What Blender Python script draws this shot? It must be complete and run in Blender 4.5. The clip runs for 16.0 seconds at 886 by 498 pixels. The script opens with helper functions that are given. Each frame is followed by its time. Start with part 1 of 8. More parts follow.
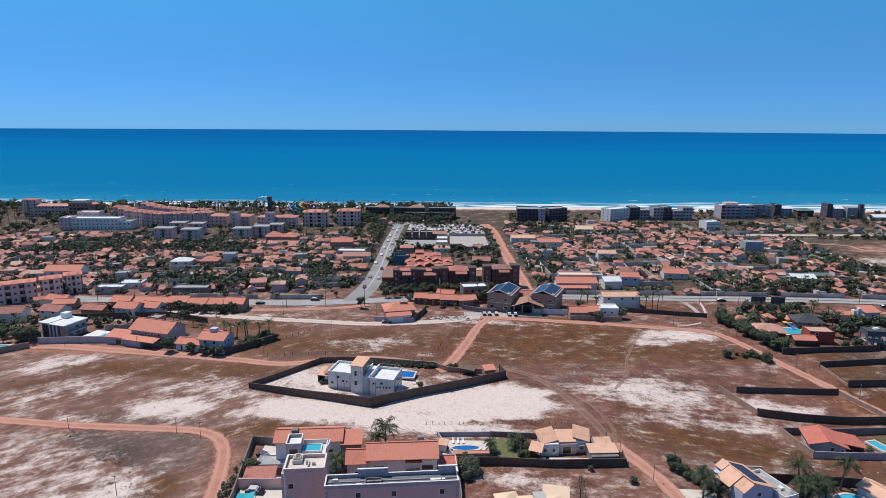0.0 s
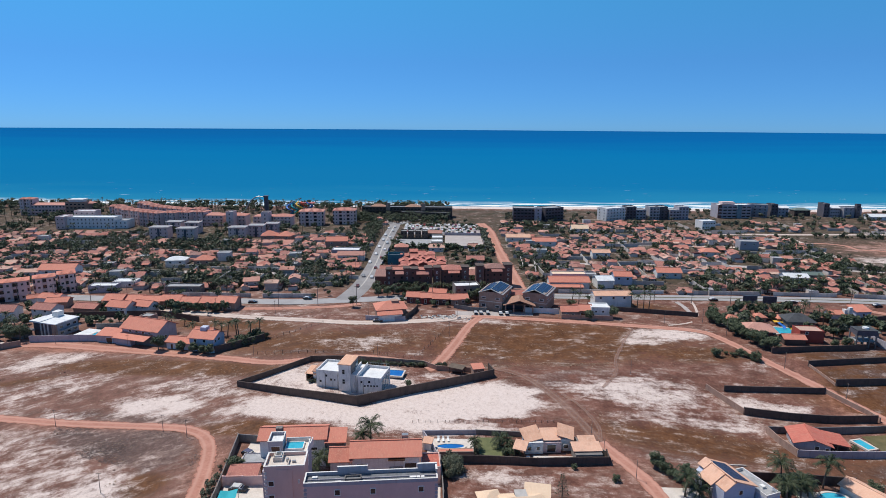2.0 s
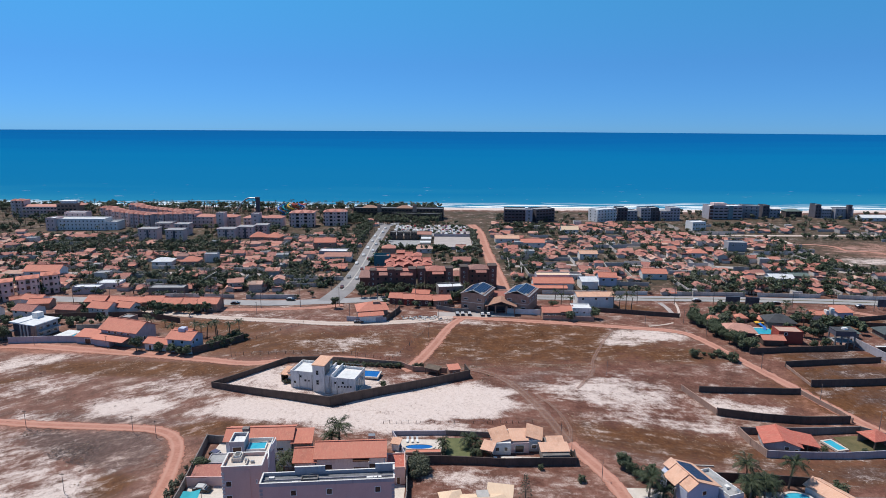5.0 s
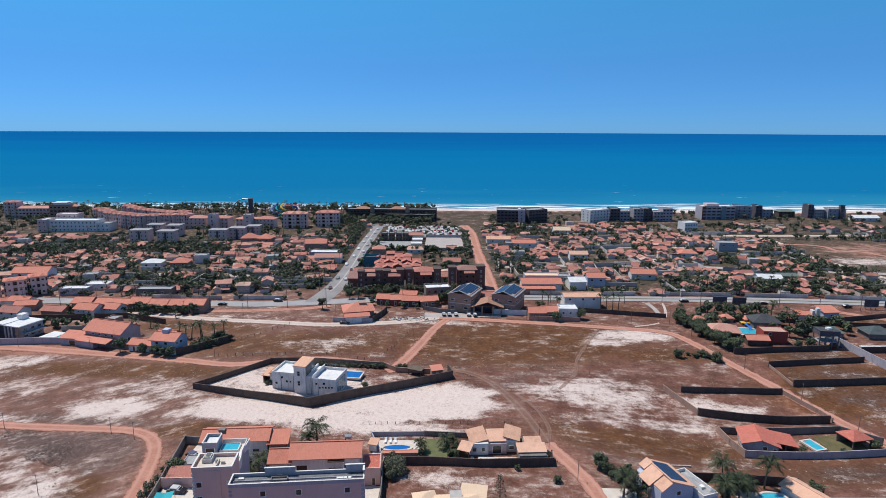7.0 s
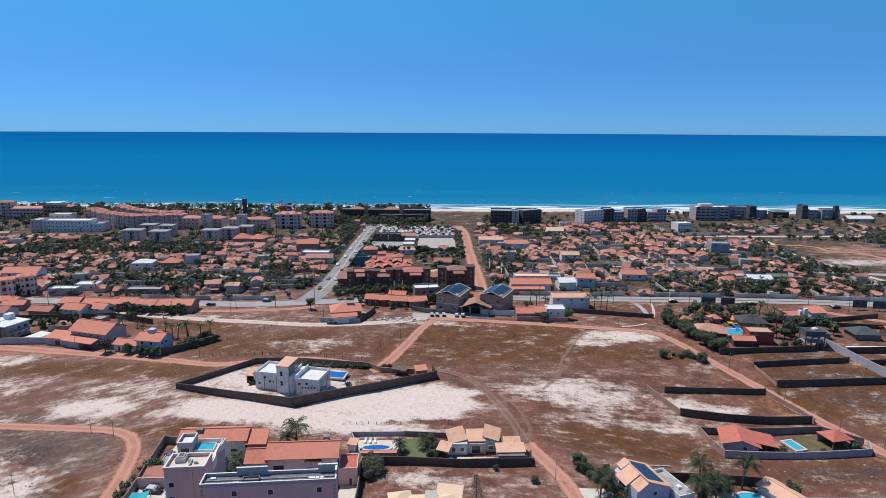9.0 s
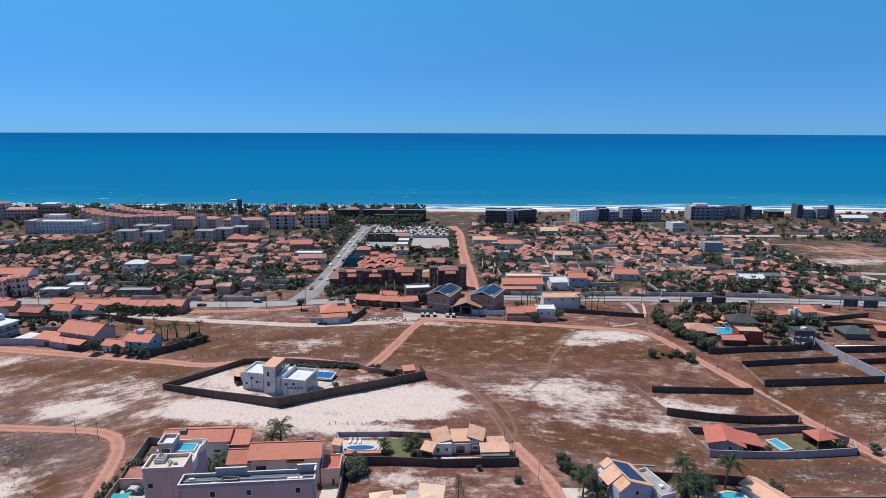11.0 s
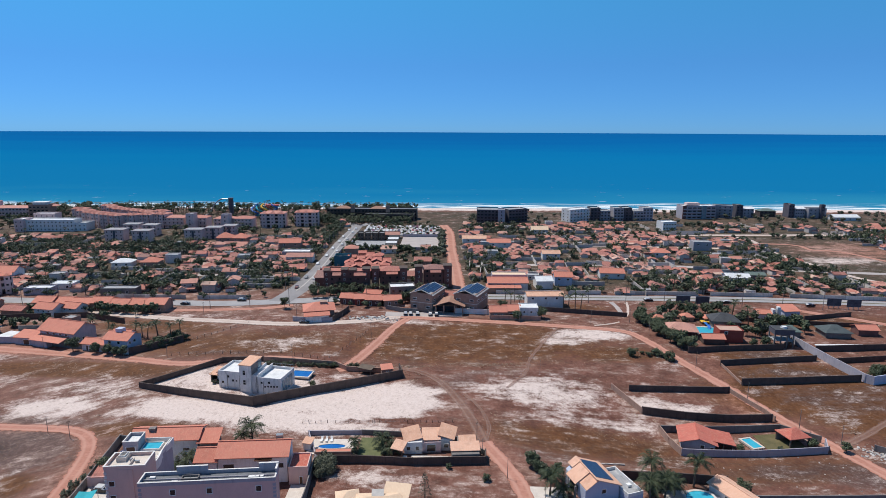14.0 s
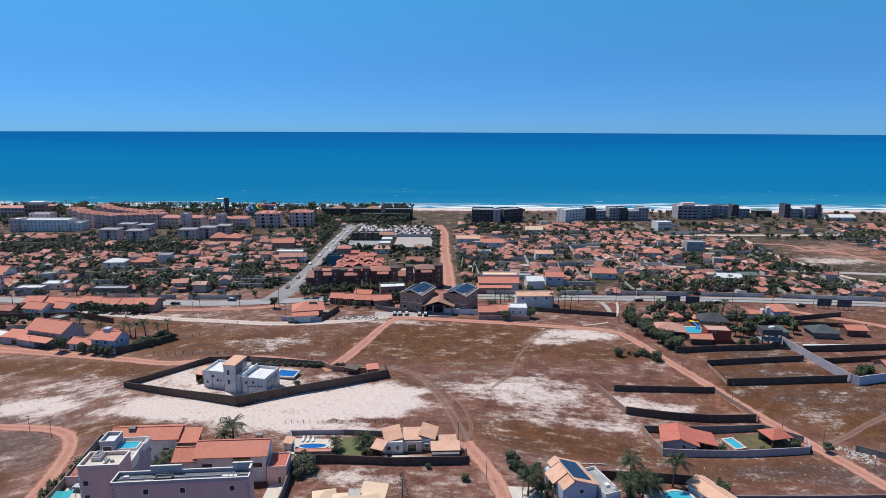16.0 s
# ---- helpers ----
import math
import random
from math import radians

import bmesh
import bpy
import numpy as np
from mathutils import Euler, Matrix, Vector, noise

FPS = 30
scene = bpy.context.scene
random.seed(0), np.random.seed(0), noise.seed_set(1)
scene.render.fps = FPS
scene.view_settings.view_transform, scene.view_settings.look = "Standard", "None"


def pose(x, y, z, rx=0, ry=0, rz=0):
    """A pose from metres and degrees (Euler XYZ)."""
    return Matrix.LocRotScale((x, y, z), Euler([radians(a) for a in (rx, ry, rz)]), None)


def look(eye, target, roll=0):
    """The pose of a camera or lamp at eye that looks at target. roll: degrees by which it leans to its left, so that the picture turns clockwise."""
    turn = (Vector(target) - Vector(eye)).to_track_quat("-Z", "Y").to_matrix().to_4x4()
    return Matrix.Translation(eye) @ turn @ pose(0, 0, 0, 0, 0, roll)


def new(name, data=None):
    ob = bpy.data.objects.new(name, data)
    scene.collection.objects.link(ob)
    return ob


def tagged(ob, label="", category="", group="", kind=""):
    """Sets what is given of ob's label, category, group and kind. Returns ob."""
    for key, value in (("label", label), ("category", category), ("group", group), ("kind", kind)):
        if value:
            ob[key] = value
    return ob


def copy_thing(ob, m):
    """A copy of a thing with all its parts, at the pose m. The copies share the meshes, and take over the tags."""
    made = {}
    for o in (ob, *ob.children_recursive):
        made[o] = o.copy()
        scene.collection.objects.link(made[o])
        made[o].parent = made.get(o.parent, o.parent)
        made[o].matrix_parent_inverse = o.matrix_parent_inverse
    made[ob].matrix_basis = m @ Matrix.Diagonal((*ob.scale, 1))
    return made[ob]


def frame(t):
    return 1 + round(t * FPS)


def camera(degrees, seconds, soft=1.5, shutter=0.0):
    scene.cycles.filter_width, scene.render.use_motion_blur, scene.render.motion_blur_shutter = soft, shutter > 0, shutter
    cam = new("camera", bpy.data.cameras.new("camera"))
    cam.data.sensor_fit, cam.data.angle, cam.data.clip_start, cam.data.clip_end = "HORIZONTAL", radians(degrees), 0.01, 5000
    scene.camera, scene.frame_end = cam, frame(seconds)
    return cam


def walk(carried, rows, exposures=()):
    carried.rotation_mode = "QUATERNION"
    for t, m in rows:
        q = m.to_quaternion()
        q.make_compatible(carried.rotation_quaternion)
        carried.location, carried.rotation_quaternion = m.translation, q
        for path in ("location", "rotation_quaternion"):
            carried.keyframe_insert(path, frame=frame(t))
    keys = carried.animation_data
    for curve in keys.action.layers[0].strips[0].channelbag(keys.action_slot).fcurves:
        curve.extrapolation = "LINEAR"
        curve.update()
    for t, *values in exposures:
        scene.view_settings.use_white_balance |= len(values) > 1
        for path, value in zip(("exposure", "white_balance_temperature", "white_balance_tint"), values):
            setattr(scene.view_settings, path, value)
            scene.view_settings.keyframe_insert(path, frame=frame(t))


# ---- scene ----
cam = camera(73.7, 16.0, soft=0.75)
PATH = [
    (0, (-1.370, -0.187, 81.069), (-1.398, 97.755, 60.887), 0.37),
    (0.5, (-0.434, -0.178, 81.061), (-0.476, 97.748, 60.802), 0.42),
    (1, (0.507, -0.278, 81.041), (0.429, 97.641, 60.746), 0.41),
    (1.5, (1.522, -0.424, 81.017), (1.448, 97.504, 60.767), 0.37),
    (2, (2.701, -0.605, 81.001), (2.535, 97.320, 60.734), 0.40),
    (2.5, (3.944, -0.729, 80.979), (3.721, 97.198, 60.723), 0.38),
    (3, (5.213, -0.750, 80.949), (4.956, 97.180, 60.709), 0.39),
    (3.5, (6.492, -0.748, 80.915), (6.277, 97.186, 60.696), 0.36),
    (4, (7.972, -0.759, 80.890), (7.728, 97.190, 60.746), 0.36),
    (6.5, (15.252, -0.728, 80.803), (15.116, 97.272, 60.907), 0.29),
    (7, (16.625, -0.787, 80.779), (16.520, 97.223, 60.928), 0.26),
    (7.5, (18.036, -0.850, 80.746), (17.906, 97.170, 60.947), 0.28),
    (8, (19.380, -0.842, 80.714), (19.260, 97.181, 60.930), 0.27),
    (8.5, (20.658, -0.806, 80.683), (20.558, 97.217, 60.899), 0.25),
    (9, (21.825, -0.791, 80.655), (21.770, 97.238, 60.898), 0.30),
    (11.5, (26.830, -0.721, 80.569), (26.882, 97.315, 60.850), 0.17),
    (12, (27.982, -0.704, 80.550), (28.025, 97.323, 60.781), 0.22),
    (12.5, (29.268, -0.698, 80.539), (29.328, 97.315, 60.702), 0.23),
    (13, (30.492, -0.696, 80.525), (30.617, 97.317, 60.689), 0.24),
    (13.5, (31.710, -0.686, 80.487), (31.872, 97.327, 60.654), 0.22),
    (14, (32.993, -0.678, 80.447), (33.145, 97.331, 60.592), 0.26),
    (14.5, (34.364, -0.659, 80.416), (34.404, 97.350, 60.560), 0.26),
    (15, (35.639, -0.656, 80.395), (35.720, 97.349, 60.522), 0.18),
    (15.5, (36.901, -0.665, 80.392), (36.928, 97.345, 60.541), 0.21),
    (16, (38.210, -0.673, 80.395), (38.178, 97.338, 60.547), 0.25),
]
walk(cam, [(t, look(eye, target, roll)) for t, eye, target, roll in PATH])

# ---- sky and sun ----
SUN_TO = Vector((-0.50, 0.36, 1.22)).normalized()      # towards the sun
world = bpy.data.worlds.new("sky")
scene.world = world
world.use_nodes = True
wn = world.node_tree
sky = wn.nodes.new("ShaderNodeTexSky")
sky.sky_type = "NISHITA"
sky.sun_disc = False
sky.sun_elevation = math.asin(SUN_TO.z)
sky.sun_rotation = math.atan2(SUN_TO.x, SUN_TO.y)
sky.altitude = 6000
sky.air_density = 1.0
sky.dust_density = 0.0
sky.ozone_density = 1.0
# the clear air by the sea: a deep, even blue down to the horizon
way = wn.nodes.new("ShaderNodeTexCoord")
height = wn.nodes.new("ShaderNodeSeparateXYZ")
wn.links.new(way.outputs["Generated"], height.inputs[0])
blue = wn.nodes.new("ShaderNodeValToRGB")
for p, c in ((0.1, (0.20, 0.47, 0.68)), (0.2, (0.255, 0.76, 0.90))):
    blue.color_ramp.elements.new(p).color = (*c, 1)
blue.color_ramp.elements[0].color = (0.13, 0.285, 0.52, 1)
blue.color_ramp.elements[-1].color = (0.80, 0.96, 1.0, 1)
wn.links.new(height.outputs[2], blue.inputs[0])
tint = wn.nodes.new("ShaderNodeMix")
tint.data_type, tint.blend_type = "RGBA", "MULTIPLY"
tint.inputs[0].default_value = 1.0
wn.links.new(sky.outputs[0], tint.inputs[6])
wn.links.new(blue.outputs[0], tint.inputs[7])
wn.links.new(tint.outputs[2], wn.nodes["Background"].inputs[0])
wn.nodes["Background"].inputs[1].default_value = 0.177
sun = new("sun", bpy.data.lights.new("sun", "SUN"))
sun.data.energy = 4.15
sun.data.angle = radians(0.6)
sun.data.color = (1.0, 0.95, 0.87)
sun.matrix_world = look(SUN_TO * 300, (0, 0, 0))
scene.view_settings.exposure = 0.03

# ---- materials ----


class Nodes:
    """A short way to write a material's nodes."""

    def __init__(self, name):
        self.m = bpy.data.materials.new(name)
        self.m.use_nodes = True
        self.t = self.m.node_tree
        self.b = self.t.nodes["Principled BSDF"]
        self.geo = self.t.nodes.new("ShaderNodeNewGeometry")
        self.co = self.t.nodes.new("ShaderNodeTexCoord")

    def link(self, a, b):
        self.t.links.new(a, b)

    def noise(self, scale, detail=3.0, stretch=None, rough=0.55, local=False):
        n = self.t.nodes.new("ShaderNodeTexNoise")
        n.inputs["Scale"].default_value = scale
        n.inputs["Detail"].default_value = detail
        n.inputs["Roughness"].default_value = rough
        src = self.co.outputs["Object"] if local else self.geo.outputs["Position"]
        if stretch:
            mp = self.t.nodes.new("ShaderNodeMapping")
            mp.inputs["Scale"].default_value = stretch[:3]
            if len(stretch) > 3:
                mp.inputs["Rotation"].default_value = (0, 0, radians(stretch[3]))
            self.link(src, mp.inputs[0])
            src = mp.outputs[0]
        self.link(src, n.inputs["Vector"])
        return n.outputs["Fac"]

    def streak(self, scale, detail, length, angle, rough=0.65):
        """Noise drawn out along a direction of the plan."""
        n = self.t.nodes.new("ShaderNodeTexNoise")
        n.inputs["Scale"].default_value = scale
        n.inputs["Detail"].default_value = detail
        n.inputs["Roughness"].default_value = rough
        mp = self.t.nodes.new("ShaderNodeMapping")
        mp.vector_type = "TEXTURE"
        mp.inputs["Rotation"].default_value = (0, 0, radians(angle))
        mp.inputs["Scale"].default_value = (length, 1, 1)
        self.link(self.geo.outputs["Position"], mp.inputs[0])
        self.link(mp.outputs[0], n.inputs["Vector"])
        return n.outputs["Fac"]

    def value(self, v):
        n = self.t.nodes.new("ShaderNodeValue")
        n.outputs[0].default_value = v
        return n.outputs[0]

    def math(self, op, a, b=0.0, clamp=False):
        n = self.t.nodes.new("ShaderNodeMath")
        n.operation = op
        n.use_clamp = clamp
        for k, v in enumerate((a, b)):
            if isinstance(v, (int, float)):
                n.inputs[k].default_value = v
            else:
                self.link(v, n.inputs[k])
        return n.outputs[0]

    def span(self, v, a, b, c=0.0, d=1.0):
        n = self.t.nodes.new("ShaderNodeMapRange")
        n.interpolation_type = "SMOOTHSTEP"
        self.link(v, n.inputs[0])
        for k, q in enumerate((a, b, c, d)):
            n.inputs[k + 1].default_value = q
        return n.outputs[0]

    def ramp(self, v, *stops):
        n = self.t.nodes.new("ShaderNodeValToRGB")
        e = n.color_ramp.elements
        while len(e) < len(stops):
            e.new(0.5)
        for k, (p, c) in enumerate(stops):
            e[k].position, e[k].color = p, (*c, 1)
        self.link(v, n.inputs[0])
        return n.outputs[0]

    def mix(self, f, a, b, how="MIX"):
        n = self.t.nodes.new("ShaderNodeMix")
        n.data_type, n.blend_type = "RGBA", how
        for k, v in ((0, f), (6, a), (7, b)):
            if isinstance(v, (int, float)):
                n.inputs[k].default_value = v
            elif isinstance(v, tuple):
                n.inputs[k].default_value = (*v, 1)
            else:
                self.link(v, n.inputs[k])
        return n.outputs[2]

    def attribute(self, name):
        n = self.t.nodes.new("ShaderNodeAttribute")
        n.attribute_name = name
        return n.outputs["Fac"]

    def random(self):
        return self.t.nodes.new("ShaderNodeObjectInfo").outputs["Random"]

    def island(self):
        return self.geo.outputs["Random Per Island"]

    def done(self, colour, rough=0.85, bump=None, strength=0.3, dist=0.05, metal=0.0, spec=0.3):
        if isinstance(colour, tuple):
            self.b.inputs["Base Color"].default_value = (*colour, 1)
        else:
            self.link(colour, self.b.inputs["Base Color"])
        self.b.inputs["Roughness"].default_value = rough
        self.b.inputs["Metallic"].default_value = metal
        self.b.inputs["Specular IOR Level"].default_value = spec
        if bump is not None:
            n = self.t.nodes.new("ShaderNodeBump")
            n.inputs["Strength"].default_value = strength
            n.inputs["Distance"].default_value = dist
            self.link(bump, n.inputs["Height"])
            self.link(n.outputs[0], self.b.inputs["Normal"])
        return self.m


def plain(name, dark, light, scale=0.5, fine=5.0, rough=0.85, vary=0.0, strength=0.25, metal=0.0, spec=0.3, stain=0.0):
    """A surface that varies at two scales, and from thing to thing by vary."""
    n = Nodes(name)
    a, b = n.noise(scale, 4), n.noise(fine, 3)
    f = n.math("ADD", n.math("MULTIPLY", a, 0.65), n.math("MULTIPLY", b, 0.35))
    c = n.ramp(f, (0.32, dark), (0.68, light))
    if stain:
        streak = n.span(n.noise(1.0, 4, (1.6, 1.6, 0.25)), 0.52, 0.72)
        c = n.mix(n.math("MULTIPLY", streak, stain), c, tuple(0.45 * v for v in dark))
    if vary:
        k = n.math("ADD", n.math("MULTIPLY", n.math("FRACT", n.math("ADD", n.random(), n.island())), vary), 1 - vary / 2)
        comb = n.t.nodes.new("ShaderNodeCombineColor")
        for q in range(3):
            n.link(k, comb.inputs[q])
        c = n.mix(1.0, c, comb.outputs[0], "MULTIPLY")
    return n.done(c, rough, b, strength, 0.04, metal, spec)


def tiles(name, stops, rough=0.85, age=0.4, sunlit=(0.66, 0.36, 0.25)):
    """Clay roof tiles: channels down the slope (local y), weathering, a tone for each roof."""
    n = Nodes(name)
    base = n.ramp(n.math("FRACT", n.math("ADD", n.random(), n.island())), *stops)
    blotch = n.noise(0.45, 4)
    streak = n.noise(1.0, 4, (3.5, 0.7, 0.7), local=True)
    c = n.mix(n.math("MULTIPLY", n.span(blotch, 0.42, 0.78), age), base, (0.22, 0.10, 0.075))
    c = n.mix(n.math("MULTIPLY", n.span(streak, 0.45, 0.75), 0.3), c, sunlit)
    c = n.mix(n.math("MULTIPLY", n.span(n.noise(2.6, 3, rough=0.7), 0.52, 0.66), 0.35), c, sunlit)
    wave = n.t.nodes.new("ShaderNodeTexWave")
    wave.bands_direction = "X"
    wave.inputs["Scale"].default_value = 1.1
    wave.inputs["Distortion"].default_value = 0.6
    n.link(n.co.outputs["Object"], wave.inputs["Vector"])
    c = n.mix(n.math("MULTIPLY", wave.outputs["Fac"], 0.035), c, (0.12, 0.06, 0.045))
    return n.done(c, rough, wave.outputs["Fac"], 0.08, 0.04)


TERRACOTTA = tiles("terracotta_tiles", [(0.0, (0.46, 0.17, 0.135)), (0.2, (0.38, 0.15, 0.125)), (0.4, (0.30, 0.13, 0.115)), (0.55, (0.53, 0.28, 0.225)), (0.72, (0.48, 0.17, 0.13)), (0.86, (0.24, 0.135, 0.125)), (0.95, (0.58, 0.40, 0.32)), (1.0, (0.50, 0.20, 0.16))])
ORANGE = tiles("orange_tiles", [(0.0, (0.54, 0.19, 0.135)), (1.0, (0.61, 0.23, 0.165))], age=0.25)
PEACH = tiles("peach_tiles", [(0.0, (0.66, 0.37, 0.25)), (1.0, (0.71, 0.42, 0.30))], age=0.3, sunlit=(0.80, 0.60, 0.46))
PINKTILE = tiles("pinkish_tiles", [(0.0, (0.50, 0.21, 0.17)), (0.5, (0.44, 0.18, 0.15)), (1.0, (0.56, 0.27, 0.225))], age=0.35)
CREAM = tiles("cream_tiles", [(0.0, (0.72, 0.52, 0.36)), (1.0, (0.76, 0.56, 0.40))], age=0.15, sunlit=(0.82, 0.68, 0.52))
WHITE = plain("white_plaster", (0.62, 0.60, 0.58), (0.80, 0.79, 0.78), 0.3, 3, vary=0.12, stain=0.25)
TOWN = plain("painted_plaster", (0.42, 0.36, 0.33), (0.72, 0.66, 0.62), 0.05, 2, vary=0.5, stain=0.3)
PINK = plain("pink_plaster", (0.62, 0.40, 0.375), (0.70, 0.47, 0.44), 0.4, 4, stain=0.1)
DUSTYPINK = plain("dusty_pink_plaster", (0.64, 0.43, 0.385), (0.72, 0.51, 0.455), 0.4, 4, stain=0.12)
COPING = plain("pale_coping", (0.60, 0.57, 0.54), (0.76, 0.74, 0.71), 0.6, 5, stain=0.3)
VILLAWALL = plain("weathered_white_plaster", (0.60, 0.585, 0.58), (0.80, 0.79, 0.79), 0.35, 3, stain=0.5)
# the blue of skylit shade is put into this plaster's base colour
BLUEWALL = plain("shade_blue_plaster", (0.42, 0.46, 0.58), (0.52, 0.55, 0.66), 0.4, 4, stain=0.15)
LILAC = plain("grey_lilac_plaster", (0.34, 0.32, 0.36), (0.44, 0.41, 0.45), 0.4, 4, stain=0.3)
GREYWALL = plain("grey_render", (0.15, 0.135, 0.13), (0.25, 0.225, 0.215), 0.4, 4, stain=0.4)
BROWNWALL = plain("brown_block", (0.075, 0.056, 0.05), (0.125, 0.092, 0.08), 0.6, 5, stain=0.35)
ROUGHWALL = plain("rough_brick_wall", (0.30, 0.19, 0.15), (0.42, 0.28, 0.22), 0.6, 5, stain=0.4)
BRICKRED = plain("dark_red_brick", (0.125, 0.062, 0.055), (0.20, 0.098, 0.086), 0.5, 4, vary=0.2, stain=0.2)
REDPAINT = plain("dark_red_plaster", (0.25, 0.05, 0.04), (0.33, 0.075, 0.055), 0.4, 4)
MAUVE = plain("mauve_facade", (0.60, 0.43, 0.41), (0.74, 0.56, 0.53), 0.3, 3, vary=0.15)
HOTELGREY = plain("grey_facade", (0.26, 0.25, 0.28), (0.38, 0.37, 0.40), 0.2, 3, vary=0.25)
DARKFACADE = plain("dark_facade", (0.07, 0.065, 0.08), (0.13, 0.12, 0.14), 0.2, 3, vary=0.2)
CONCRETE = plain("roof_concrete", (0.22, 0.225, 0.24), (0.42, 0.42, 0.43), 0.5, 3, stain=0.3)
LIGHTROOF = plain("pale_flat_roof", (0.56, 0.57, 0.58), (0.76, 0.77, 0.78), 0.4, 4, stain=0.2)
PAVING = plain("pale_paving", (0.50, 0.44, 0.39), (0.68, 0.61, 0.55), 0.5, 4)
ASPHALT = plain("sun_bleached_asphalt", (0.27, 0.26, 0.265), (0.38, 0.365, 0.37), 0.15, 3)
AVENUE = plain("worn_asphalt", (0.20, 0.19, 0.195), (0.31, 0.295, 0.295), 0.1, 2)
CONCRETE_ROAD = plain("pale_block_paving", (0.34, 0.30, 0.29), (0.46, 0.41, 0.39), 0.2, 4)
KERB = plain("kerb_concrete", (0.35, 0.33, 0.31), (0.5, 0.47, 0.45), 0.6, 6)
WOOD = plain("grey_timber", (0.10, 0.075, 0.06), (0.17, 0.13, 0.10), 0.8, 8)
POLE = plain("pole_concrete", (0.17, 0.14, 0.125), (0.27, 0.23, 0.205), 0.8, 8)
METAL = plain("dull_metal", (0.25, 0.26, 0.28), (0.36, 0.37, 0.39), 0.8, 6, rough=0.45, metal=0.6)
FRAME = plain("white_frame", (0.70, 0.69, 0.67), (0.8, 0.79, 0.78), 0.8, 6, rough=0.5)
DOOR = plain("dark_wood_door", (0.10, 0.05, 0.03), (0.17, 0.085, 0.05), 0.8, 8, rough=0.6)
GLASS = plain("dark_window_glass", (0.015, 0.018, 0.022), (0.03, 0.034, 0.04), 0.5, 2, rough=0.08, strength=0.02, spec=0.6)
GREENGLASS = plain("tinted_glass", (0.10, 0.20, 0.25), (0.16, 0.28, 0.33), 0.3, 2, rough=0.12, strength=0.02, spec=0.6)
SOLAR = plain("solar_cells", (0.018, 0.032, 0.075), (0.03, 0.055, 0.115), 0.8, 4, rough=0.22, strength=0.03, spec=0.5)
POOL = plain("pool_water", (0.03, 0.34, 0.48), (0.07, 0.46, 0.58), 0.6, 2, rough=0.12, strength=0.12, spec=0.5)
POOLBLUE = plain("deep_pool_water", (0.01, 0.10, 0.36), (0.02, 0.16, 0.45), 0.6, 2, rough=0.12, strength=0.12, spec=0.5)
TEALWALL = plain("teal_plaster", (0.03, 0.13, 0.17), (0.06, 0.19, 0.24), 0.4, 4, stain=0.3)
TEAL = plain("turquoise_canvas", (0.01, 0.30, 0.36), (0.03, 0.38, 0.44), 0.8, 4, rough=0.7)
BLACKROOF = plain("dark_slate_roof", (0.045, 0.048, 0.055), (0.085, 0.088, 0.095), 0.6, 5)
SLATEROOF = plain("blue_slate_roof", (0.055, 0.07, 0.075), (0.10, 0.12, 0.125), 0.6, 5)
GREENROOF = plain("grey_green_roof", (0.10, 0.14, 0.13), (0.16, 0.20, 0.18), 0.6, 5)
DULL_LAWN = plain("dry_lawn", (0.085, 0.08, 0.036), (0.16, 0.13, 0.065), 0.5, 6)
ROOFGREY = plain("weathered_roof_screed", (0.10, 0.105, 0.12), (0.22, 0.225, 0.24), 0.7, 4, stain=0.5)
REDROOF = tiles("salmon_red_tiles", [(0.0, (0.46, 0.15, 0.12)), (0.6, (0.52, 0.19, 0.15)), (1.0, (0.40, 0.125, 0.105))], age=0.25)
BROWNTILE = tiles("brown_tiles", [(0.0, (0.30, 0.17, 0.125)), (1.0, (0.36, 0.21, 0.155))], age=0.4)
REDTILE = tiles("red_tiles", [(0.0, (0.44, 0.115, 0.085)), (1.0, (0.50, 0.14, 0.105))], age=0.3)
LAWN = plain("mown_lawn", (0.085, 0.10, 0.042), (0.16, 0.165, 0.075), 0.5, 6)
YELLOW = plain("yellow_plastic", (0.70, 0.42, 0.05), (0.78, 0.5, 0.08), 0.8, 4, rough=0.4)
BLUEPLASTIC = plain("blue_plastic", (0.03, 0.15, 0.5), (0.05, 0.22, 0.6), 0.8, 4, rough=0.4)
REDPLASTIC = plain("red_plastic", (0.5, 0.09, 0.05), (0.6, 0.13, 0.07), 0.8, 4, rough=0.4)
TYRE = plain("black_rubber", (0.015, 0.015, 0.015), (0.03, 0.03, 0.03), 2, 9)
RUBBLE = plain("pale_rubble", (0.35, 0.32, 0.30), (0.62, 0.59, 0.56), 0.7, 4)
POSTER = plain("faded_hoarding", (0.05, 0.055, 0.07), (0.13, 0.13, 0.15), 0.4, 2)


def foliage(name, dark, mid, light):
    n = Nodes(name)
    f = n.math("ADD", n.math("MULTIPLY", n.island(), 0.7), n.math("MULTIPLY", n.random(), 0.3))
    return n.done(n.ramp(f, (0.0, dark), (0.55, mid), (1.0, light)), 0.6, spec=0.25)


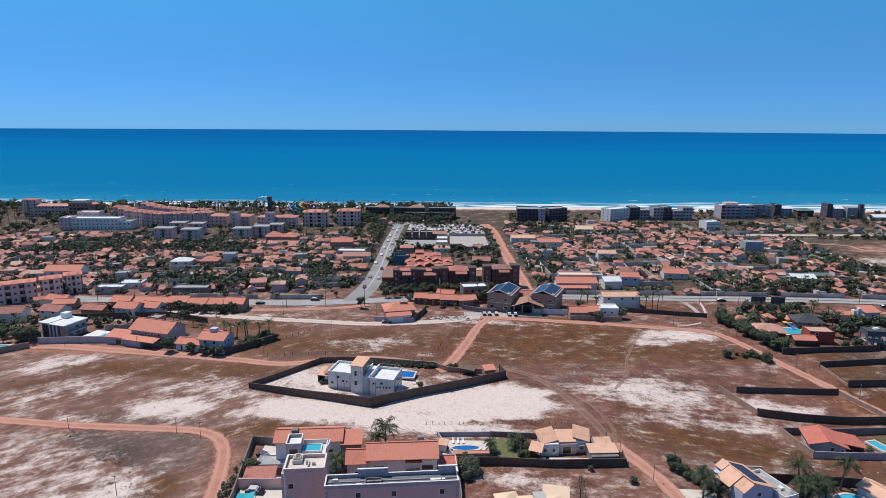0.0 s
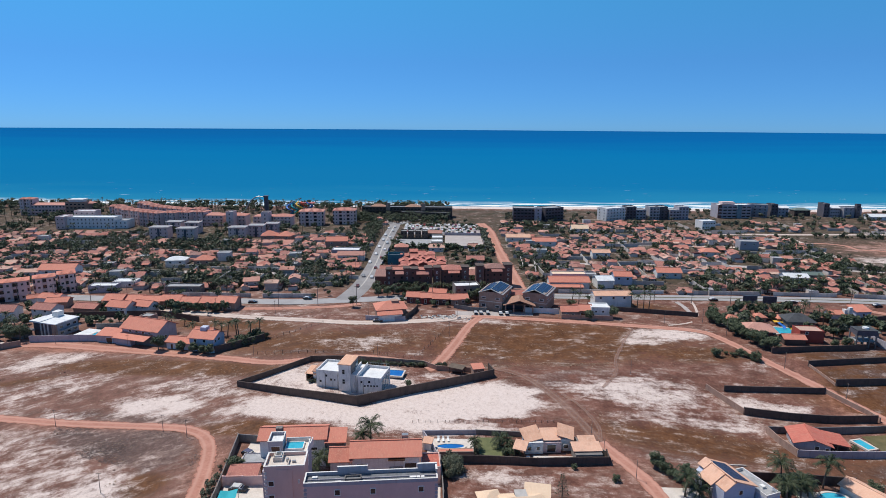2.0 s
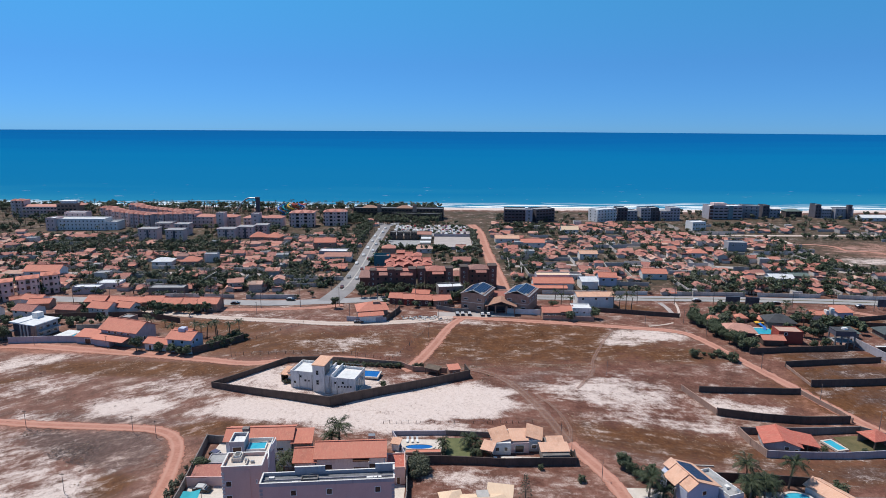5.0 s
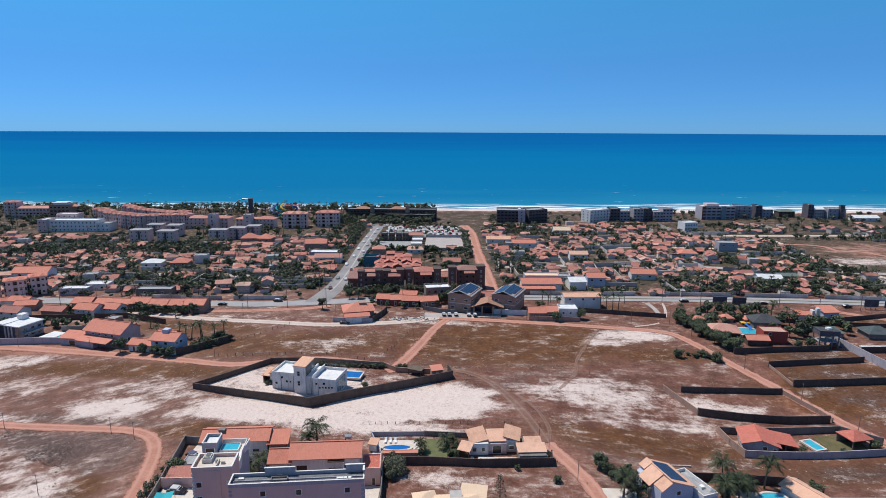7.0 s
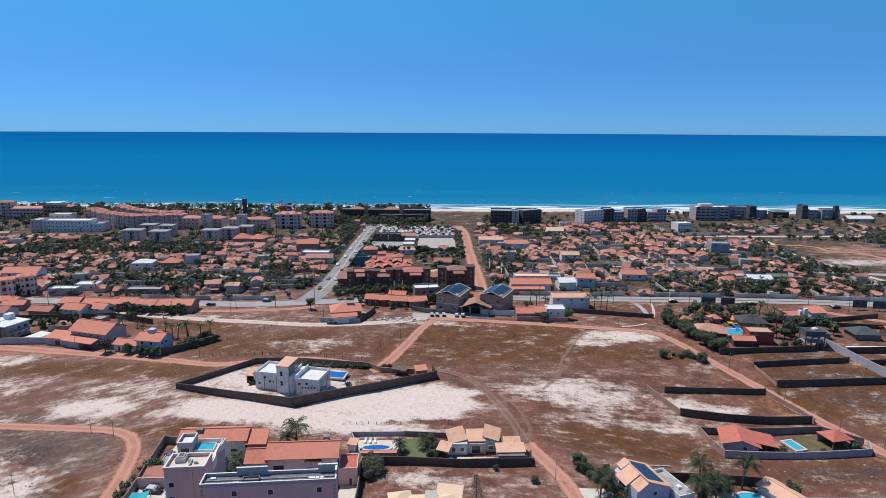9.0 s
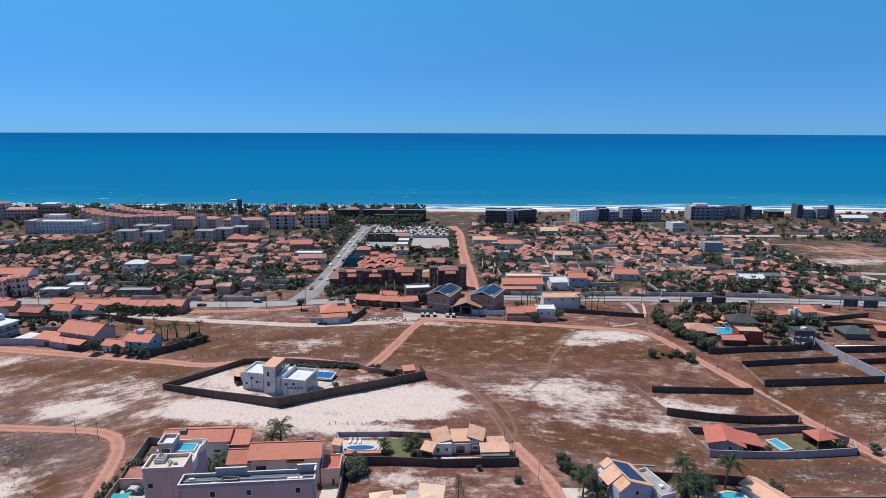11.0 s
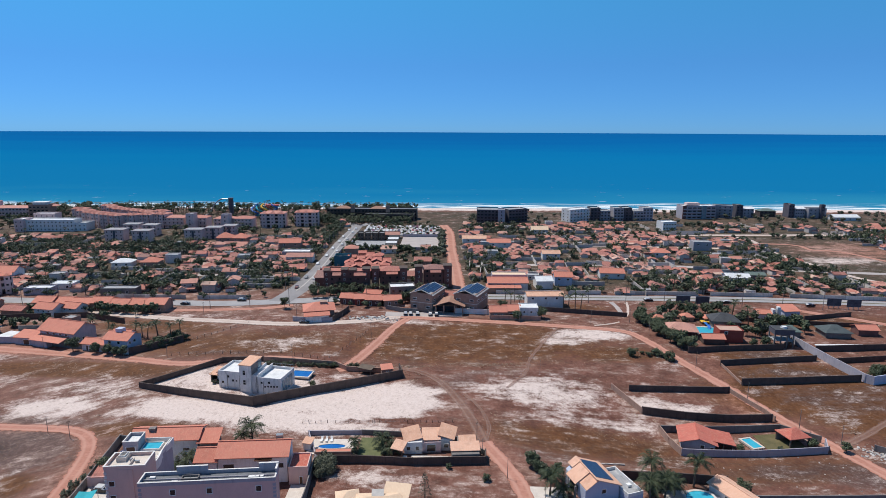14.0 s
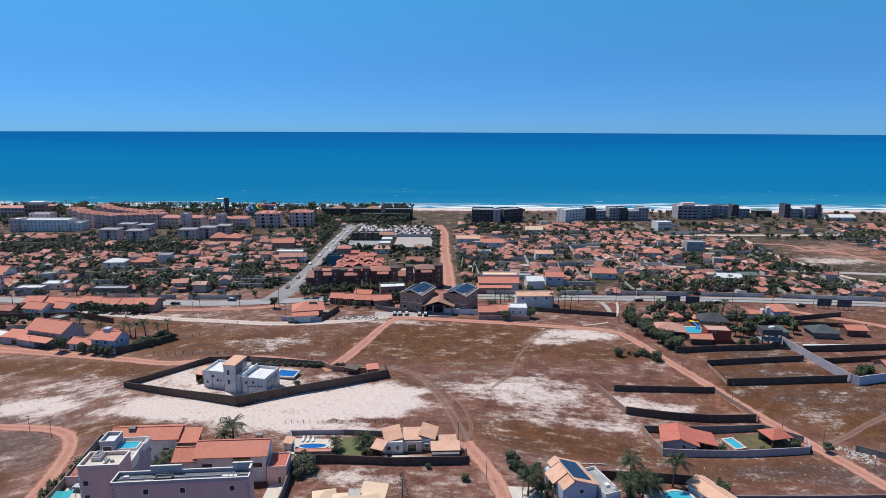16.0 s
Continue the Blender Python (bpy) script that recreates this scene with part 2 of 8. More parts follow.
LEAF = foliage("tree_leaves", (0.056, 0.072, 0.042), (0.09, 0.113, 0.064), (0.15, 0.172, 0.10))
LEAF_DULL = foliage("dull_leaves", (0.07, 0.08, 0.055), (0.11, 0.12, 0.08), (0.18, 0.185, 0.13))
PALMLEAF = foliage("palm_fronds", (0.022, 0.034, 0.016), (0.042, 0.056, 0.027), (0.10, 0.105, 0.055))
DRYGRASS = foliage("dry_grass", (0.16, 0.10, 0.07), (0.28, 0.19, 0.13), (0.46, 0.36, 0.27))
BARK = plain("bark", (0.09, 0.07, 0.055), (0.17, 0.135, 0.105), 1.0, 6)
CARS = Nodes("car_paint")
CAR = CARS.done(CARS.ramp(CARS.random(), (0.0, (0.75, 0.75, 0.75)), (0.3, (0.55, 0.56, 0.57)), (0.7, (0.74, 0.74, 0.74)), (0.82, (0.03, 0.03, 0.035)), (0.9, (0.3, 0.04, 0.03)), (1.0, (0.08, 0.1, 0.16))), 0.25, spec=0.5)
BLACKPAINT = plain("black_car_paint", (0.012, 0.012, 0.014), (0.02, 0.02, 0.024), 1, 4, rough=0.2, spec=0.5)


def ground_material():
    """Dry earth with grass, blown sand, red dust and the plots of the town, each by its own share."""
    n = Nodes("dry_ground")
    big, mid, fine = n.noise(0.04, 5, (1, 1.2, 1, 20)), n.noise(0.17, 6, (1.1, 1.0, 1, -32), rough=0.62), n.noise(1.0, 5, (1, 0.75, 1, 25), rough=0.7)
    grit = n.noise(3.2, 4, rough=0.7)
    earth = n.ramp(n.math("ADD", n.math("MULTIPLY", mid, 0.45), n.math("ADD", n.math("MULTIPLY", fine, 0.3), n.math("MULTIPLY", grit, 0.25))), (0.35, (0.066, 0.029, 0.022)), (0.50, (0.165, 0.075, 0.056)), (0.65, (0.29, 0.153, 0.12)))
    ochre = n.ramp(n.math("ADD", n.math("MULTIPLY", mid, 0.5), n.math("MULTIPLY", fine, 0.5)), (0.36, (0.068, 0.03, 0.015)), (0.64, (0.18, 0.08, 0.037)))
    sand = n.ramp(n.math("ADD", n.math("MULTIPLY", fine, 0.5), n.math("MULTIPLY", grit, 0.5)), (0.30, (0.42, 0.32, 0.275)), (0.48, (0.64, 0.53, 0.485)), (0.7, (0.73, 0.635, 0.59)))
    red = n.ramp(fine, (0.3, (0.30, 0.13, 0.09)), (0.7, (0.42, 0.21, 0.155)))
    town = n.ramp(n.math("ADD", n.math("MULTIPLY", n.noise(0.06, 3), 0.5), n.math("MULTIPLY", n.noise(0.35, 4), 0.5)), (0.38, (0.05, 0.046, 0.029)), (0.50, (0.085, 0.062, 0.045)), (0.60, (0.14, 0.092, 0.072)), (0.72, (0.34, 0.245, 0.205)))

    sep = n.t.nodes.new("ShaderNodeSeparateXYZ")
    n.link(n.geo.outputs["Position"], sep.inputs[0])
    west = n.span(sep.outputs[0], -32, -62)
    east = n.span(sep.outputs[0], 88, 135)

    def drift(scale, length):
        """Wind and wheel streaks: slanting in the western field, along the plots in the rest."""
        a, b = n.streak(scale, 7, length, 36), n.streak(scale, 7, length, -4)
        return n.math("ADD", n.math("MULTIPLY", a, west), n.math("MULTIPLY", b, n.math("SUBTRACT", 1.0, west)))

    flow, thread = drift(0.16, 1.9), drift(0.6, 2.3)

    def centred(v, k):
        return n.math("MULTIPLY", n.math("SUBTRACT", v, 0.5), k)

    def share(name, spread, lo, hi):
        w = n.math("ADD", centred(mid, spread * 0.7), centred(flow, spread * 1.5))
        w = n.math("ADD", w, n.math("ADD", centred(thread, spread * 0.9), n.math("ADD", centred(grit, spread * 0.6), centred(fine, spread * 0.5))))
        return n.span(n.math("ADD", n.attribute(name), w), lo, hi)

    grassy = share("grass", 0.9, 0.15, 0.85)
    c = n.mix(grassy, earth, ochre)
    c = n.mix(n.math("MULTIPLY", share("burnt", 0.9, 0.25, 0.8), 0.8), c, n.ramp(n.math("ADD", n.math("MULTIPLY", fine, 0.5), n.math("MULTIPLY", grit, 0.5)), (0.40, (0.05, 0.033, 0.032)), (0.52, (0.10, 0.068, 0.064)), (0.64, (0.21, 0.15, 0.14))))
    wisp = n.math("MULTIPLY", n.span(n.math("ADD", n.math("MULTIPLY", flow, 0.55), n.math("MULTIPLY", thread, 0.45)), 0.45, 0.66), n.math("MULTIPLY", n.span(big, 0.30, 0.58), n.math("SUBTRACT", 1.0, n.math("MULTIPLY", east, 0.65))))
    c = n.mix(n.math("MULTIPLY", n.math("ADD", wisp, n.math("MULTIPLY", west, 0.16), True), n.math("SUBTRACT", 0.66, n.math("MULTIPLY", grassy, 0.46))), c, (0.43, 0.31, 0.26))
    dark = n.span(drift(0.11, 2.2), 0.50, 0.68)
    c = n.mix(n.math("MULTIPLY", dark, 0.42), c, (0.085, 0.050, 0.040))
    c = n.mix(n.attribute("town"), c, town)
    c = n.mix(share("sand", 1.9, 0.12, 1.22), c, sand)
    c = n.mix(share("dust", 0.8, 0.2, 1.0), c, red)
    tuft = n.span(n.noise(1.3, 6, (0.8, 1.5, 1), rough=0.8), 0.55, 0.66)
    c = n.mix(n.math("MULTIPLY", n.math("MULTIPLY", tuft, n.attribute("scrub")), 0.5), c, (0.10, 0.068, 0.055))
    return n.done(c, 0.95, n.math("ADD", fine, n.math("MULTIPLY", grit, 0.5)), 0.7, 0.3, spec=0.12)


def dirt_material(name, dark, light, track, cover=1.0):
    n = Nodes(name)
    fine, mid = n.noise(1.4, 4), n.noise(0.2, 4)
    c = n.ramp(n.math("ADD", n.math("MULTIPLY", fine, 0.5), n.math("MULTIPLY", mid, 0.5)), (0.35, dark), (0.65, light))
    a = n.math("ABSOLUTE", n.attribute("across"))
    rut = n.math("MULTIPLY", n.span(a, 0.2, 0.45), n.span(a, 0.75, 0.5))
    c = n.mix(n.math("MULTIPLY", rut, 0.5), c, track)
    worn = n.math("ADD", a, n.math("MULTIPLY", n.math("SUBTRACT", n.noise(0.7, 5, rough=0.7), 0.5), 1.1))
    n.link(n.span(worn, 1.05, 0.70, 0.0, cover), n.b.inputs["Alpha"])
    return n.done(c, 0.95, fine, 0.5, 0.15, spec=0.15)


def sea_material():
    n = Nodes("sea_water")
    sep = n.t.nodes.new("ShaderNodeSeparateXYZ")
    n.link(n.geo.outputs["Position"], sep.inputs[0])
    y = sep.outputs[1]
    drift = n.math("MULTIPLY", n.math("SUBTRACT", n.noise(0.0022, 4, (0.35, 1.2, 1)), 0.5), 0.35)
    far = n.math("ADD", n.math("MULTIPLY", n.math("LOGARITHM", n.math("DIVIDE", y, 612), 8.3), 1.0), drift)
    c = n.ramp(far, (0.02, (0.02, 0.20, 0.335)), (0.12, (0.006, 0.15, 0.315)), (0.5, (0.003, 0.145, 0.325)), (0.80, (0.003, 0.108, 0.30)), (0.97, (0.004, 0.10, 0.28)))
    surf = n.span(n.math("ADD", n.math("DIVIDE", n.math("SUBTRACT", y, 618), 60), n.math("MULTIPLY", n.noise(0.02, 4, (0.5, 1, 1)), 1.0)), 1.35, 0.55)
    line = n.span(n.noise(0.05, 5, (0.30, 2.4, 1), rough=0.6), 0.46, 0.55)
    cap = n.math("MULTIPLY", n.span(n.noise(0.06, 4, (0.5, 1.6, 1), rough=0.7), 0.665, 0.70), n.span(y, 950, 640))
    foam = n.math("MAXIMUM", n.math("MULTIPLY", surf, line), n.math("MULTIPLY", cap, 0.5))
    c = n.mix(foam, c, (0.80, 0.82, 0.82))
    ripple = n.noise(0.25, 5, (0.6, 1.4, 1), rough=0.65)
    return n.done(c, 0.6, ripple, 0.2, 0.5, spec=0.0)


GROUND = ground_material()
RED_DIRT = dirt_material("red_dirt", (0.36, 0.165, 0.12), (0.49, 0.245, 0.187), (0.54, 0.315, 0.25))
PALE_DIRT = dirt_material("pale_dirt", (0.44, 0.34, 0.29), (0.58, 0.48, 0.43), (0.64, 0.55, 0.5))
FAINT_DIRT = dirt_material("faint_track", (0.24, 0.13, 0.10), (0.36, 0.22, 0.18), (0.46, 0.32, 0.26), 0.5)
SEA = sea_material()

# ---- building blocks ----


def land(x, y):
    """Height of the ground."""
    return -4.2 * np.exp(-((x - 104) / 48) ** 2 - ((y - 152) / 34) ** 2) - 1.5 * np.exp(-((x - 12) / 34) ** 2 - ((y - 196) / 30) ** 2)


def mesh_of(name, bm, mats):
    me = bpy.data.meshes.new(name)
    bm.normal_update()
    bm.to_mesh(me)
    bm.free()
    for m in mats if isinstance(mats, (list, tuple)) else [mats]:
        me.materials.append(m)
    return me


def part(name, bm, material, parent, label=""):
    ob = new(name, mesh_of(name, bm, material))
    ob.parent = parent
    return tagged(ob, label)


def thing(name, label, category, x, y, turn=0, z=None, group="", sink=0.0):
    ob = new(name)
    ob.matrix_world = pose(x, y, (float(land(x, y)) if z is None else z) - sink, 0, 0, turn)
    return tagged(ob, label, category, group)


def box(bm, x0, x1, y0, y1, z0, z1, mi=0, m=None):
    v = [bm.verts.new((x, y, z)) for z in (z0, z1) for y in (y0, y1) for x in (x0, x1)]
    if m is not None:
        for q in v:
            q.co = m @ q.co
    for f in ((0, 2, 3, 1), (4, 5, 7, 6), (0, 1, 5, 4), (2, 6, 7, 3), (0, 4, 6, 2), (1, 3, 7, 5)):
        bm.faces.new([v[k] for k in f]).material_index = mi


def boxes(*dims, mi=0):
    bm = bmesh.new()
    for d in dims:
        box(bm, *d, mi)
    return bm


def extrude_x(bm, profile, x0, x1, mi=0):
    """A closed profile of (y, z), drawn along x."""
    a = [bm.verts.new((x0, y, z)) for y, z in profile]
    b = [bm.verts.new((x1, y, z)) for y, z in profile]
    n = len(profile)
    for f in [a, b[::-1]] + [[a[k], b[k], b[(k + 1) % n], a[(k + 1) % n]] for k in range(n)]:
        bm.faces.new(f).material_index = mi
    bmesh.ops.recalc_face_normals(bm, faces=bm.faces[:])


def gable(w, d, z, rise, over=0.5, th=0.16, peak=0.0):
    bm = bmesh.new()
    e, D = z - rise * over / (d / 2), d / 2 + over
    extrude_x(bm, [(-D, e), (-D, e + th), (peak, z + rise + th), (D, e + th), (D, e), (peak, z + rise)], -w / 2 - over, w / 2 + over)
    return bm


def shed(w, d, z0, z1, over=0.4, th=0.16):
    """Slopes from z0 at the front (-y) to z1 at the back."""
    bm = bmesh.new()
    k = (z1 - z0) / d * over
    extrude_x(bm, [(-d / 2 - over, z0 - k), (-d / 2 - over, z0 - k + th), (d / 2 + over, z1 + k + th), (d / 2 + over, z1 + k)], -w / 2 - over, w / 2 + over)
    return bm


def hip(w, d, z, rise, over=0.5, th=0.16):
    bm = bmesh.new()
    W, D = w / 2 + over, d / 2 + over
    e, r = z - rise * over / (d / 2), max(W - D, 0.05)
    c = ((-W, -D), (W, -D), (W, D), (-W, D))
    lo = [bm.verts.new((x, y, e)) for x, y in c]
    up = [bm.verts.new((x, y, e + th)) for x, y in c]
    a, b = bm.verts.new((-r, 0, z + rise + th)), bm.verts.new((r, 0, z + rise + th))
    for f in ([lo[3], lo[2], lo[1], lo[0]], [up[0], up[1], b, a], [up[1], up[2], b], [up[2], up[3], a, b], [up[3], up[0], a]):
        bm.faces.new(f)
    for k in range(4):
        bm.faces.new((lo[k], lo[(k + 1) % 4], up[(k + 1) % 4], up[k]))
    return bm


def shell(w, d, h, rise=0.0, foot=1.0):
    """House walls, with gables where rise is given, and a footing in the ground."""
    bm = bmesh.new()
    p = [(-d / 2, -foot), (d / 2, -foot), (d / 2, h)] + ([(0, h + rise)] if rise else []) + [(-d / 2, h)]
    extrude_x(bm, p, -w / 2, w / 2)
    return bm


def parapet(bm, x0, x1, y0, y1, z, h, th=0.2):
    """A low wall round a flat roof."""
    for d in ((x0, x1, y0, y0 + th), (x0, x1, y1 - th, y1), (x0, x0 + th, y0 + th, y1 - th), (x1 - th, x1, y0 + th, y1 - th)):
        box(bm, *d, z, z + h)


STORE = {}


def opening(parent, kind, side, u, z, w, h, W, D, frame_mat=None, glass=None, deep=False):
    """A window or door on one side (f, b, l, r) of a body W by D: a frame with its pane."""
    fm, gl = frame_mat or FRAME, glass or (DOOR if kind == "door" else GLASS)
    key = (kind, round(w, 2), round(h, 2), fm.name, gl.name, deep)
    if key not in STORE:
        bm, t = bmesh.new(), 0.12
        for d in ((-w / 2, w / 2, h - t, h), (-w / 2, w / 2, 0, t), (-w / 2, -w / 2 + t, t, h - t), (w / 2 - t, w / 2, t, h - t)):
            box(bm, d[0], d[1], -0.09, 0.02, d[2], d[3])
        if deep:
            STORE[key] = (mesh_of(kind, bm, fm), mesh_of("pane", boxes((-w / 2 + t, w / 2 - t, -0.03, 0.0, t, h - t)), gl))
        else:
            box(bm, -w / 2 + t, w / 2 - t, -0.03, 0.0, t, h - t, 1)
            STORE[key] = (mesh_of(kind, bm, [fm, gl]), None)
    at = {"f": (u, -D / 2, 0), "b": (u, D / 2, 180), "l": (-W / 2, u, -90), "r": (W / 2, u, 90)}[side]
    me, pane = STORE[key]
    ob = new(kind, me)
    ob.parent = parent
    ob.matrix_local = pose(at[0], at[1], z, 0, 0, at[2])
    if pane:
        p = new("pane", pane)
        p.parent = ob
    return ob


def house(label, x, y, turn, w, d, h, roof="gable", rise=1.6, over=0.5, wall=None, tile=None, wins=(), group="", z=None, name="house"):
    """A house: walls, roof and openings; wins are rows of kind, side, along, sill, width, height."""
    o = thing(name, label, "house", x, y, turn, z, group)
    wall, tile = wall or WHITE, tile or TERRACOTTA
    part("wall", shell(w, d, h, rise * 0.97 if roof == "gable" else 0.0), wall, o)
    if roof == "gable":
        part("roof", gable(w, d, h, rise, over), tile, o)
        part("ridge", boxes((-w / 2 - over, w / 2 + over, -0.16, 0.16, h + rise + 0.06, h + rise + 0.28)), tile, o)
    elif roof == "hip":
        part("roof", hip(w, d, h, rise, over), tile, o)
    elif roof == "shed":
        part("roof", shed(w, d, h + 0.05, h + rise, over), tile, o)
    else:
        part("roof", boxes((-w / 2 + 0.2, w / 2 - 0.2, -d / 2 + 0.2, d / 2 - 0.2, h, h + 0.12)), tile, o)
        bm = bmesh.new()
        parapet(bm, -w / 2, w / 2, -d / 2, d / 2, h, rise)
        part("parapet", bm, wall, o)
    for kind, side, u, zz, ww, hh in wins:
        opening(o, kind, side, u, zz, ww, hh, w, d)
    return o


def wall_run(label, pts, h=2.4, th=0.22, mat=None, pier=True, step=5.0, closed=False):
    """A garden wall along points of the plan: panels between piers, following the ground."""
    mat = mat or BROWNWALL
    o = thing("boundary_wall", label, "wall", pts[0][0], pts[0][1])
    inv = o.matrix_world.inverted()
    pts = list(pts) + ([pts[0]] if closed else [])

    h0, h1 = h if isinstance(h, tuple) else (h, h)
    run = [math.hypot(bx - ax, by - ay) for (ax, ay), (bx, by) in zip(pts, pts[1:])]
    walked = 0.0

    def piece(name, m, x0, x1, half, up):
        bm = bmesh.new()
        box(bm, x0, x1, -half, half, -0.6, 1.0, m=m)
        for v in bm.verts:
            if v.co.z > 0.5:
                t = (walked + math.hypot(v.co.x - ax, v.co.y - ay)) / sum(run)
                v.co.z = h0 + (h1 - h0) * min(t, 1) + up
            v.co.z += float(land(v.co.x, v.co.y))
            v.co = inv @ v.co
        part(name, bm, mat, o)

    for (ax, ay), (bx, by) in zip(pts, pts[1:]):
        L = math.hypot(bx - ax, by - ay)
        n = max(1, round(L / step))
        a = math.degrees(math.atan2(by - ay, bx - ax))
        half, gap = L / n / 2, 0.14 if pier else -0.02
        for k in range(n):
            m = pose(ax + (bx - ax) * (k + 0.5) / n, ay + (by - ay) * (k + 0.5) / n, 0, 0, 0, a)
            piece("panel", m, -half + gap, half - gap, th / 2, random.uniform(-0.02, 0.02))
            if pier:
                piece("pier", m, -half - 0.16, -half + 0.16, th / 2 + 0.04, 0.05)
        piece("pier", pose(bx, by, 0, 0, 0, a), -0.18, 0.18, th / 2 + 0.05, 0.06)
        walked += L
    return o


def smooth(pts, step=2.5):
    """Points along a Catmull-Rom curve."""
    P = [Vector(p) for p in pts]
    P = [2 * P[0] - P[1]] + P + [2 * P[-1] - P[-2]]
    out = []
    for a, b, c, d in zip(P, P[1:], P[2:], P[3:]):
        n = max(2, int((c - b).length / step))
        for k in range(n):
            t = k / n
            out.append(0.5 * (2 * b + (c - a) * t + (2 * a - 5 * b + 4 * c - d) * t * t + (3 * b - a - 3 * c + d) * t ** 3))
    return out + [P[-2]]


def strip(name, label, pts, width, mat, lift, ragged=0.5, category="road", kind="structure", step=2.5):
    """A road laid on the ground along a curve, with uneven edges."""
    C = smooth([(x, y) for x, y in pts], step)
    widths = width if isinstance(width, (tuple, list)) else (width, width)
    verts, faces, across = [], [], []
    seed = random.uniform(0, 50)
    for k, p in enumerate(C):
        d = (C[min(k + 1, len(C) - 1)] - C[max(k - 1, 0)]).normalized()
        side = Vector((d.y, -d.x))
        wk = widths[0] + (widths[1] - widths[0]) * k / (len(C) - 1)
        for q in (-1, -0.6, -0.2, 0.2, 0.6, 1):
            off = q * wk / 2
            if abs(q) == 1:
                off += q * ragged * noise.noise((p.x * 0.35 + seed, p.y * 0.35, q * 7))
            s = p + side * off
            edge = 0.03 if abs(q) == 1 and ragged else 0.0
            verts.append((s.x, s.y, float(land(s.x, s.y)) + lift - edge))
            across.append(q)
    for k in range(len(C) - 1):
        for q in range(5):
            a = k * 6 + q
            faces.append((a, a + 6, a + 7, a + 1))
    me = bpy.data.meshes.new(name)
    me.from_pydata(verts, [], faces)
    me.attributes.new("across", "FLOAT", "POINT").data.foreach_set("value", across)
    me.materials.append(mat)
    if me.polygons[0].normal.z < 0:
        me.flip_normals()
    return tagged(new(name, me), label, category, kind=kind)


def slab(name, label, category, x0, x1, y0, y1, mat, h=0.12, kind="structure", turn=0, base=None):
    """A thin paved or planted area, laid on the ground."""
    cx, cy = (x0 + x1) / 2, (y0 + y1) / 2
    nx, ny = max(1, int((x1 - x0) / 6)), max(1, int((y1 - y0) / 6))
    bm = bmesh.new()
    R = Matrix.Rotation(radians(turn), 2)
    grid = []
    for j in range(ny + 1):
        for i in range(nx + 1):
            v = R @ Vector((x0 - cx + (x1 - x0) * i / nx, y0 - cy + (y1 - y0) * j / ny))
            px, py = cx + v.x, cy + v.y
            grid.append(bm.verts.new((px, py, (float(land(px, py)) if base is None else base) + h)))
    fs = [bm.faces.new((grid[j * (nx + 1) + i], grid[j * (nx + 1) + i + 1], grid[(j + 1) * (nx + 1) + i + 1], grid[(j + 1) * (nx + 1) + i])) for j in range(ny) for i in range(nx)]
    r = bmesh.ops.extrude_face_region(bm, geom=fs)
    for v in r["geom"]:
        if isinstance(v, bmesh.types.BMVert):
            v.co.z -= h + 0.4
    bmesh.ops.recalc_face_normals(bm, faces=bm.faces[:])
    ob = new(name, mesh_of(name, bm, mat))
    return tagged(ob, label, category, kind=kind)


def swimming_pool(label, x, y, turn, w, d, water=None, deck=1.0, z=None, oval=False):
    o = thing("swimming_pool", label, "pool", x, y, turn, float(land(x, y)) + 0.12 if z is None else z)
    n = 28 if oval else 4
    ring = []
    for k in range(n):
        a = 2 * math.pi * (k + 0.5) / n
        r = 1 if oval else math.sqrt(2)
        ring.append((r * math.cos(a), r * math.sin(a)))
    bm = bmesh.new()
    loops = []
    for s, zz in ((1, -0.3), (1, 0.22), (0, 0.22), (0, 0.0)):
        loops.append([bm.verts.new((px * (w / 2 + deck * s), py * (d / 2 + deck * s), zz)) for px, py in ring])
    for A, B in zip(loops, loops[1:]):
        for k in range(n):
            bm.faces.new((A[k], A[(k + 1) % n], B[(k + 1) % n], B[k]))
    part("surround", bm, PAVING, o, "pale stone pool surround")
    bm = bmesh.new()
    bm.faces.new([bm.verts.new((px * w / 2, py * d / 2, 0.12)) for px, py in ring])
    part("water", bm, water or POOL, o, "clear blue pool water")
    return o


def leafy(bm, centre, r, n, size, rng, flat=0.8):
    """n small leaf clumps, round a lobe."""
    for _ in range(n):
        d = Vector((rng.gauss(0, 1), rng.gauss(0, 1), rng.gauss(0, 1))).normalized()
        p = Vector(centre) + Vector((d.x, d.y, d.z * flat)) * r * rng.uniform(0.55, 1.08)
        s = size * rng.uniform(0.6, 1.35)
        a = (d + Vector((rng.gauss(0, 0.5), rng.gauss(0, 0.5), rng.gauss(0.3, 0.4)))).normalized()
        u = a.orthogonal().normalized()
        u = Matrix.Rotation(rng.uniform(0, 6.28), 3, a) @ u
        v = a.cross(u)
        q = [p + u * s * 0.9, p + v * s * 0.55 + a * s * 0.15, p - u * s * 0.8, p - v * s * 0.6 + a * s * 0.1]
        bm.faces.new([bm.verts.new(c) for c in q])


def limb(bm, a, b, r0, r1, n=6):
    a, b = Vector(a), Vector(b)
    d = (b - a).normalized()
    u = d.orthogonal().normalized()
    v = d.cross(u)
    A, B = ([bm.verts.new(c + (u * math.cos(k * 2 * math.pi / n) + v * math.sin(k * 2 * math.pi / n)) * r) for k in range(n)] for c, r in ((a, r0), (b, r1)))
    for k in range(n):
        bm.faces.new((A[k], A[(k + 1) % n], B[(k + 1) % n], B[k]))


PROTO = {}
GROVE = {}
FAR = 257.0      # plants beyond this line of the plan stand in groves, joined


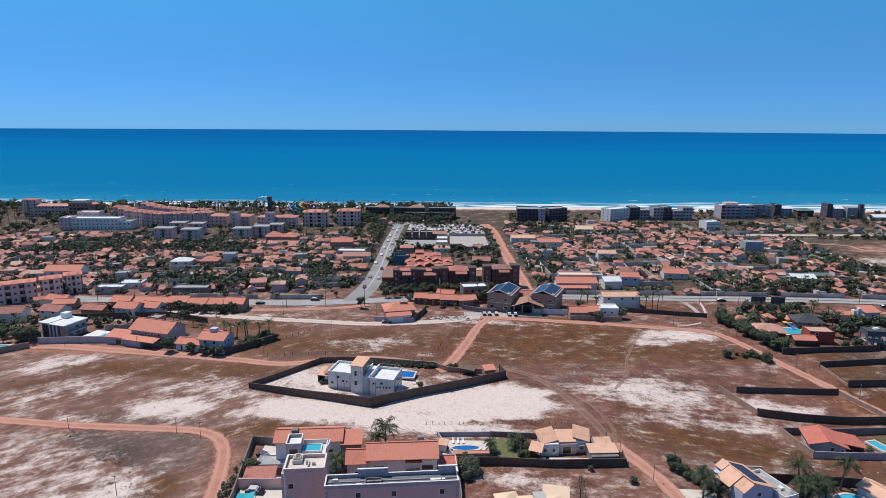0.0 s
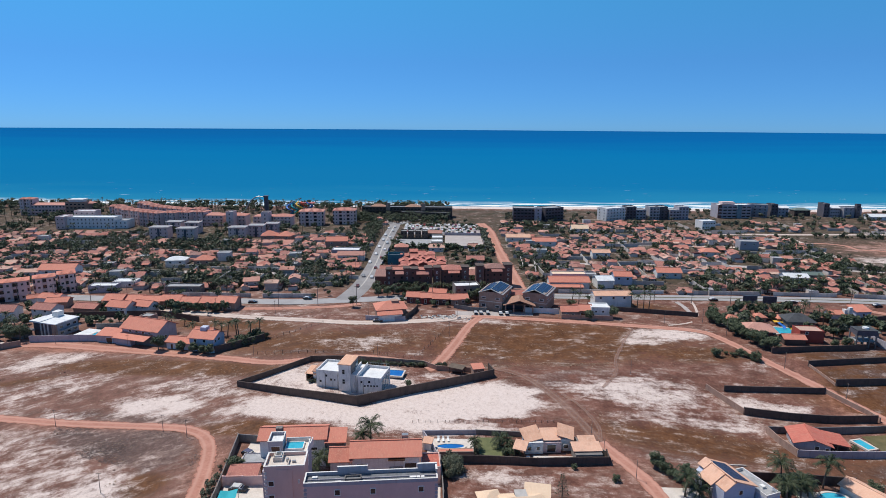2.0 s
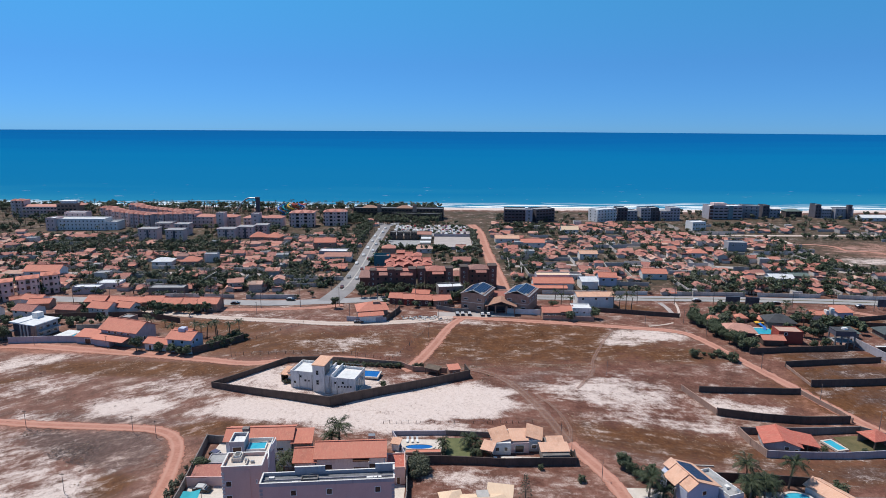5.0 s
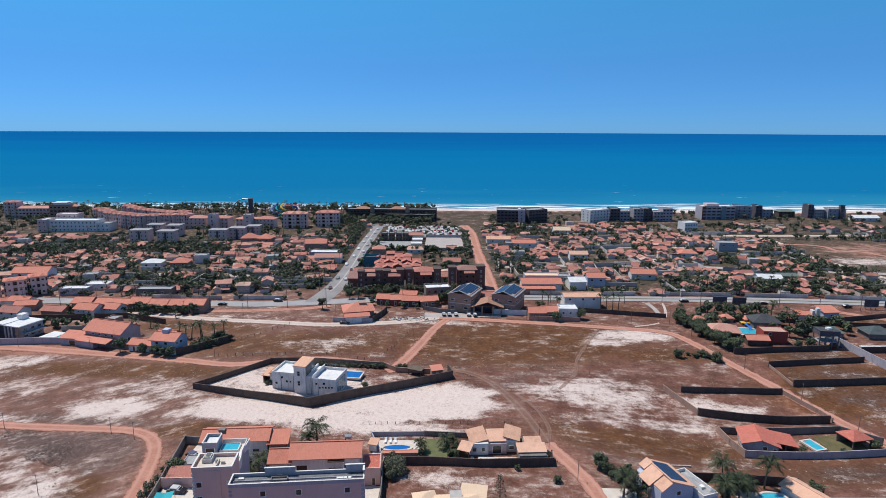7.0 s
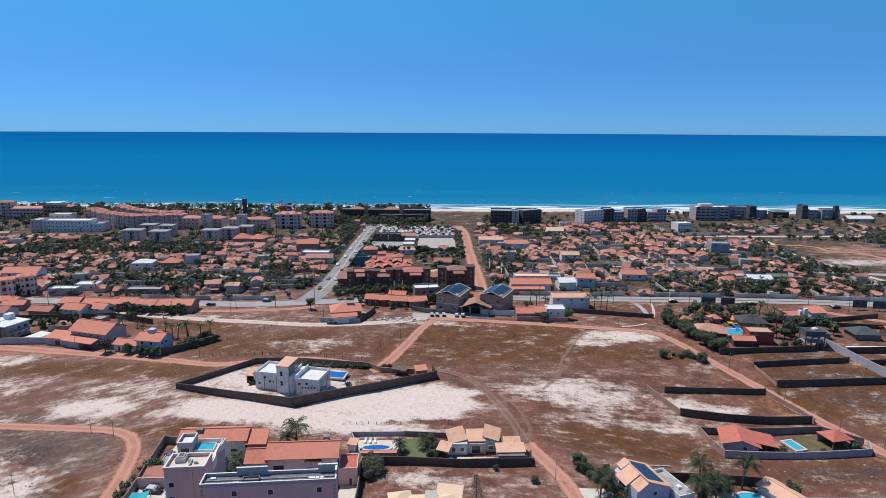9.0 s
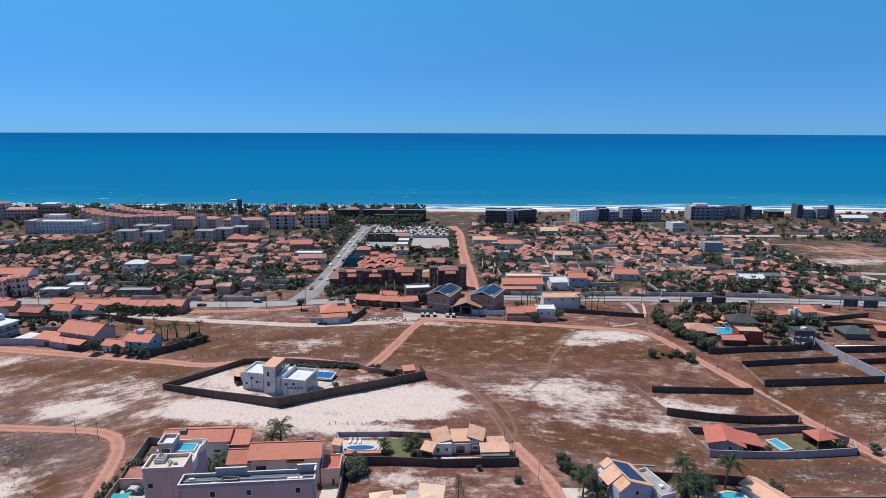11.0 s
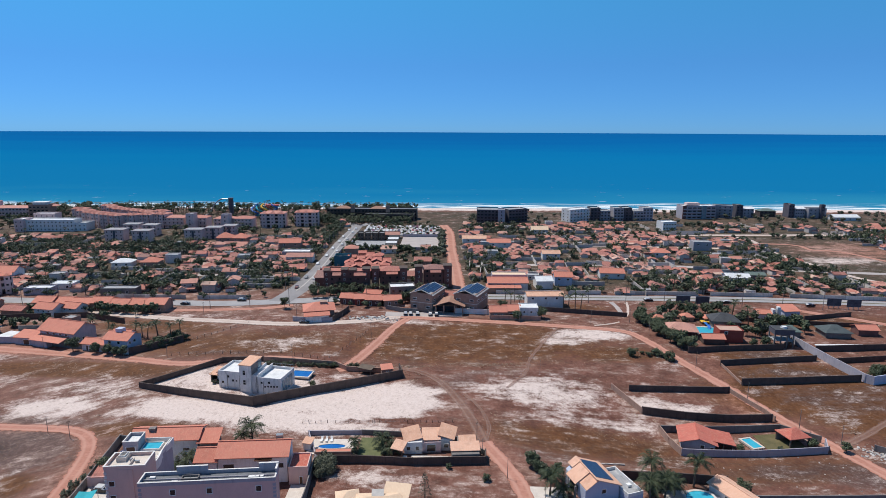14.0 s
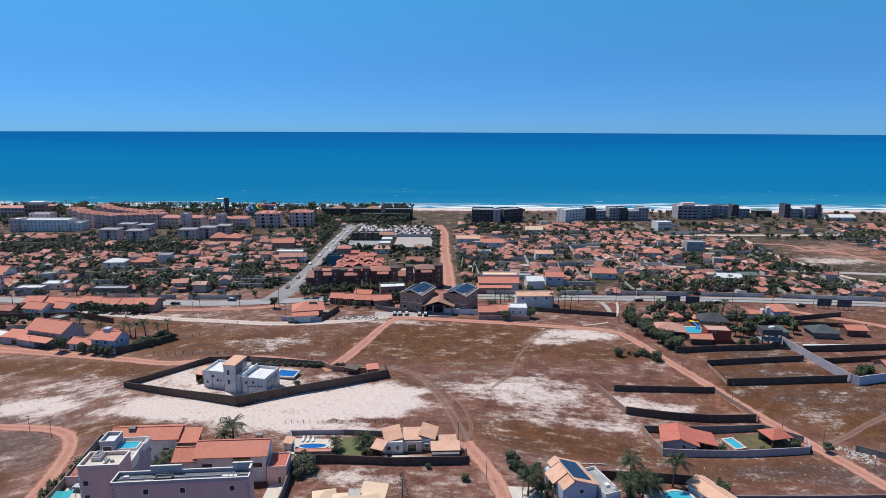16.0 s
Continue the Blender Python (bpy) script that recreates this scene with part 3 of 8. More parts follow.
def into_grove(key, ob, m):
    """Adds a plant's crown and trunk to the joined grove of its kind."""
    for child in ob.children:
        me = child.data
        co = np.empty(len(me.vertices) * 3, dtype=np.float32)
        me.vertices.foreach_get("co", co)
        co = co.reshape(-1, 3) @ np.array(m.to_3x3()).T + np.array(m.translation)
        if len(me.materials) > 1:
            continue
        if (key, child.name) not in STORE:
            STORE[(key, child.name)] = [tuple(p.vertices) for p in me.polygons]
        entry = GROVE.setdefault((ob["category"], me.materials[0].name), [[], [], me.materials[0], 0])
        entry[0].append(co)
        entry[1].append((STORE[(key, child.name)], entry[3]))
        entry[3] += len(co)


def finish_groves():
    for (kind, mat), (verts, faces, material, total) in GROVE.items():
        me = bpy.data.meshes.new("grove")
        me.from_pydata(np.concatenate(verts).tolist(), [], [tuple(q + base for q in f) for polys, base in faces for f in polys])
        me.materials.append(material)
        name, label = {"tree": ("trees", "dense green trees between the houses"), "palm tree": ("palm_grove", "coconut palms along the coast and gardens"), "house": ("distant_houses", "distant low houses with terracotta roofs"), "wall": ("plot_walls", "pale walls between the town plots")}[kind]
        tagged(new(name, me), label, kind, kind="stuff")


def planted(key, build, x, y, turn=0, s=1.0, z=None, label=""):
    """One of a kind of plant: built the first time, a copy after that."""
    m = pose(x, y, float(land(x, y)) if z is None else z, 0, 0, turn) @ Matrix.Scale(s, 4)
    if key not in PROTO:
        PROTO[key] = build()
        PROTO[key].matrix_world = m
        ob = PROTO[key]
    elif y > FAR and key[0] in ("tree", "palm", "bush", "scrub") or y > 342 and key[0] == "house" or y > 335 and key[0] == "lotwall":
        return into_grove(key, PROTO[key], m)
    else:
        src = PROTO[key]
        keep = tuple(src.scale)
        src.scale = (1, 1, 1)
        ob = copy_thing(src, m)
        src.scale = keep
    if label:
        ob["label"] = label
    return ob


def build_tree(seed, height, spread, lobes, n, size, mat, label="round leafy green garden tree", bare=0.3):
    rng = random.Random(seed)
    o = tagged(new("tree"), label, "tree", "trees")
    bm = bmesh.new()
    fork = Vector((rng.uniform(-0.2, 0.2), rng.uniform(-0.2, 0.2), height * bare))
    limb(bm, (0, 0, -0.4), fork, 0.05 * height * 0.7, 0.03 * height * 0.8, 7)
    crown = bmesh.new()
    for k in range(lobes):
        a = 2.4 * k + rng.uniform(-0.4, 0.4)
        rad = spread * rng.uniform(0.15, 0.62)
        c = Vector((math.cos(a) * rad, math.sin(a) * rad, height * rng.uniform(bare + 0.15, 0.88)))
        limb(bm, fork, c, 0.02 * height, 0.006 * height, 5)
        leafy(crown, c, spread * rng.uniform(0.26, 0.46), n, size, rng)
    part("trunk", bm, BARK, o)
    part("crown", crown, mat, o)
    return o


def build_palm(seed, height, reach, fronds, leaflets, label="tall coconut palm with drooping fronds"):
    rng = random.Random(seed)
    o = tagged(new("palm_tree"), label, "palm tree", "palm trees")
    bm = bmesh.new()
    lean = Vector((rng.uniform(-0.12, 0.12), rng.uniform(-0.12, 0.12), 0)) * height
    pts = [Vector((0, 0, -0.3)) + lean * (t * t) + Vector((0, 0, (height + 0.3) * t)) for t in (0, 0.25, 0.5, 0.75, 1)]
    for k in range(4):
        limb(bm, pts[k], pts[k + 1], 0.26 - 0.035 * k, 0.225 - 0.035 * k, 7)
    part("trunk", bm, BARK, o)
    crown = bmesh.new()
    top = pts[-1]
    for k in range(fronds):
        a = 2.4 * k + rng.uniform(-0.3, 0.3)
        rise = -0.45 + 2.5 * ((k + 0.5) / fronds) ** 1.1 + rng.uniform(-0.2, 0.2)
        d = Vector((math.cos(a), math.sin(a), 0))
        side = Vector((-d.y, d.x, 0))
        L = reach * rng.uniform(0.85, 1.1)
        prev = None
        for j in range(leaflets + 1):
            t = j / leaflets
            p = top + d * L * (t - 0.16 * t * t * (0.4 + abs(rise))) + Vector((0, 0, L * (rise * 0.75 * t - (0.40 + 0.5 * rise) * t * t)))
            if prev is not None:
                wid = reach * 0.19 * (math.sin(math.pi * min(1, 0.12 + 0.86 * t)) ** 0.7) * rng.uniform(0.8, 1.15)
                drop = Vector((0, 0, -wid * rng.uniform(0.1, 0.6)))
                for s in (-1, 1):
                    tip = prev.lerp(p, 0.9) + side * s * wid + drop + d * wid * 0.75
                    crown.faces.new([crown.verts.new(q) for q in (prev, prev.lerp(p, 0.85), tip + d * 0.012 * reach, tip)])
            prev = p
    part("crown", crown, PALMLEAF, o)
    return o


def palm(x, y, h=8, near=False, turn=None, s=1.0, z=None):
    k = random.randrange(4)
    far = y > FAR and not near
    return planted(("palm", near + 2 * far, round(h), k), lambda: build_palm(17 * k + round(h), h, 4.1 if near else 2.9, 20 if near else 11 if far else 15, 26 if near else 4 if far else 7), x, y, random.uniform(0, 360) if turn is None else turn, s, z)


def tree(x, y, h=6, spread=3.2, near=False, dull=False, s=1.0):
    k = random.randrange(4)
    far = y > FAR and not near
    lob, n, size = (18, 130, 0.25) if near else (8, 22, 0.66) if far else (9, 34, 0.62)
    return planted(("tree", near + 2 * far, dull, round(h), k), lambda: build_tree(31 * k + round(h), h, spread, lob, n, size, LEAF_DULL if dull else LEAF), x, y, random.uniform(0, 360), s * random.uniform(0.85, 1.15))


def bush(x, y, s=1.0, dull=False):
    k = random.randrange(3)
    return planted(("bush", dull, k), lambda: tagged(build_tree(7 * k + 3, 2.6, 2.2, 14, 130, 0.18, LEAF_DULL if dull else LEAF, "low round dark green shrub", 0.08), group="bushes"), x, y, random.uniform(0, 360), s)


def build_car():
    o = tagged(new("car"), "small parked hatchback with dark windows", "car", "parked cars")
    bm = bmesh.new()
    extrude_x(bm, [(-2.05, 0.3), (-2.1, 0.72), (-1.15, 0.9), (1.95, 0.92), (2.05, 0.6), (2.0, 0.3)], -0.85, 0.85)
    part("body", bm, CAR, o)
    bm = bmesh.new()
    extrude_x(bm, [(-1.1, 0.9), (-0.45, 1.38), (1.2, 1.4), (1.85, 0.92)], -0.76, 0.76)
    part("cabin", bm, CAR, o)
    part("side_window", boxes((-0.79, 0.79, -0.38, 1.15, 0.98, 1.26)), GLASS, o, "dark side windows")
    part("windscreen", boxes((-0.62, 0.62, -0.98, -0.72, 1.0, 1.2)), GLASS, o, "dark windscreen")
    part("rear_window", boxes((-0.6, 0.6, 1.42, 1.62, 1.02, 1.2)), GLASS, o, "dark rear window")
    part("car_roof", boxes((-0.74, 0.74, -0.5, 1.3, 1.36, 1.45)), CAR, o)
    for sx in (-0.8, 0.8):
        for sy in (-1.3, 1.25):
            bm = bmesh.new()
            limb(bm, (sx - 0.1, sy, 0.31), (sx + 0.1, sy, 0.31), 0.31, 0.31, 10)
            part("wheel", bm, TYRE, o)
    return o


def car(x, y, turn=0, label="", z=None):
    return planted("car", build_car, x, y, turn, 1.0, (float(land(x, y)) if z is None else z) + 0.02 if z is None else z, label)


def build_pole():
    o = tagged(new("utility_pole"), "slim concrete utility pole with a crossarm", "utility pole", "utility poles")
    bm = bmesh.new()
    limb(bm, (0, 0, -0.5), (0, 0, 8.6), 0.14, 0.085, 8)
    part("pole", bm, POLE, o)
    part("crossarm", boxes((-0.9, 0.9, -0.07, 0.07, 8.1, 8.25)), WOOD, o)
    for x in (-0.8, 0.0, 0.8):
        part("insulator", boxes((x - 0.05, x + 0.05, -0.05, 0.05, 8.25, 8.45)), METAL, o)
    return o


def pole(x, y, turn=0, s=1.0):
    return planted("pole", build_pole, x, y, turn, s)

# ---- ground, sea, roads ----


def shore(x):
    return 616 + 3.5 * np.sin(x / 70.0) + 2.0 * np.sin(x / 23.0 + 1)


def blob(X, Y, rows):
    """The share of a kind of ground: the strongest of several soft ovals (x, y, half length, half width, turn, strength)."""
    out = np.zeros_like(X)
    for cx, cy, rx, ry, turn, k in rows:
        c, s = math.cos(radians(turn)), math.sin(radians(turn))
        u, v = (X - cx) * c + (Y - cy) * s, -(X - cx) * s + (Y - cy) * c
        out = np.maximum(out, k * np.exp(-((u / rx) ** 2 + (v / ry) ** 2) ** 1.3))
    return out


def patch(X, Y, rows):
    """The share of a kind of ground: the strongest of several outlines with soft edges (strength, softness, corners)."""
    out = np.zeros_like(X)
    for k, soft, pts in rows:
        dist, inside = np.full(X.shape, 1e9), np.zeros(X.shape, dtype=bool)
        for (ax, ay), (bx, by) in zip(pts, pts[1:] + pts[:1]):
            L = (bx - ax) ** 2 + (by - ay) ** 2
            t = np.clip(((X - ax) * (bx - ax) + (Y - ay) * (by - ay)) / L, 0, 1)
            dist = np.minimum(dist, np.hypot(X - ax - t * (bx - ax), Y - ay - t * (by - ay)))
            if ay != by:
                inside ^= ((ay > Y) != (by > Y)) & (X < (bx - ax) * (Y - ay) / (by - ay) + ax)
        d = np.clip(0.5 + np.where(inside, dist, -dist) / (3.6 * soft), 0, 1)
        out = np.maximum(out, k * d * d * (3 - 2 * d))
    return out


def spaced(*runs):
    return np.unique(np.concatenate([np.arange(a, b + 0.01, s) for a, b, s in runs]))


def make_ground():
    xs = spaced((-5200, -600, 460), (-600, -200, 20), (-200, 220, 2), (220, 640, 20), (640, 5240, 460))
    ys = spaced((-3000, 0, 500), (0, 90, 15), (90, 260, 1.6), (260, 540, 5), (540, 660, 4))
    X, Y = np.meshgrid(xs, ys)
    Z = land(X, Y)
    S = shore(X)
    Z = np.where(Y > S - 25, -1.6 * (np.clip(Y - S + 25, 0, None) / 50) ** 1.2, Z)
    Z = np.nan_to_num(Z) + 0.10 * np.sin(X * 0.21) * np.sin(Y * 0.17 + 1) * (np.abs(Y - 200) < 110)
    # the broad white sand round the villa yard, and its thinner western drifts
    sand = patch(X, Y, [
        (1.5, 2.5, [(-61.6, 155.9), (-56.2, 160.6), (-55, 165.8), (-46.9, 167.1), (-35.2, 168.2), (-29, 165), (-22, 161), (-17, 165.5), (-6, 172), (7.7, 178), (16.8, 181), (22.3, 179.3), (28.6, 176), (32, 173), (30, 169.7), (32.5, 167), (30.5, 162), (27, 157), (15.6, 154.4), (6, 152.4), (12.5, 150), (22, 149.3), (14, 146.5), (5, 145), (-8.7, 146), (-18, 147.7), (-25, 149.5), (-36.7, 152), (-48.8, 154.4)]),
        (1.3, 2.5, [(-95, 160), (-93, 163.8), (-86, 165.4), (-76, 166.7), (-72, 164), (-68, 161), (-70, 158), (-72, 156), (-77, 153.4), (-84, 154), (-90, 156.3)])])
    sand = np.maximum(sand, patch(X, Y, [
        (0.74, 4, [(-89.4, 171.7), (-80.7, 179), (-70, 179.6), (-63, 176), (-59, 171), (-48, 170.3), (-55.4, 166.6), (-63.5, 162), (-71, 164), (-81.5, 167)]),
        (0.9, 3, [(-148.6, 186.5), (-143.5, 193), (-137, 198), (-125, 203), (-119, 198.5), (-125, 192), (-132, 184.5), (-140, 182.5)]),
        (0.55, 4, [(-135, 161), (-129, 171.5), (-121, 179), (-110, 183), (-103, 179.5), (-108, 172), (-116, 165), (-124, 159), (-132, 156.5)]),
        (0.9, 2, [(-111.3, 151.5), (-112, 156), (-107, 157), (-98, 152.3), (-100.4, 150.3)])]))
    # the south-western field, the yard and the plot beside the pink building
    sand = np.maximum(sand, patch(X, Y, [
        (0.46, 5, [(-150, 138), (-105, 145.6), (-94.5, 144.3), (-85, 136), (-75, 126.6), (-67, 115), (-67, 95), (-150, 95)]),
        (1.1, 2.5, [(-97, 113), (-93, 119), (-88, 121), (-84, 119), (-83, 113)]),
        (1.1, 2.5, [(-80, 113), (-82, 122.4), (-77, 126.6), (-72.6, 126), (-69, 120.6), (-69, 113)]),
        (1.1, 2, [(-60, 174), (-49, 190), (-40, 193.5), (-14, 191), (-4, 176), (-22, 164), (-40, 168)]),
        (0.64, 2, [(-15.5, 174.5), (-12, 188), (1, 189), (7, 186.4)]),
        (0.64, 2, [(1.7, 124.5), (8, 128), (16, 129), (25.7, 126.8), (29.6, 125), (26.8, 122), (8.6, 121.4)]),
        (0.62, 2.5, [(-47.8, 218), (-29.7, 216.4), (-17.6, 222.6), (-12, 215), (-28, 208.3), (-41.5, 211)])]))
    # the eastern field and the empty plots
    sand = np.maximum(sand, patch(X, Y, [
        (1.08, 4, [(41, 176), (52, 182.7), (62, 184), (71.6, 184.8), (80, 181.5), (85, 177), (86.8, 174), (82, 170), (75.5, 166), (67, 166.7), (56.6, 166), (50.7, 172.4)]),
        (0.74, 4, [(54.7, 156.7), (70, 165.4), (80, 163), (92.6, 161), (96.7, 155.4), (93, 150.4), (86, 153), (77, 155), (64, 154.6)]),
        (1.15, 2, [(92.3, 174), (104, 172), (116, 168), (115, 162.5), (102.6, 165), (94.7, 168.7)]),
        (0.62, 2, [(96, 179.4), (114.4, 183), (115, 180), (99, 177)]),
        (1.25, 2.5, [(73.7, 218.8), (80, 231), (93.5, 233.6), (110.6, 229), (107, 221.8), (96, 219), (79, 214), (74.5, 212.8)]),
        (0.2, 4, [(96, 135), (115, 137.7), (125, 131), (127, 123.6), (108, 126)])]))
    sand = np.maximum(sand, blob(X, Y, [(152, 149, 14, 3, 26, 0.4), (30, 238, 12, 3, 0, 0.5), (10, 241, 26, 3, -4, 0.8), (112, 196, 8, 4, 0, 0.4), (-62, 246, 34, 4, -4, 0.4), (305, 400, 26, 14, 10, 0.55), (286, 364, 24, 11, 8, 1.0)]))
    sand = sand - blob(X, Y, [(86, 222, 6, 3, 0, 0.75), (62.7, 170.4, 4, 2, 0, 0.7), (77, 178.3, 5, 1.5, 0, 0.6), (22, 153.4, 14, 1.6, 2, 0.8), (-62, 166, 10, 1.6, 20, 0.5), (180, 164, 48, 26, -8, 1.0), (150, 172, 24, 12, -10, 0.6), (152, 190, 22, 8, 0, 0.8), (152, 203, 22, 5, 0, 0.7), (112, 134, 40, 6, 0, 0.3), (95, 198, 22, 7, 0, 0.3)])
    sand = np.maximum(sand, 1.4 * np.clip((Y - (S - np.where(X > 0, 30, 12))) / 8, 0, 1))
    grass = blob(X, Y, [(-92, 188, 44, 7, -2, 1.35), (-84, 232, 30, 9, -6, 1.2), (-132, 176, 14, 4, 25, 0.8), (-66, 121, 6, 6, 30, 1.1), (-50, 148, 16, 4.5, 8, 1.1), (-45, 214, 62, 17, 4, 0.85), (45, 218, 58, 24, 0, 1.15), (95, 205, 26, 9, 0, 0.9), (140, 172, 26, 14, -20, 1.1), (180, 162, 40, 26, -10, 1.6), (115, 133, 34, 9, 0, 0.85),
                        (72, 146, 34, 11, -8, 0.95), (92, 262, 22, 7, -4, 0.9), (-82, 232, 22, 10, 0, 0.7), (152, 189, 22, 7, 0, 1.5), (152, 203, 22, 5, 0, 1.4), (205, 240, 50, 14, 0, 0.7)])
    dust = blob(X, Y, [(-134, 206, 40, 6, -3, 0.95), (-95, 148, 40, 4, -2, 0.55), (-54, 128, 6, 14, 8, 0.55), (47, 138, 6, 22, 14, 0.5), (6, 212, 5, 22, -16, 0.5), (126, 178, 6, 34, -10, 0.5), (60, 239, 60, 3, -5, 0.5), (-172, 210, 12, 12, 0, 0.6), (318, 395, 60, 36, 0, 0.62), (200, 440, 40, 12, 0, 0.5), (110, 300, 30, 6, 0, 0.4)])
    burnt = blob(X, Y, [(-74, 135, 17, 7, -24, 0.9), (-94, 141, 14, 4, 0, 0.8), (-80, 151.5, 22, 2.5, -2, 0.9), (140, 128, 20, 8, 0, 0.7), (128, 132, 18, 5, 0, 0.7), (-95, 155, 30, 4, 0, 0.6), (-40, 203, 30, 4, -6, 0.5), (40, 182, 18, 8, 30, 0.55), (150, 206, 16, 4, 4, 0.7), (70, 187, 30, 4, -6, 0.5), (-128, 171, 20, 4, 6, 0.5), (60, 138, 20, 5, -10, 0.45), (112, 134, 26, 4, -6, 0.5), (180, 164, 42, 24, -8, 0.55), (148, 172, 20, 9, -10, 0.6), (152, 189, 22, 7, 0, 0.6), (152, 203, 22, 5, 2, 0.6), (114, 133, 30, 7, 0, 0.6)])
    burnt = np.maximum(burnt, patch(X, Y, [(1.15, 2.5, [(-101, 146.5), (-80, 147.5), (-68, 145.5), (-62, 138), (-63, 130), (-68, 126), (-77, 131), (-89, 135.5), (-97, 136.5)])]))
    far = np.clip((Y - 284) / 12, 0, 1) * np.clip((S - 30 - Y) / 10, 0, 1)
    scrub = np.clip(1.0 - far, 0, 1)
    me = bpy.data.meshes.new("ground")
    ny, nx = X.shape
    idx = np.arange(nx * ny).reshape(ny, nx)
    quads = np.stack([idx[:-1, :-1], idx[:-1, 1:], idx[1:, 1:], idx[1:, :-1]], -1).reshape(-1, 4)
    me.from_pydata(np.stack([X, Y, Z], -1).reshape(-1, 3).tolist(), [], quads.tolist())
    for name, val in (("sand", sand), ("grass", grass), ("dust", dust), ("burnt", burnt), ("town", far), ("scrub", scrub)):
        me.attributes.new(name, "FLOAT", "POINT").data.foreach_set("value", val.reshape(-1).astype(np.float32))
    me.materials.append(GROUND)
    for p in me.polygons:
        p.use_smooth = True
    tagged(new("ground", me), "dry brown earth with white sand patches and grass", "ground", kind="structure")


def make_sea():
    xs = np.concatenate([np.linspace(-5200, -700, 20), np.linspace(-600, 700, 40), np.linspace(800, 5240, 20)])
    ys = np.concatenate([np.arange(598, 700, 6), np.geomspace(700, 5060, 40)])
    X, Y = np.meshgrid(xs, ys)
    r = np.hypot(X - 18, Y)
    Z = -0.55 + 55.6 * (np.clip(r - 1200, 0, None) / 3800) ** 2
    Z = np.minimum(Z, 80.3 - 0.00501 * r)
    me = bpy.data.meshes.new("sea")
    ny, nx = X.shape
    idx = np.arange(nx * ny).reshape(ny, nx)
    quads = np.stack([idx[:-1, :-1], idx[:-1, 1:], idx[1:, 1:], idx[1:, :-1]], -1).reshape(-1, 4)
    me.from_pydata(np.stack([X, Y, Z], -1).reshape(-1, 3).tolist(), [], quads.tolist())
    me.materials.append(SEA)
    for p in me.polygons:
        p.use_smooth = True
    tagged(new("water", me), "deep blue sea with white surf along the beach", "sea", kind="structure")


make_ground()
make_sea()

strip("road_1", "red dirt road curving through the dry field", [(-50.5, 95), (-52.6, 117), (-54.6, 128.6), (-57, 137), (-60.2, 142.4), (-65, 145.8), (-72.5, 147.4), (-91.6, 148.5), (-103, 149.3), (-115, 150.8), (-130, 152.5), (-170, 157)], 4.4, RED_DIRT, 0.10)
strip("road_2", "red dirt track past the walled houses", [(53, 100), (52, 118.7), (50.4, 127.2), (47.1, 136), (44.2, 142.8)], 5.0, RED_DIRT, 0.10)
strip("road_3", "faint sandy wheel track across the field", [(44.6, 141), (41.8, 155.2), (38, 167.5), (33.2, 180), (27, 188.6), (21, 192.3), (8, 194)], (4.0, 3.0), FAINT_DIRT, 0.09, 1.6)
strip("road_4", "red dirt road crossing the grass field", [(-3, 191), (0, 194.5), (6.5, 212.6), (13, 233.3), (16.5, 241), (19, 246)], (5.6, 4.4), RED_DIRT, 0.11)
strip("road_5", "red dirt lane along the villa walls", [(-230, 208), (-167, 207.6), (-146.6, 208.6), (-123.4, 205.2), (-100.7, 201.4), (-74.3, 196.6), (-57, 193.2), (-41.4, 197.5), (-24, 200), (-3, 196)], (9.5, 3.6), RED_DIRT, 0.10)
strip("road_6", "pale sandy road at the edge of town", [(-128, 254), (-114, 249.5), (-87.7, 243.8), (-57.6, 239.6), (-30.8, 236.6), (0, 241.2), (15, 247), (30, 247.2)], 5.6, PALE_DIRT, 0.12)
strip("road_7", "long red dirt road beside empty plots", [(15, 246.8), (50.8, 241), (84.8, 234.4), (106.1, 229.2), (112.8, 218.2), (118.2, 199.5), (125, 181.8), (132.5, 160.5), (138.4, 141.5), (142, 123.4), (146, 95)], 4.8, RED_DIRT, 0.13)
strip("road_8", "pale sandy side track", [(138, 141.8), (143, 145), (149.7, 148.4), (167, 158), (200, 172)], 2.6, FAINT_DIRT, 0.10, 0.8)
strip("road_9", "reddish dirt track beside the highway", [(-125, 251), (-98, 254), (-66, 256), (-47, 259), (-36, 263)], 4.5, RED_DIRT, 0.09, 0.8)
strip("road_10", "sun-bleached asphalt highway", [(-420, 284), (-230, 273), (-160, 269), (-105, 267), (-70, 265.5), (-38, 270), (17, 279.5), (59, 278.5), (115, 277.4), (167, 276), (209, 273), (300, 262), (520, 236)], 8.4, ASPHALT, 0.12, 0, step=6)
strip("road_26", "narrow planted median of the highway", [(50, 278.7), (59, 278.5), (115, 277.4), (167, 276), (209, 273), (300, 262), (520, 236)], 0.9, DULL_LAWN, 0.17, 0, step=6)
strip("road_27", "pale kerb along the highway", [(-230, 268.9), (-160, 264.9), (-105, 262.9), (-72, 261.4)], 0.5, KERB, 0.2, 0, step=6)
strip("road_28", "pale kerb along the highway", [(50, 274.4), (59, 274.2), (115, 273.1), (167, 271.7), (209, 268.7), (300, 257.7)], 0.4, KERB, 0.2, 0, step=6)
strip("road_11", "straight town avenue running to the sea", [(-44, 269), (-41, 285), (-39, 305), (-38.2, 347), (-39.2, 403), (-39, 450), (-38.6, 488), (-46, 505), (-58, 525)], (11, 8), AVENUE, 0.16, 0, step=5)
strip("road_29", "narrow raised median of the avenue", [(-40.6, 288), (-39, 305), (-38.2, 347), (-39.2, 403), (-39, 450), (-38.6, 480)], 0.8, KERB, 0.24, 0, step=5)
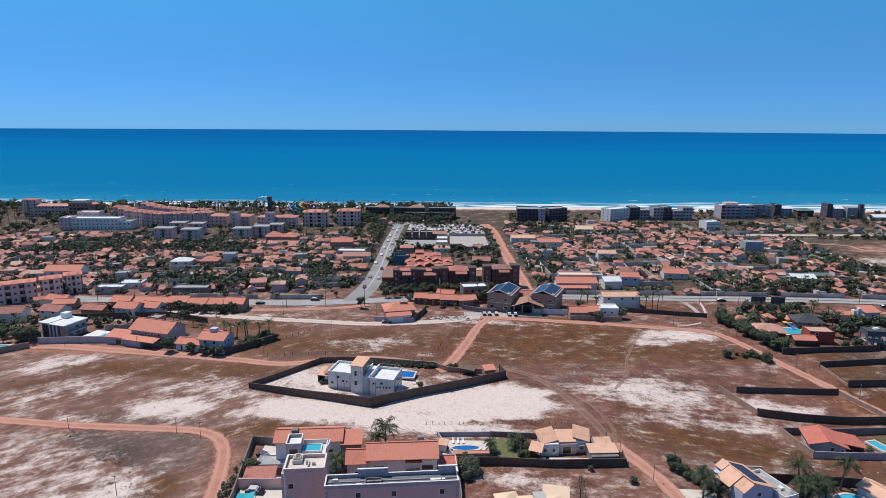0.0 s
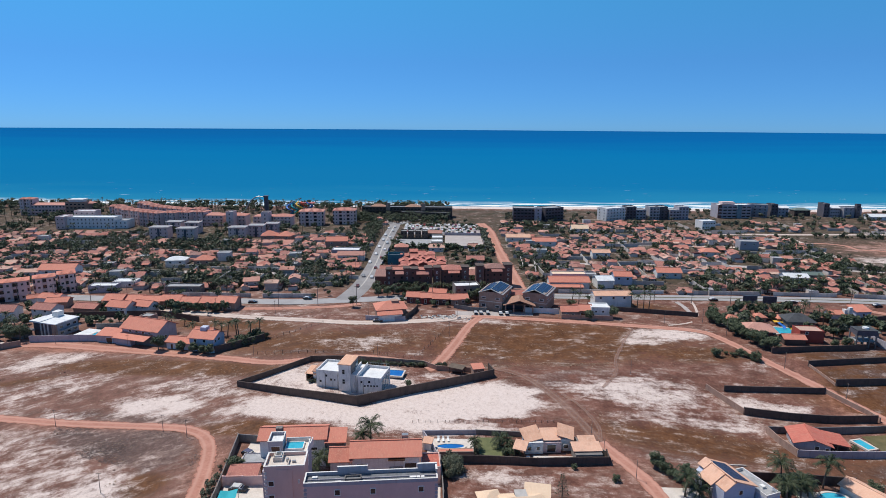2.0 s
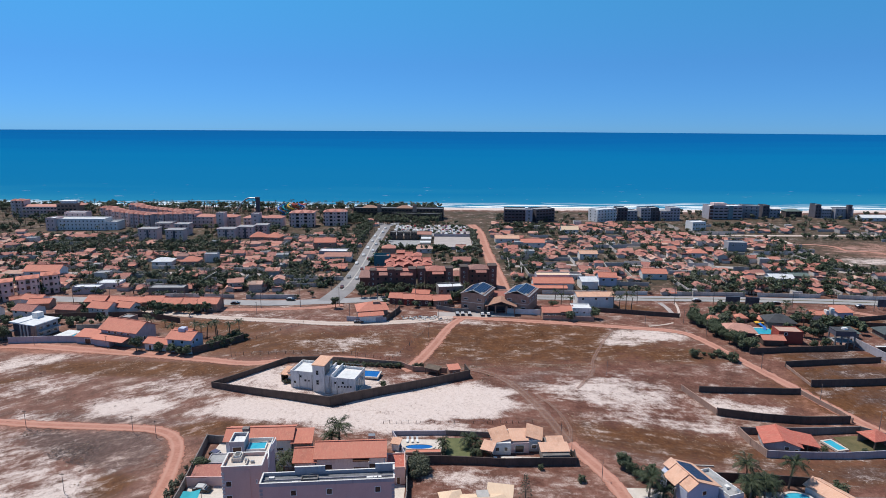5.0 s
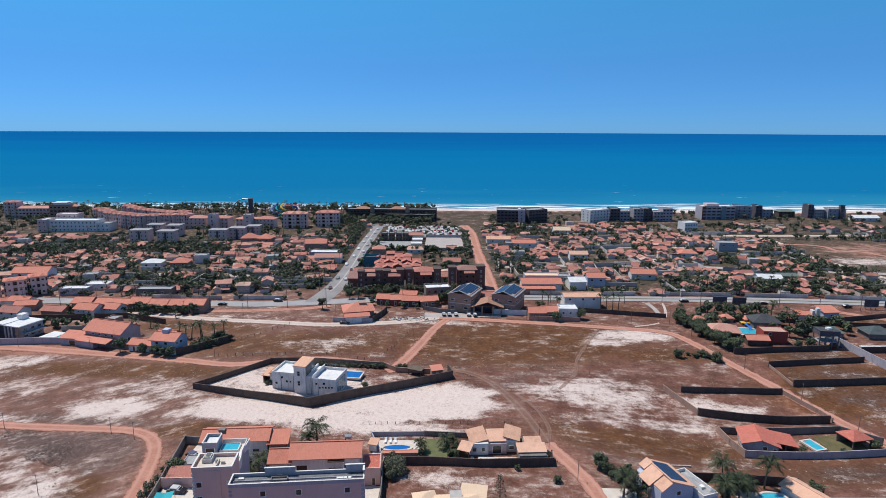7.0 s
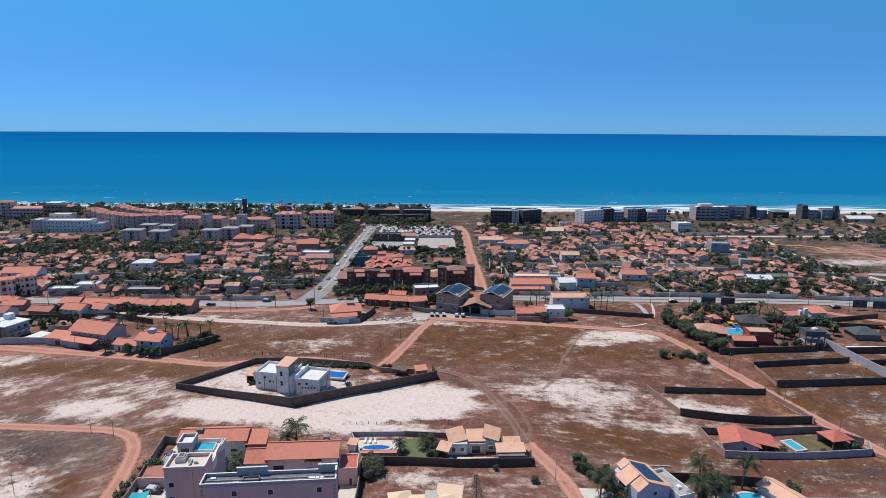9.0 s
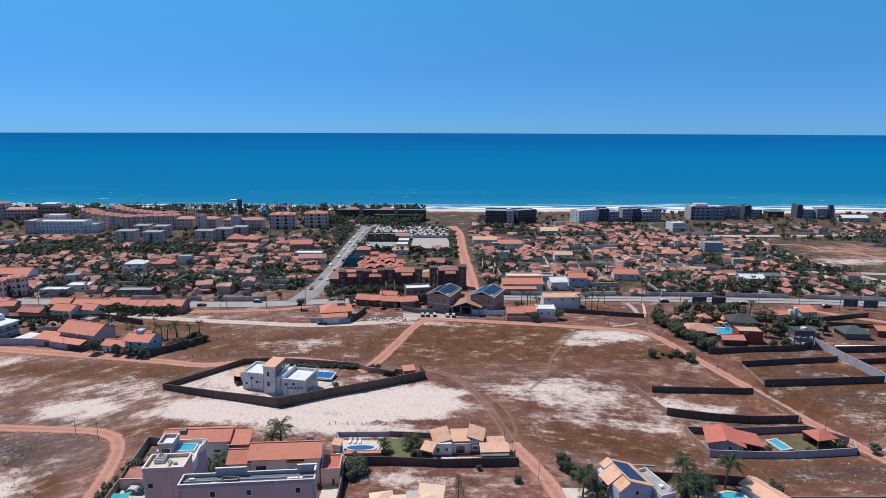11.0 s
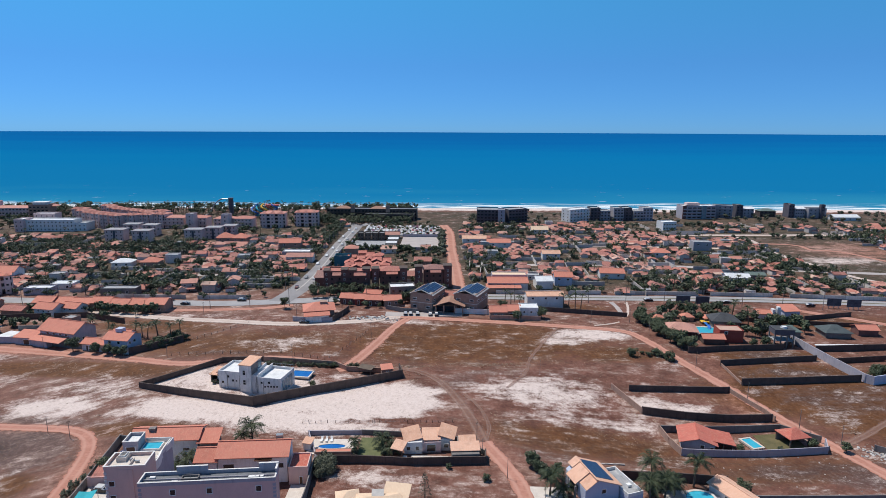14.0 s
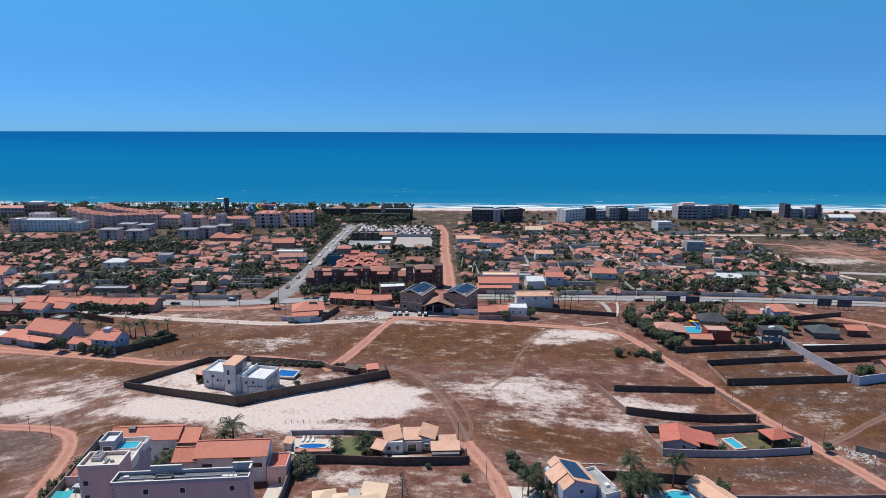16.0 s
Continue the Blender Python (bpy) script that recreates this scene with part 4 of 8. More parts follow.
strip("road_12", "broad red dirt street between the houses", [(42, 284), (41, 331), (40, 360), (39, 396), (39, 430), (38.5, 462), (34, 500)], (8, 9), RED_DIRT, 0.10, 1.0, step=5)
strip("road_13", "pale side street of the town", [(-39, 488), (-26, 512), (-8, 528)], 7, ASPHALT, 0.13, 0, step=5)
strip("road_14", "dusty street between red-roofed houses", [(166, 322), (153, 337), (149, 352), (154, 389), (162, 426), (166, 446)], 6, PALE_DIRT, 0.09, 0.8, step=5)
strip("road_15", "pale sandy cross street", [(150, 452), (230, 455), (270, 455.5), (311, 457), (420, 462)], 7, PALE_DIRT, 0.08, 1.0, step=5)
strip("road_16", "sandy track over vacant ground", [(252, 453), (262, 440), (262, 420), (258, 405), (256, 382), (260, 352), (263, 333), (267, 315), (290, 290)], 5, PALE_DIRT, 0.10, 1.2, step=5)
strip("road_30", "reddish track winding over vacant ground", [(262, 420), (279, 418), (288, 411), (287, 398), (303, 392), (312, 366), (320, 345)], 4.5, RED_DIRT, 0.11, 1.4, step=5)
strip("road_17", "narrow town street", [(-240, 318), (-150, 322), (-60, 318)], 5.5, CONCRETE_ROAD, 0.09, 0.3, step=5)
strip("road_18", "narrow town street", [(-300, 372), (-180, 380), (-48, 372)], 5.5, CONCRETE_ROAD, 0.09, 0.3, step=5)
strip("road_19", "narrow town street", [(48, 345), (130, 350), (230, 338), (330, 322)], 5.5, CONCRETE_ROAD, 0.085, 0.3, step=5)
strip("road_20", "narrow town street", [(46, 400), (140, 408), (225, 402)], 5.5, PALE_DIRT, 0.085, 0.6, step=5)
strip("road_21", "short paved path down from the highway", [(113.5, 270.5), (114, 262), (113, 250)], 2.2, CONCRETE_ROAD, 0.08, 0.2)
strip("road_22", "thin footpath worn into the grass", [(121, 271), (119, 262), (115, 250), (108, 240), (97, 236)], 1.3, PALE_DIRT, 0.07, 0.5)
strip("road_23", "thin footpath worn into the grass", [(80.6, 232), (73.5, 218.2), (66.6, 204), (63.6, 196.4), (62.3, 189.5), (57.9, 182.5), (54, 176.6)], 1.3, FAINT_DIRT, 0.16, 1.2)
strip("road_24", "faint sandy wheel track across the field", [(40, 172), (44.4, 163), (46.4, 152), (45, 144)], 1.5, FAINT_DIRT, 0.07, 0.8)
slab("pavement", "paved forecourt in front of the twin halls", "pavement", 8, 42, 247.6, 253, CONCRETE_ROAD, 0.14)
slab("pavement", "large car park beside the avenue", "pavement", -30, 31, 444, 494, CONCRETE_ROAD, 0.14)
slab("pavement", "pale sports court inside the town", "pavement", -30.4, -6.4, 392, 426, CONCRETE, 0.16)
slab("pavement", "pale sports court inside the town", "pavement", 3.4, 30.4, 392.6, 441, CONCRETE_ROAD, 0.16)

# ---- the tall pink building with the roof pool ----


def pink_building():
    a = 5.0
    o = thing("apartment_building", "tall pink apartment building with grey roof and parapets", "building", -22.9, 97.4, a, 0)
    H = 15.6
    D = 3.5
    part("main_block", boxes((0.0, 24.8, 0.0, D, -1, H)), PINK, o)
    bm = bmesh.new()
    parapet(bm, -0.05, 24.85, -0.05, D + 0.05, H + 0.004, 0.7, 0.18)
    part("parapet", bm, LILAC, o, "grey-white roof parapet")
    bm = bmesh.new()
    for d in ((-0.1, 24.9, -0.1, 0.18), (-0.1, 5.9, D - 0.18, D + 0.1), (11.6, 21.2, D - 0.18, D + 0.1), (-0.1, 0.18, 0.19, D - 0.19), (24.62, 24.9, 0.19, 1.6)):
        box(bm, *d, H + 0.708, H + 0.77)
    part("coping", bm, COPING, o, "pale coping on the parapet")
    for x0, x1, y0, y1, up in ((5.9, 11.6, D - 0.18, D + 0.08, 1.7), (21.2, 24.86, D - 0.18, D + 0.08, 1.7), (24.6, 24.86, 1.6, D - 0.19, 1.5)):
        part("parapet_step", boxes((x0, x1, y0, y1, H + 0.72, H + up)), LILAC, o, "raised step of the parapet")
        part("coping", boxes((x0 - 0.06, x1 + 0.06, y0 - 0.06, y1 + 0.06, H + up, H + up + 0.1)), COPING, o, "pale coping on the parapet")
    part("roof_deck", boxes((0.13, 24.67, 0.13, D - 0.13, H, H + 0.06)), ROOFGREY, o, "grey concrete roof")
    part("upstand", boxes((0.2, 7.2, 1.7, 1.82, H + 0.06, H + 0.3), (10.6, 24.6, 1.7, 1.82, H + 0.06, H + 0.3)), LILAC, o, "pale upstand along the roof")
    part("hatch", boxes((7.4, 10.5, 0.9, 1.05, H + 0.06, H + 0.7), (7.4, 10.5, 2.0, 2.15, H + 0.06, H + 0.7), (7.4, 7.55, 1.05, 2.0, H + 0.06, H + 0.7), (10.35, 10.5, 1.05, 2.0, H + 0.06, H + 0.7)), GREYWALL, o, "raised kerb of the roof hatch")
    part("hatch_cover", boxes((7.6, 10.3, 1.1, 1.95, H + 0.06, H + 0.35)), METAL, o, "dark sunken roof hatch")
    for x, y, w in ((1.2, 2.3, 1.0), (5.7, 0.5, 1.1), (19.6, 1.1, 1.2), (20.9, 1.1, 0.7), (21.8, 1.1, 0.6)):
        part("roof_unit", boxes((x, x + w, y, y + 0.5, H + 0.06, H + 0.35)), FRAME, o, "small white roof unit")
    bm = bmesh.new()
    limb(bm, (8.9, 1.7, H), (8.9, 1.7, H + 1.7), 0.05, 0.04)
    limb(bm, (8.3, 1.7, H + 1.2), (9.5, 1.7, H + 1.3), 0.03, 0.03)
    part("antenna", bm, METAL, o)
    for k in range(10):
        part("quoin", boxes((-0.06, 0.5, -0.06, 0.35, H - 1.0 - k * 0.8, H - 0.5 - k * 0.8)), LILAC, o, "pale corner block")
        part("quoin", boxes((24.3, 24.86, -0.06, 0.35, H - 1.0 - k * 0.8, H - 0.5 - k * 0.8)), LILAC, o, "pale corner block")
    for x in (7.6, 13.6, 22.6):
        for f in range(4):
            w = opening(o, "window", "f", 0, 0, 1.15, 1.3, 1, 1, deep=True)
            w.matrix_local = pose(x - 1.5 if x < 10 else x - 0.9, 0.0, H - 2.1 - 3.0 * f)
    # left wing with its roof terrace
    part("left_wing", boxes((-8.2, -0.6, 5.0, 10.0, -1, 16.3)), DUSTYPINK, o)
    part("centre_strip", boxes((-6.0, -2.9, 4.86, 5.0, -1, 16.3)), DUSTYPINK, o, "projecting pink wall strip")
    for k in range(10):
        part("quoin", boxes((-8.28, -7.75, 4.93, 5.3, 15.3 - k * 0.8, 15.8 - k * 0.8)), COPING, o, "pale corner block")
    bm = bmesh.new()
    parapet(bm, -8.25, -0.55, 4.95, 10.05, 16.304, 0.7, 0.2)
    part("parapet", bm, DUSTYPINK, o, "pink terrace parapet")
    bm = bmesh.new()
    for d in ((-8.32, -0.5, 4.88, 5.2), (-8.32, -0.5, 9.82, 10.12), (-8.32, -8.0, 5.2, 9.82), (-0.82, -0.5, 5.2, 9.82)):
        box(bm, *d, 17.008, 17.1)
    part("coping", bm, COPING, o, "pale coping on the terrace wall")
    part("skylight_kerb", boxes((-6.6, -5.4, 7.9, 8.0, 16.36, 17.5), (-6.6, -5.4, 9.5, 9.6, 16.36, 17.5), (-6.6, -6.5, 8.0, 9.5, 16.36, 17.5), (-5.5, -5.4, 8.0, 9.5, 16.36, 17.5)), COPING, o, "white open roof shaft")
    for x0, x1, y0, y1, zz in ((-7.0, -6.85, 7.76, 9.84, 17.2), (-5.3, -5.15, 7.76, 9.84, 17.2), (-7.0, -5.15, 7.6, 7.75, 17.2), (-3.9, -3.75, 5.9, 8.2, 16.9)):
        part("terrace_partition", boxes((x0, x1, y0, y1, 16.36, zz)), PAVING, o, "pale wall on the roof terrace")
    part("roof_deck", boxes((-8.0, -0.8, 5.2, 9.8, 16.3, 16.36)), PAVING, o, "pale tiled roof terrace")
    part("roof_unit", boxes((-4.4, -4.0, 7.4, 8.0, 16.36, 17.0)), METAL, o, "grey unit on the terrace")
    part("roof_unit", boxes((-3.2, -2.5, 7.0, 7.4, 16.36, 16.8)), METAL, o, "grey unit on the terrace")
    for x in (-7.0,):
        for f in range(4):
            w = opening(o, "window", "f", 0, 0, 1.2, 1.25, 1, 1, deep=True)
            w.matrix_local = pose(x, 5.0, 16.3 - 3.6 - 3.0 * f)
    w = opening(o, "window", "f", 0, 0, 0.35, 0.9, 1, 1)
    w.matrix_local = pose(-1.7, 5.0, 13.2)
    # rear wing: stair tower and the roof pool
    part("rear_wing", boxes((-9.8, -1.6, 10.02, 21.4, -1, 12.9)), LILAC, o, "grey rear wing of the building")
    bm = bmesh.new()
    box(bm, -9.9, -6.9, 17.0, 21.0, 12.9, 14.7)
    parapet(bm, -9.95, -6.85, 16.95, 21.05, 14.7, 0.75, 0.16)
    part("stair_tower", bm, LILAC, o, "stair tower with open white top")
    bm = bmesh.new()
    for d in ((-10.0, -6.8, 16.9, 17.14), (-10.0, -6.8, 20.86, 21.1), (-10.0, -9.76, 17.14, 20.86), (-7.04, -6.8, 17.14, 20.86)):
        box(bm, *d, 15.454, 15.55)
    part("coping", bm, COPING, o, "white rim of the stair tower")
    part("stair_roof", boxes((-9.7, -7.1, 17.2, 20.8, 14.7, 14.8)), LIGHTROOF, o)
    d = opening(o, "door", "f", 0, 0, 2.0, 1.4, 1, 1)
    d.matrix_local = pose(-8.4, 17.0, 12.96)
    part("terrace_wall", boxes((-6.8, -1.5, 21.0, 21.2, 12.9, 14.0), (-1.8, -1.6, 13.0, 21.0, 12.9, 13.8)), WHITE, o, "white terrace wall")
    bm = bmesh.new()
    rings = []
    for k in range(25):
        x, y, top = -1.55 + 0.35 * math.sin(k * 0.31), 10.2 + k * 0.45, 13.9 + 0.35 * math.sin(k * 0.275)
        rings.append([bm.verts.new(p) for p in ((x, y, 12.2), (x + 0.22, y, 12.2), (x + 0.22, y, top), (x, y, top))])
    for A, B in zip(rings, rings[1:]):
        for q in range(4):
            bm.faces.new((A[q], A[(q + 1) % 4], B[(q + 1) % 4], B[q]))
    bm.faces.new(rings[0])
    bm.faces.new(rings[-1][::-1])
    bmesh.ops.recalc_face_normals(bm, faces=bm.faces[:])
    part("curved_wall", bm, WHITE, o, "white curving parapet")
    part("pool_deck", boxes((-6.8, -1.8, 10.1, 21.0, 12.9, 13.0)), PAVING, o, "pale terrace paving")
    part("pool_rim", boxes((-6.6, -2.7, 17.3, 17.45, 13.0, 13.5), (-6.6, -2.7, 20.1, 20.25, 13.0, 13.5), (-6.6, -6.45, 17.45, 20.1, 13.0, 13.5), (-2.85, -2.7, 17.45, 20.1, 13.0, 13.5)), WHITE, o)
    part("pool_water", boxes((-6.45, -2.85, 17.45, 20.1, 13.0, 13.38)), POOL, o, "turquoise roof pool water")
    bm = bmesh.new()
    for x in np.linspace(-6.7, -1.9, 14):
        box(bm, x - 0.025, x + 0.025, 14.3, 14.35, 13.0, 13.9)
    box(bm, -6.8, -1.8, 14.28, 14.37, 13.9, 13.96)
    part("railing", bm, METAL, o)


pink_building()


def long_house(label, x, y, turn, w, d, h, rise, tile, wall, wins, ridge_y=0.0):
    o = house(label, x, y, turn, w, d, h, "gable", rise, 0.6, wall, tile, wins)
    return o


# two long orange-roofed houses behind it
h1 = long_house("long white house with a flat-pitched orange tile roof", -33.6, 132.2, 4, 15.4, 6.4, 7.4, 1.3, ORANGE, WHITE,
                [("window", "f", 5.0, 4.2, 1.8, 0.9), ("window", "f", -4.0, 1.2, 1.4, 1.2), ("window", "f", 1.0, 4.0, 1.4, 1.1), ("window", "r", 0.0, 4.2, 1.4, 1.1), ("door", "f", -1.2, 0, 1.0, 2.1)])
part("chimney", boxes((-4.2, -2.8, -1.2, 0.0, 7.4, 9.0), (-4.3, -2.7, -1.3, 0.1, 9.0, 9.15)), GREYWALL, h1, "grey water tank housing")
house("small annexe with an orange tile roof", -23.2, 131.0, 4, 4.2, 3.6, 6.6, "shed", 1.3, 0.5, GREYWALL, ORANGE, [("window", "f", 0, 3.6, 1.4, 1.0)])
h2 = long_house("long white house with orange tiles and a wooden balcony", -10.6, 126.2, 4, 15.6, 7.0, 6.9, 1.8, ORANGE, WHITE,
                [("window", "f", -5.4, 3.6, 2.6, 1.5), ("window", "f", 5.6, 3.6, 3.0, 1.4), ("door", "f", 2.4, 0, 1.0, 2.1), ("window", "f", -4, 0.8, 1.4, 1.3)])
part("balcony", boxes((0.9, 4.0, -4.6, -3.5, 3.6, 3.8), (0.9, 1.0, -4.6, -4.5, 3.8, 4.7), (3.9, 4.0, -4.6, -4.5, 3.8, 4.7), (0.9, 4.0, -4.6, -4.52, 4.6, 4.7)), DOOR, h2, "brown wooden balcony")
part("balcony_canopy", boxes((0.6, 4.4, -4.4, -3.4, 6.0, 6.25)), DOOR, h2)
part("pillar", boxes((4.1, 4.4, -4.6, -4.3, -0.6, 6.0)), WHITE, h2)
house("lower wing of the long house with orange roof", -20.8, 124.6, 4, 4.6, 6.0, 6.2, "gable", 1.6, 0.5, WHITE, ORANGE, [("window", "f", 0, 3.0, 1.4, 1.1), ("door", "f", 1.2, 0, 1.0, 2.1)])
house("low pink annexe with a red tiled roof terrace", -0.1, 125.4, 4, 4.4, 6.2, 4.0, "flat", 0.45, 0.2, DUSTYPINK, REDTILE, [("door", "f", 0.6, 0, 0.9, 2.0)])
slab("pavement", "pale paved yard beside the pink building", "pavement", -1.6, 2.3, 104, 122, PAVING, 0.10)
t0 = thing("water_tank", "small grey water tank on a wooden stand", "tank", -6.5, 131.8, 4, 6.4)
for px in (-0.75, 0.6):
    for py in (-0.55, 0.4):
        part("stand_leg", boxes((px, px + 0.15, py, py + 0.15, -6.4, 0.2)), WOOD, t0)
part("tank", boxes((-0.8, 0.8, -0.6, 0.6, 0.2, 0.9)), METAL, t0)

# yard beside the pink building
slab("pavement", "concrete yard beside the pink building", "pavement", -47.2, -31.2, 106, 140, PAVING, 0.10)
wall_run("pale boundary wall beside the dirt road", [(-46.4, 104), (-47.6, 117.5), (-50.6, 140.4), (-41.4, 139.2)], 2.2, 0.25, GREYWALL)
wall_run("pink yard wall inside the plot", [(-47.4, 120.8), (-34.0, 121.2)], 2.6, 0.25, PINK)
house("small lean-to with a red tile roof", -43.2, 122.8, 3, 6.6, 3.4, 2.4, "shed", 0.7, 0.3, PINK, TERRACOTTA, [("door", "f", 1, 0, 1.0, 2.0)])
house("open white carport with a pale flat roof", -41.6, 128.2, 3, 7.4, 4.2, 2.6, "flat", 0.3, 0.3, LILAC, CONCRETE, [("door", "f", 2, 0, 2.6, 2.2)])
sail = thing("shade_sail", "turquoise fabric shade sail over the yard", "shade sail", -43.2, 114.8, 4)
bm = bmesh.new()
n = 7
g = [[bm.verts.new((-2.4 + 4.0 * i / n * (1 - 0.1 * j / n), -4.6 + 4.6 * j / n + 0.5 * (i / n), 2.5 + 0.7 * abs(i / n - 0.5) + 0.9 * (j / n - 0.5) ** 2)) for i in range(n + 1)] for j in range(n + 1)]
for j in range(n):
    for i in range(n):
        bm.faces.new((g[j][i], g[j][i + 1], g[j + 1][i + 1], g[j + 1][i]))
part("canvas", bm, TEAL, sail)
for px, py in ((-2.4, -4.6), (1.6, -4.1), (-2.4, 0.0), (1.2, 0.5)):
    bm = bmesh.new()
    limb(bm, (px, py, -0.3), (px, py, 3.1), 0.07, 0.06)
    part("post", bm, METAL, sail)
c = car(-43.4, 119.2, 84, "black hatchback parked beside the shade sail")
c.children[0].data = c.children[0].data.copy()
c.children[0].data.materials[0] = BLACKPAINT
car(-45.6, 133.6, 60, "white car parked under the yard trees")
wall_run("grey party wall with tall panels", [(2.6, 100.5), (3.0, 116), (2.2, 130.4)], 2.6, 0.22, GREYWALL)

# ---- walled pool garden and the peach-roofed house ----
wall_run("dark block wall round the pool garden", [(2.6, 131.2), (12, 131.4), (26.0, 130.6), (43.9, 132.0), (44.2, 135.6)], 2.1, 0.25, BROWNWALL)
wall_run("pale wall behind the pool", [(2.2, 132), (-2.5, 144.8), (11.5, 145.4)], 1.3, 0.25, LILAC)
wall_run("grey block wall behind the lawn", [(11.7, 145.4), (24.0, 144.7), (38.6, 142.6), (44.2, 136)], 1.4, 0.25, GREYWALL)
slab("pavement", "pale paving round the pool", "pavement", -1.2, 11.0, 135.0, 142.6, PAVING, 0.16)
swimming_pool("bright blue kidney-shaped garden pool", 4.8, 138.6, 2, 7.0, 2.2, POOLBLUE, 0.7, 0.05, True)
slab("lawn", "small mown garden lawn", "lawn", 11.8, 18.0, 134.0, 143.6, LAWN, 0.12)
house("small pool hut with a peach tile roof", -1.0, 137.8, -14, 2.0, 1.8, 2.0, "shed", 0.5, 0.3, WHITE, PEACH, [])
house("low pool bar with terracotta counter", 6.0, 134.0, 2, 9.0, 1.6, 1.7, "flat", 0.2, 0.2, ROUGHWALL, ORANGE, [])


def lounger(x, y, turn):
    def make():
        o = tagged(new("sun_lounger"), "white plastic sun lounger by the pool", "sun lounger", "pool loungers")
        part("seat", boxes((-0.3, 0.3, -0.9, 0.5, 0.28, 0.36)), FRAME, o)
        bm = bmesh.new()
        box(bm, -0.3, 0.3, 0, 0.75, 0, 0.07, m=pose(0, 0.5, 0.3, 40))
        part("backrest", bm, FRAME, o)
        for px in (-0.25, 0.25):
            for py in (-0.8, 0.4):
                part("leg", boxes((px - 0.03, px + 0.03, py - 0.03, py + 0.03, 0, 0.28)), FRAME, o)
        return o
    return planted("lounger", make, x, y, turn, 1.0, 0.18 + float(land(x, y)))


for k in range(3):
    lounger(1.6 + 1.3 * k, 141.6, 4 * k)


def garden_table(x, y):
    def make():
        o = tagged(new("garden_table"), "round white garden table with parasol base", "table", "garden tables")
        bm = bmesh.new()
        limb(bm, (0, 0, 0.70), (0, 0, 0.76), 0.6, 0.6, 16)
        part("tabletop", bm, FRAME, o)
        part("top_plate", boxes((-0.42, 0.42, -0.42, 0.42, 0.73, 0.77)), FRAME, o)
        bm = bmesh.new()
        limb(bm, (0, 0, 0), (0, 0, 0.72), 0.06, 0.06)
        part("pedestal", bm, FRAME, o)
        return o
    return planted("table", make, x, y, 0, 1.0, 0.06 + float(land(x, y)))


def peach_house():
    o = thing("house", "white house with stepped peach tile roofs", "house", 29.0, 137.6, 4, None)
    part("wall", shell(4.6, 4.4, 3.3), WHITE, o).matrix_local = pose(-3.2, 0.6, 0)
    part("roof", shed(4.1, 3.6, 3.5, 4.9, 0.35), PEACH, o).matrix_local = pose(-3.0, 1.2, 0.1, 0, -8, 10)
    part("gable_wall", boxes((-5.3, -1.1, 2.5, 2.8, 2.9, 4.7)), WHITE, o)
    # mauve on this white house's middle wall is shade given as colour
    part("wall", shell(4.8, 4.6, 2.8), MAUVE, o).matrix_local = pose(1.5, 1.4, 0)
    part("roof", shed(4.2, 4.0, 3.1, 4.1, 0.25), PEACH, o).matrix_local = pose(1.5, 1.7, 0.05)
    part("wall", shell(4.2, 4.4, 3.0), WHITE, o).matrix_local = pose(5.0, 2.2, 0)
    part("roof", shed(4.0, 4.2, 3.3, 4.4, 0.25), PEACH, o).matrix_local = pose(4.9, 2.5, 0.2, 0, 14, -12)
    for u, yy, zz, w, h in ((-4.4, -1.6, 1.1, 1.1, 1.2), (-2.2, -1.6, 1.1, 1.0, 1.2), (1.4, -0.9, 0.1, 2.4, 2.2), (5.2, -0.6, 0.9, 1.4, 1.2)):
        wd = opening(o, "window", "f", 0, 0, w, h, 1, 1, deep=True)
        wd.matrix_local = pose(u, yy, zz)
    g = thing("garage", "garage with a broad peach tile roof", "garage", 39.0, 134.8, 3)
    part("wall", shell(6.8, 4.6, 2.2), GREYWALL, g)
    part("roof", shed(6.8, 3.0, 2.45, 3.0, 0.3), PEACH, g).matrix_local = pose(0, 0.6, 0)
    part("upper_roof", shed(4.0, 1.9, 3.0, 3.5, 0.25), PEACH, g).matrix_local = pose(0.8, 3.4, 0)
    part("upper_wall", boxes((-1.7, 2.5, 2.6, 5.1, -1, 2.9)), GREYWALL, g)
    p = thing("pergola", "garden shelter with a peach tile roof", "shelter", 22.4, 135.2, -22)
    part("roof", shed(2.9, 2.9, 2.35, 3.15, 0.25), PEACH, p)
    for px in (-1.3, 1.3):
        for py, hh in ((-1.3, 2.35), (1.3, 3.0)):
            part("post", boxes((px - 0.12, px + 0.12, py - 0.12, py + 0.12, -0.6, hh)), WOOD, p)
    slab("pavement", "pale tiled terrace of the peach-roofed house", "pavement", 25.5, 37.0, 131.6, 135.0, PAVING, 0.14)
    garden_table(28.4, 132.8)
    garden_table(24.0, 133.2)


peach_house()
cr = house("cream tile-roofed house with several hipped roofs", 19.6, 111.2, 4, 11.0, 6.4, 3.0, "hip", 1.4, 0.5, WHITE, CREAM, [("window", "f", -3, 1, 1.4, 1.2), ("window", "f", 3, 1, 1.4, 1.2)])
part("side_roof", hip(4.4, 5.0, 2.9, 1.3, 0.4), CREAM, cr).matrix_local = pose(-6.5, 2.2, 0.1, 0, 0, 8)
part("side_wall", boxes((-8.6, -4.4, -0.2, 4.6, -1, 2.9)), WHITE, cr)
part("side_roof", shed(5.2, 3.6, 2.7, 4.0, 0.3), CREAM, cr).matrix_local = pose(4.0, 2.9, 0.1, 0, 0, -14)
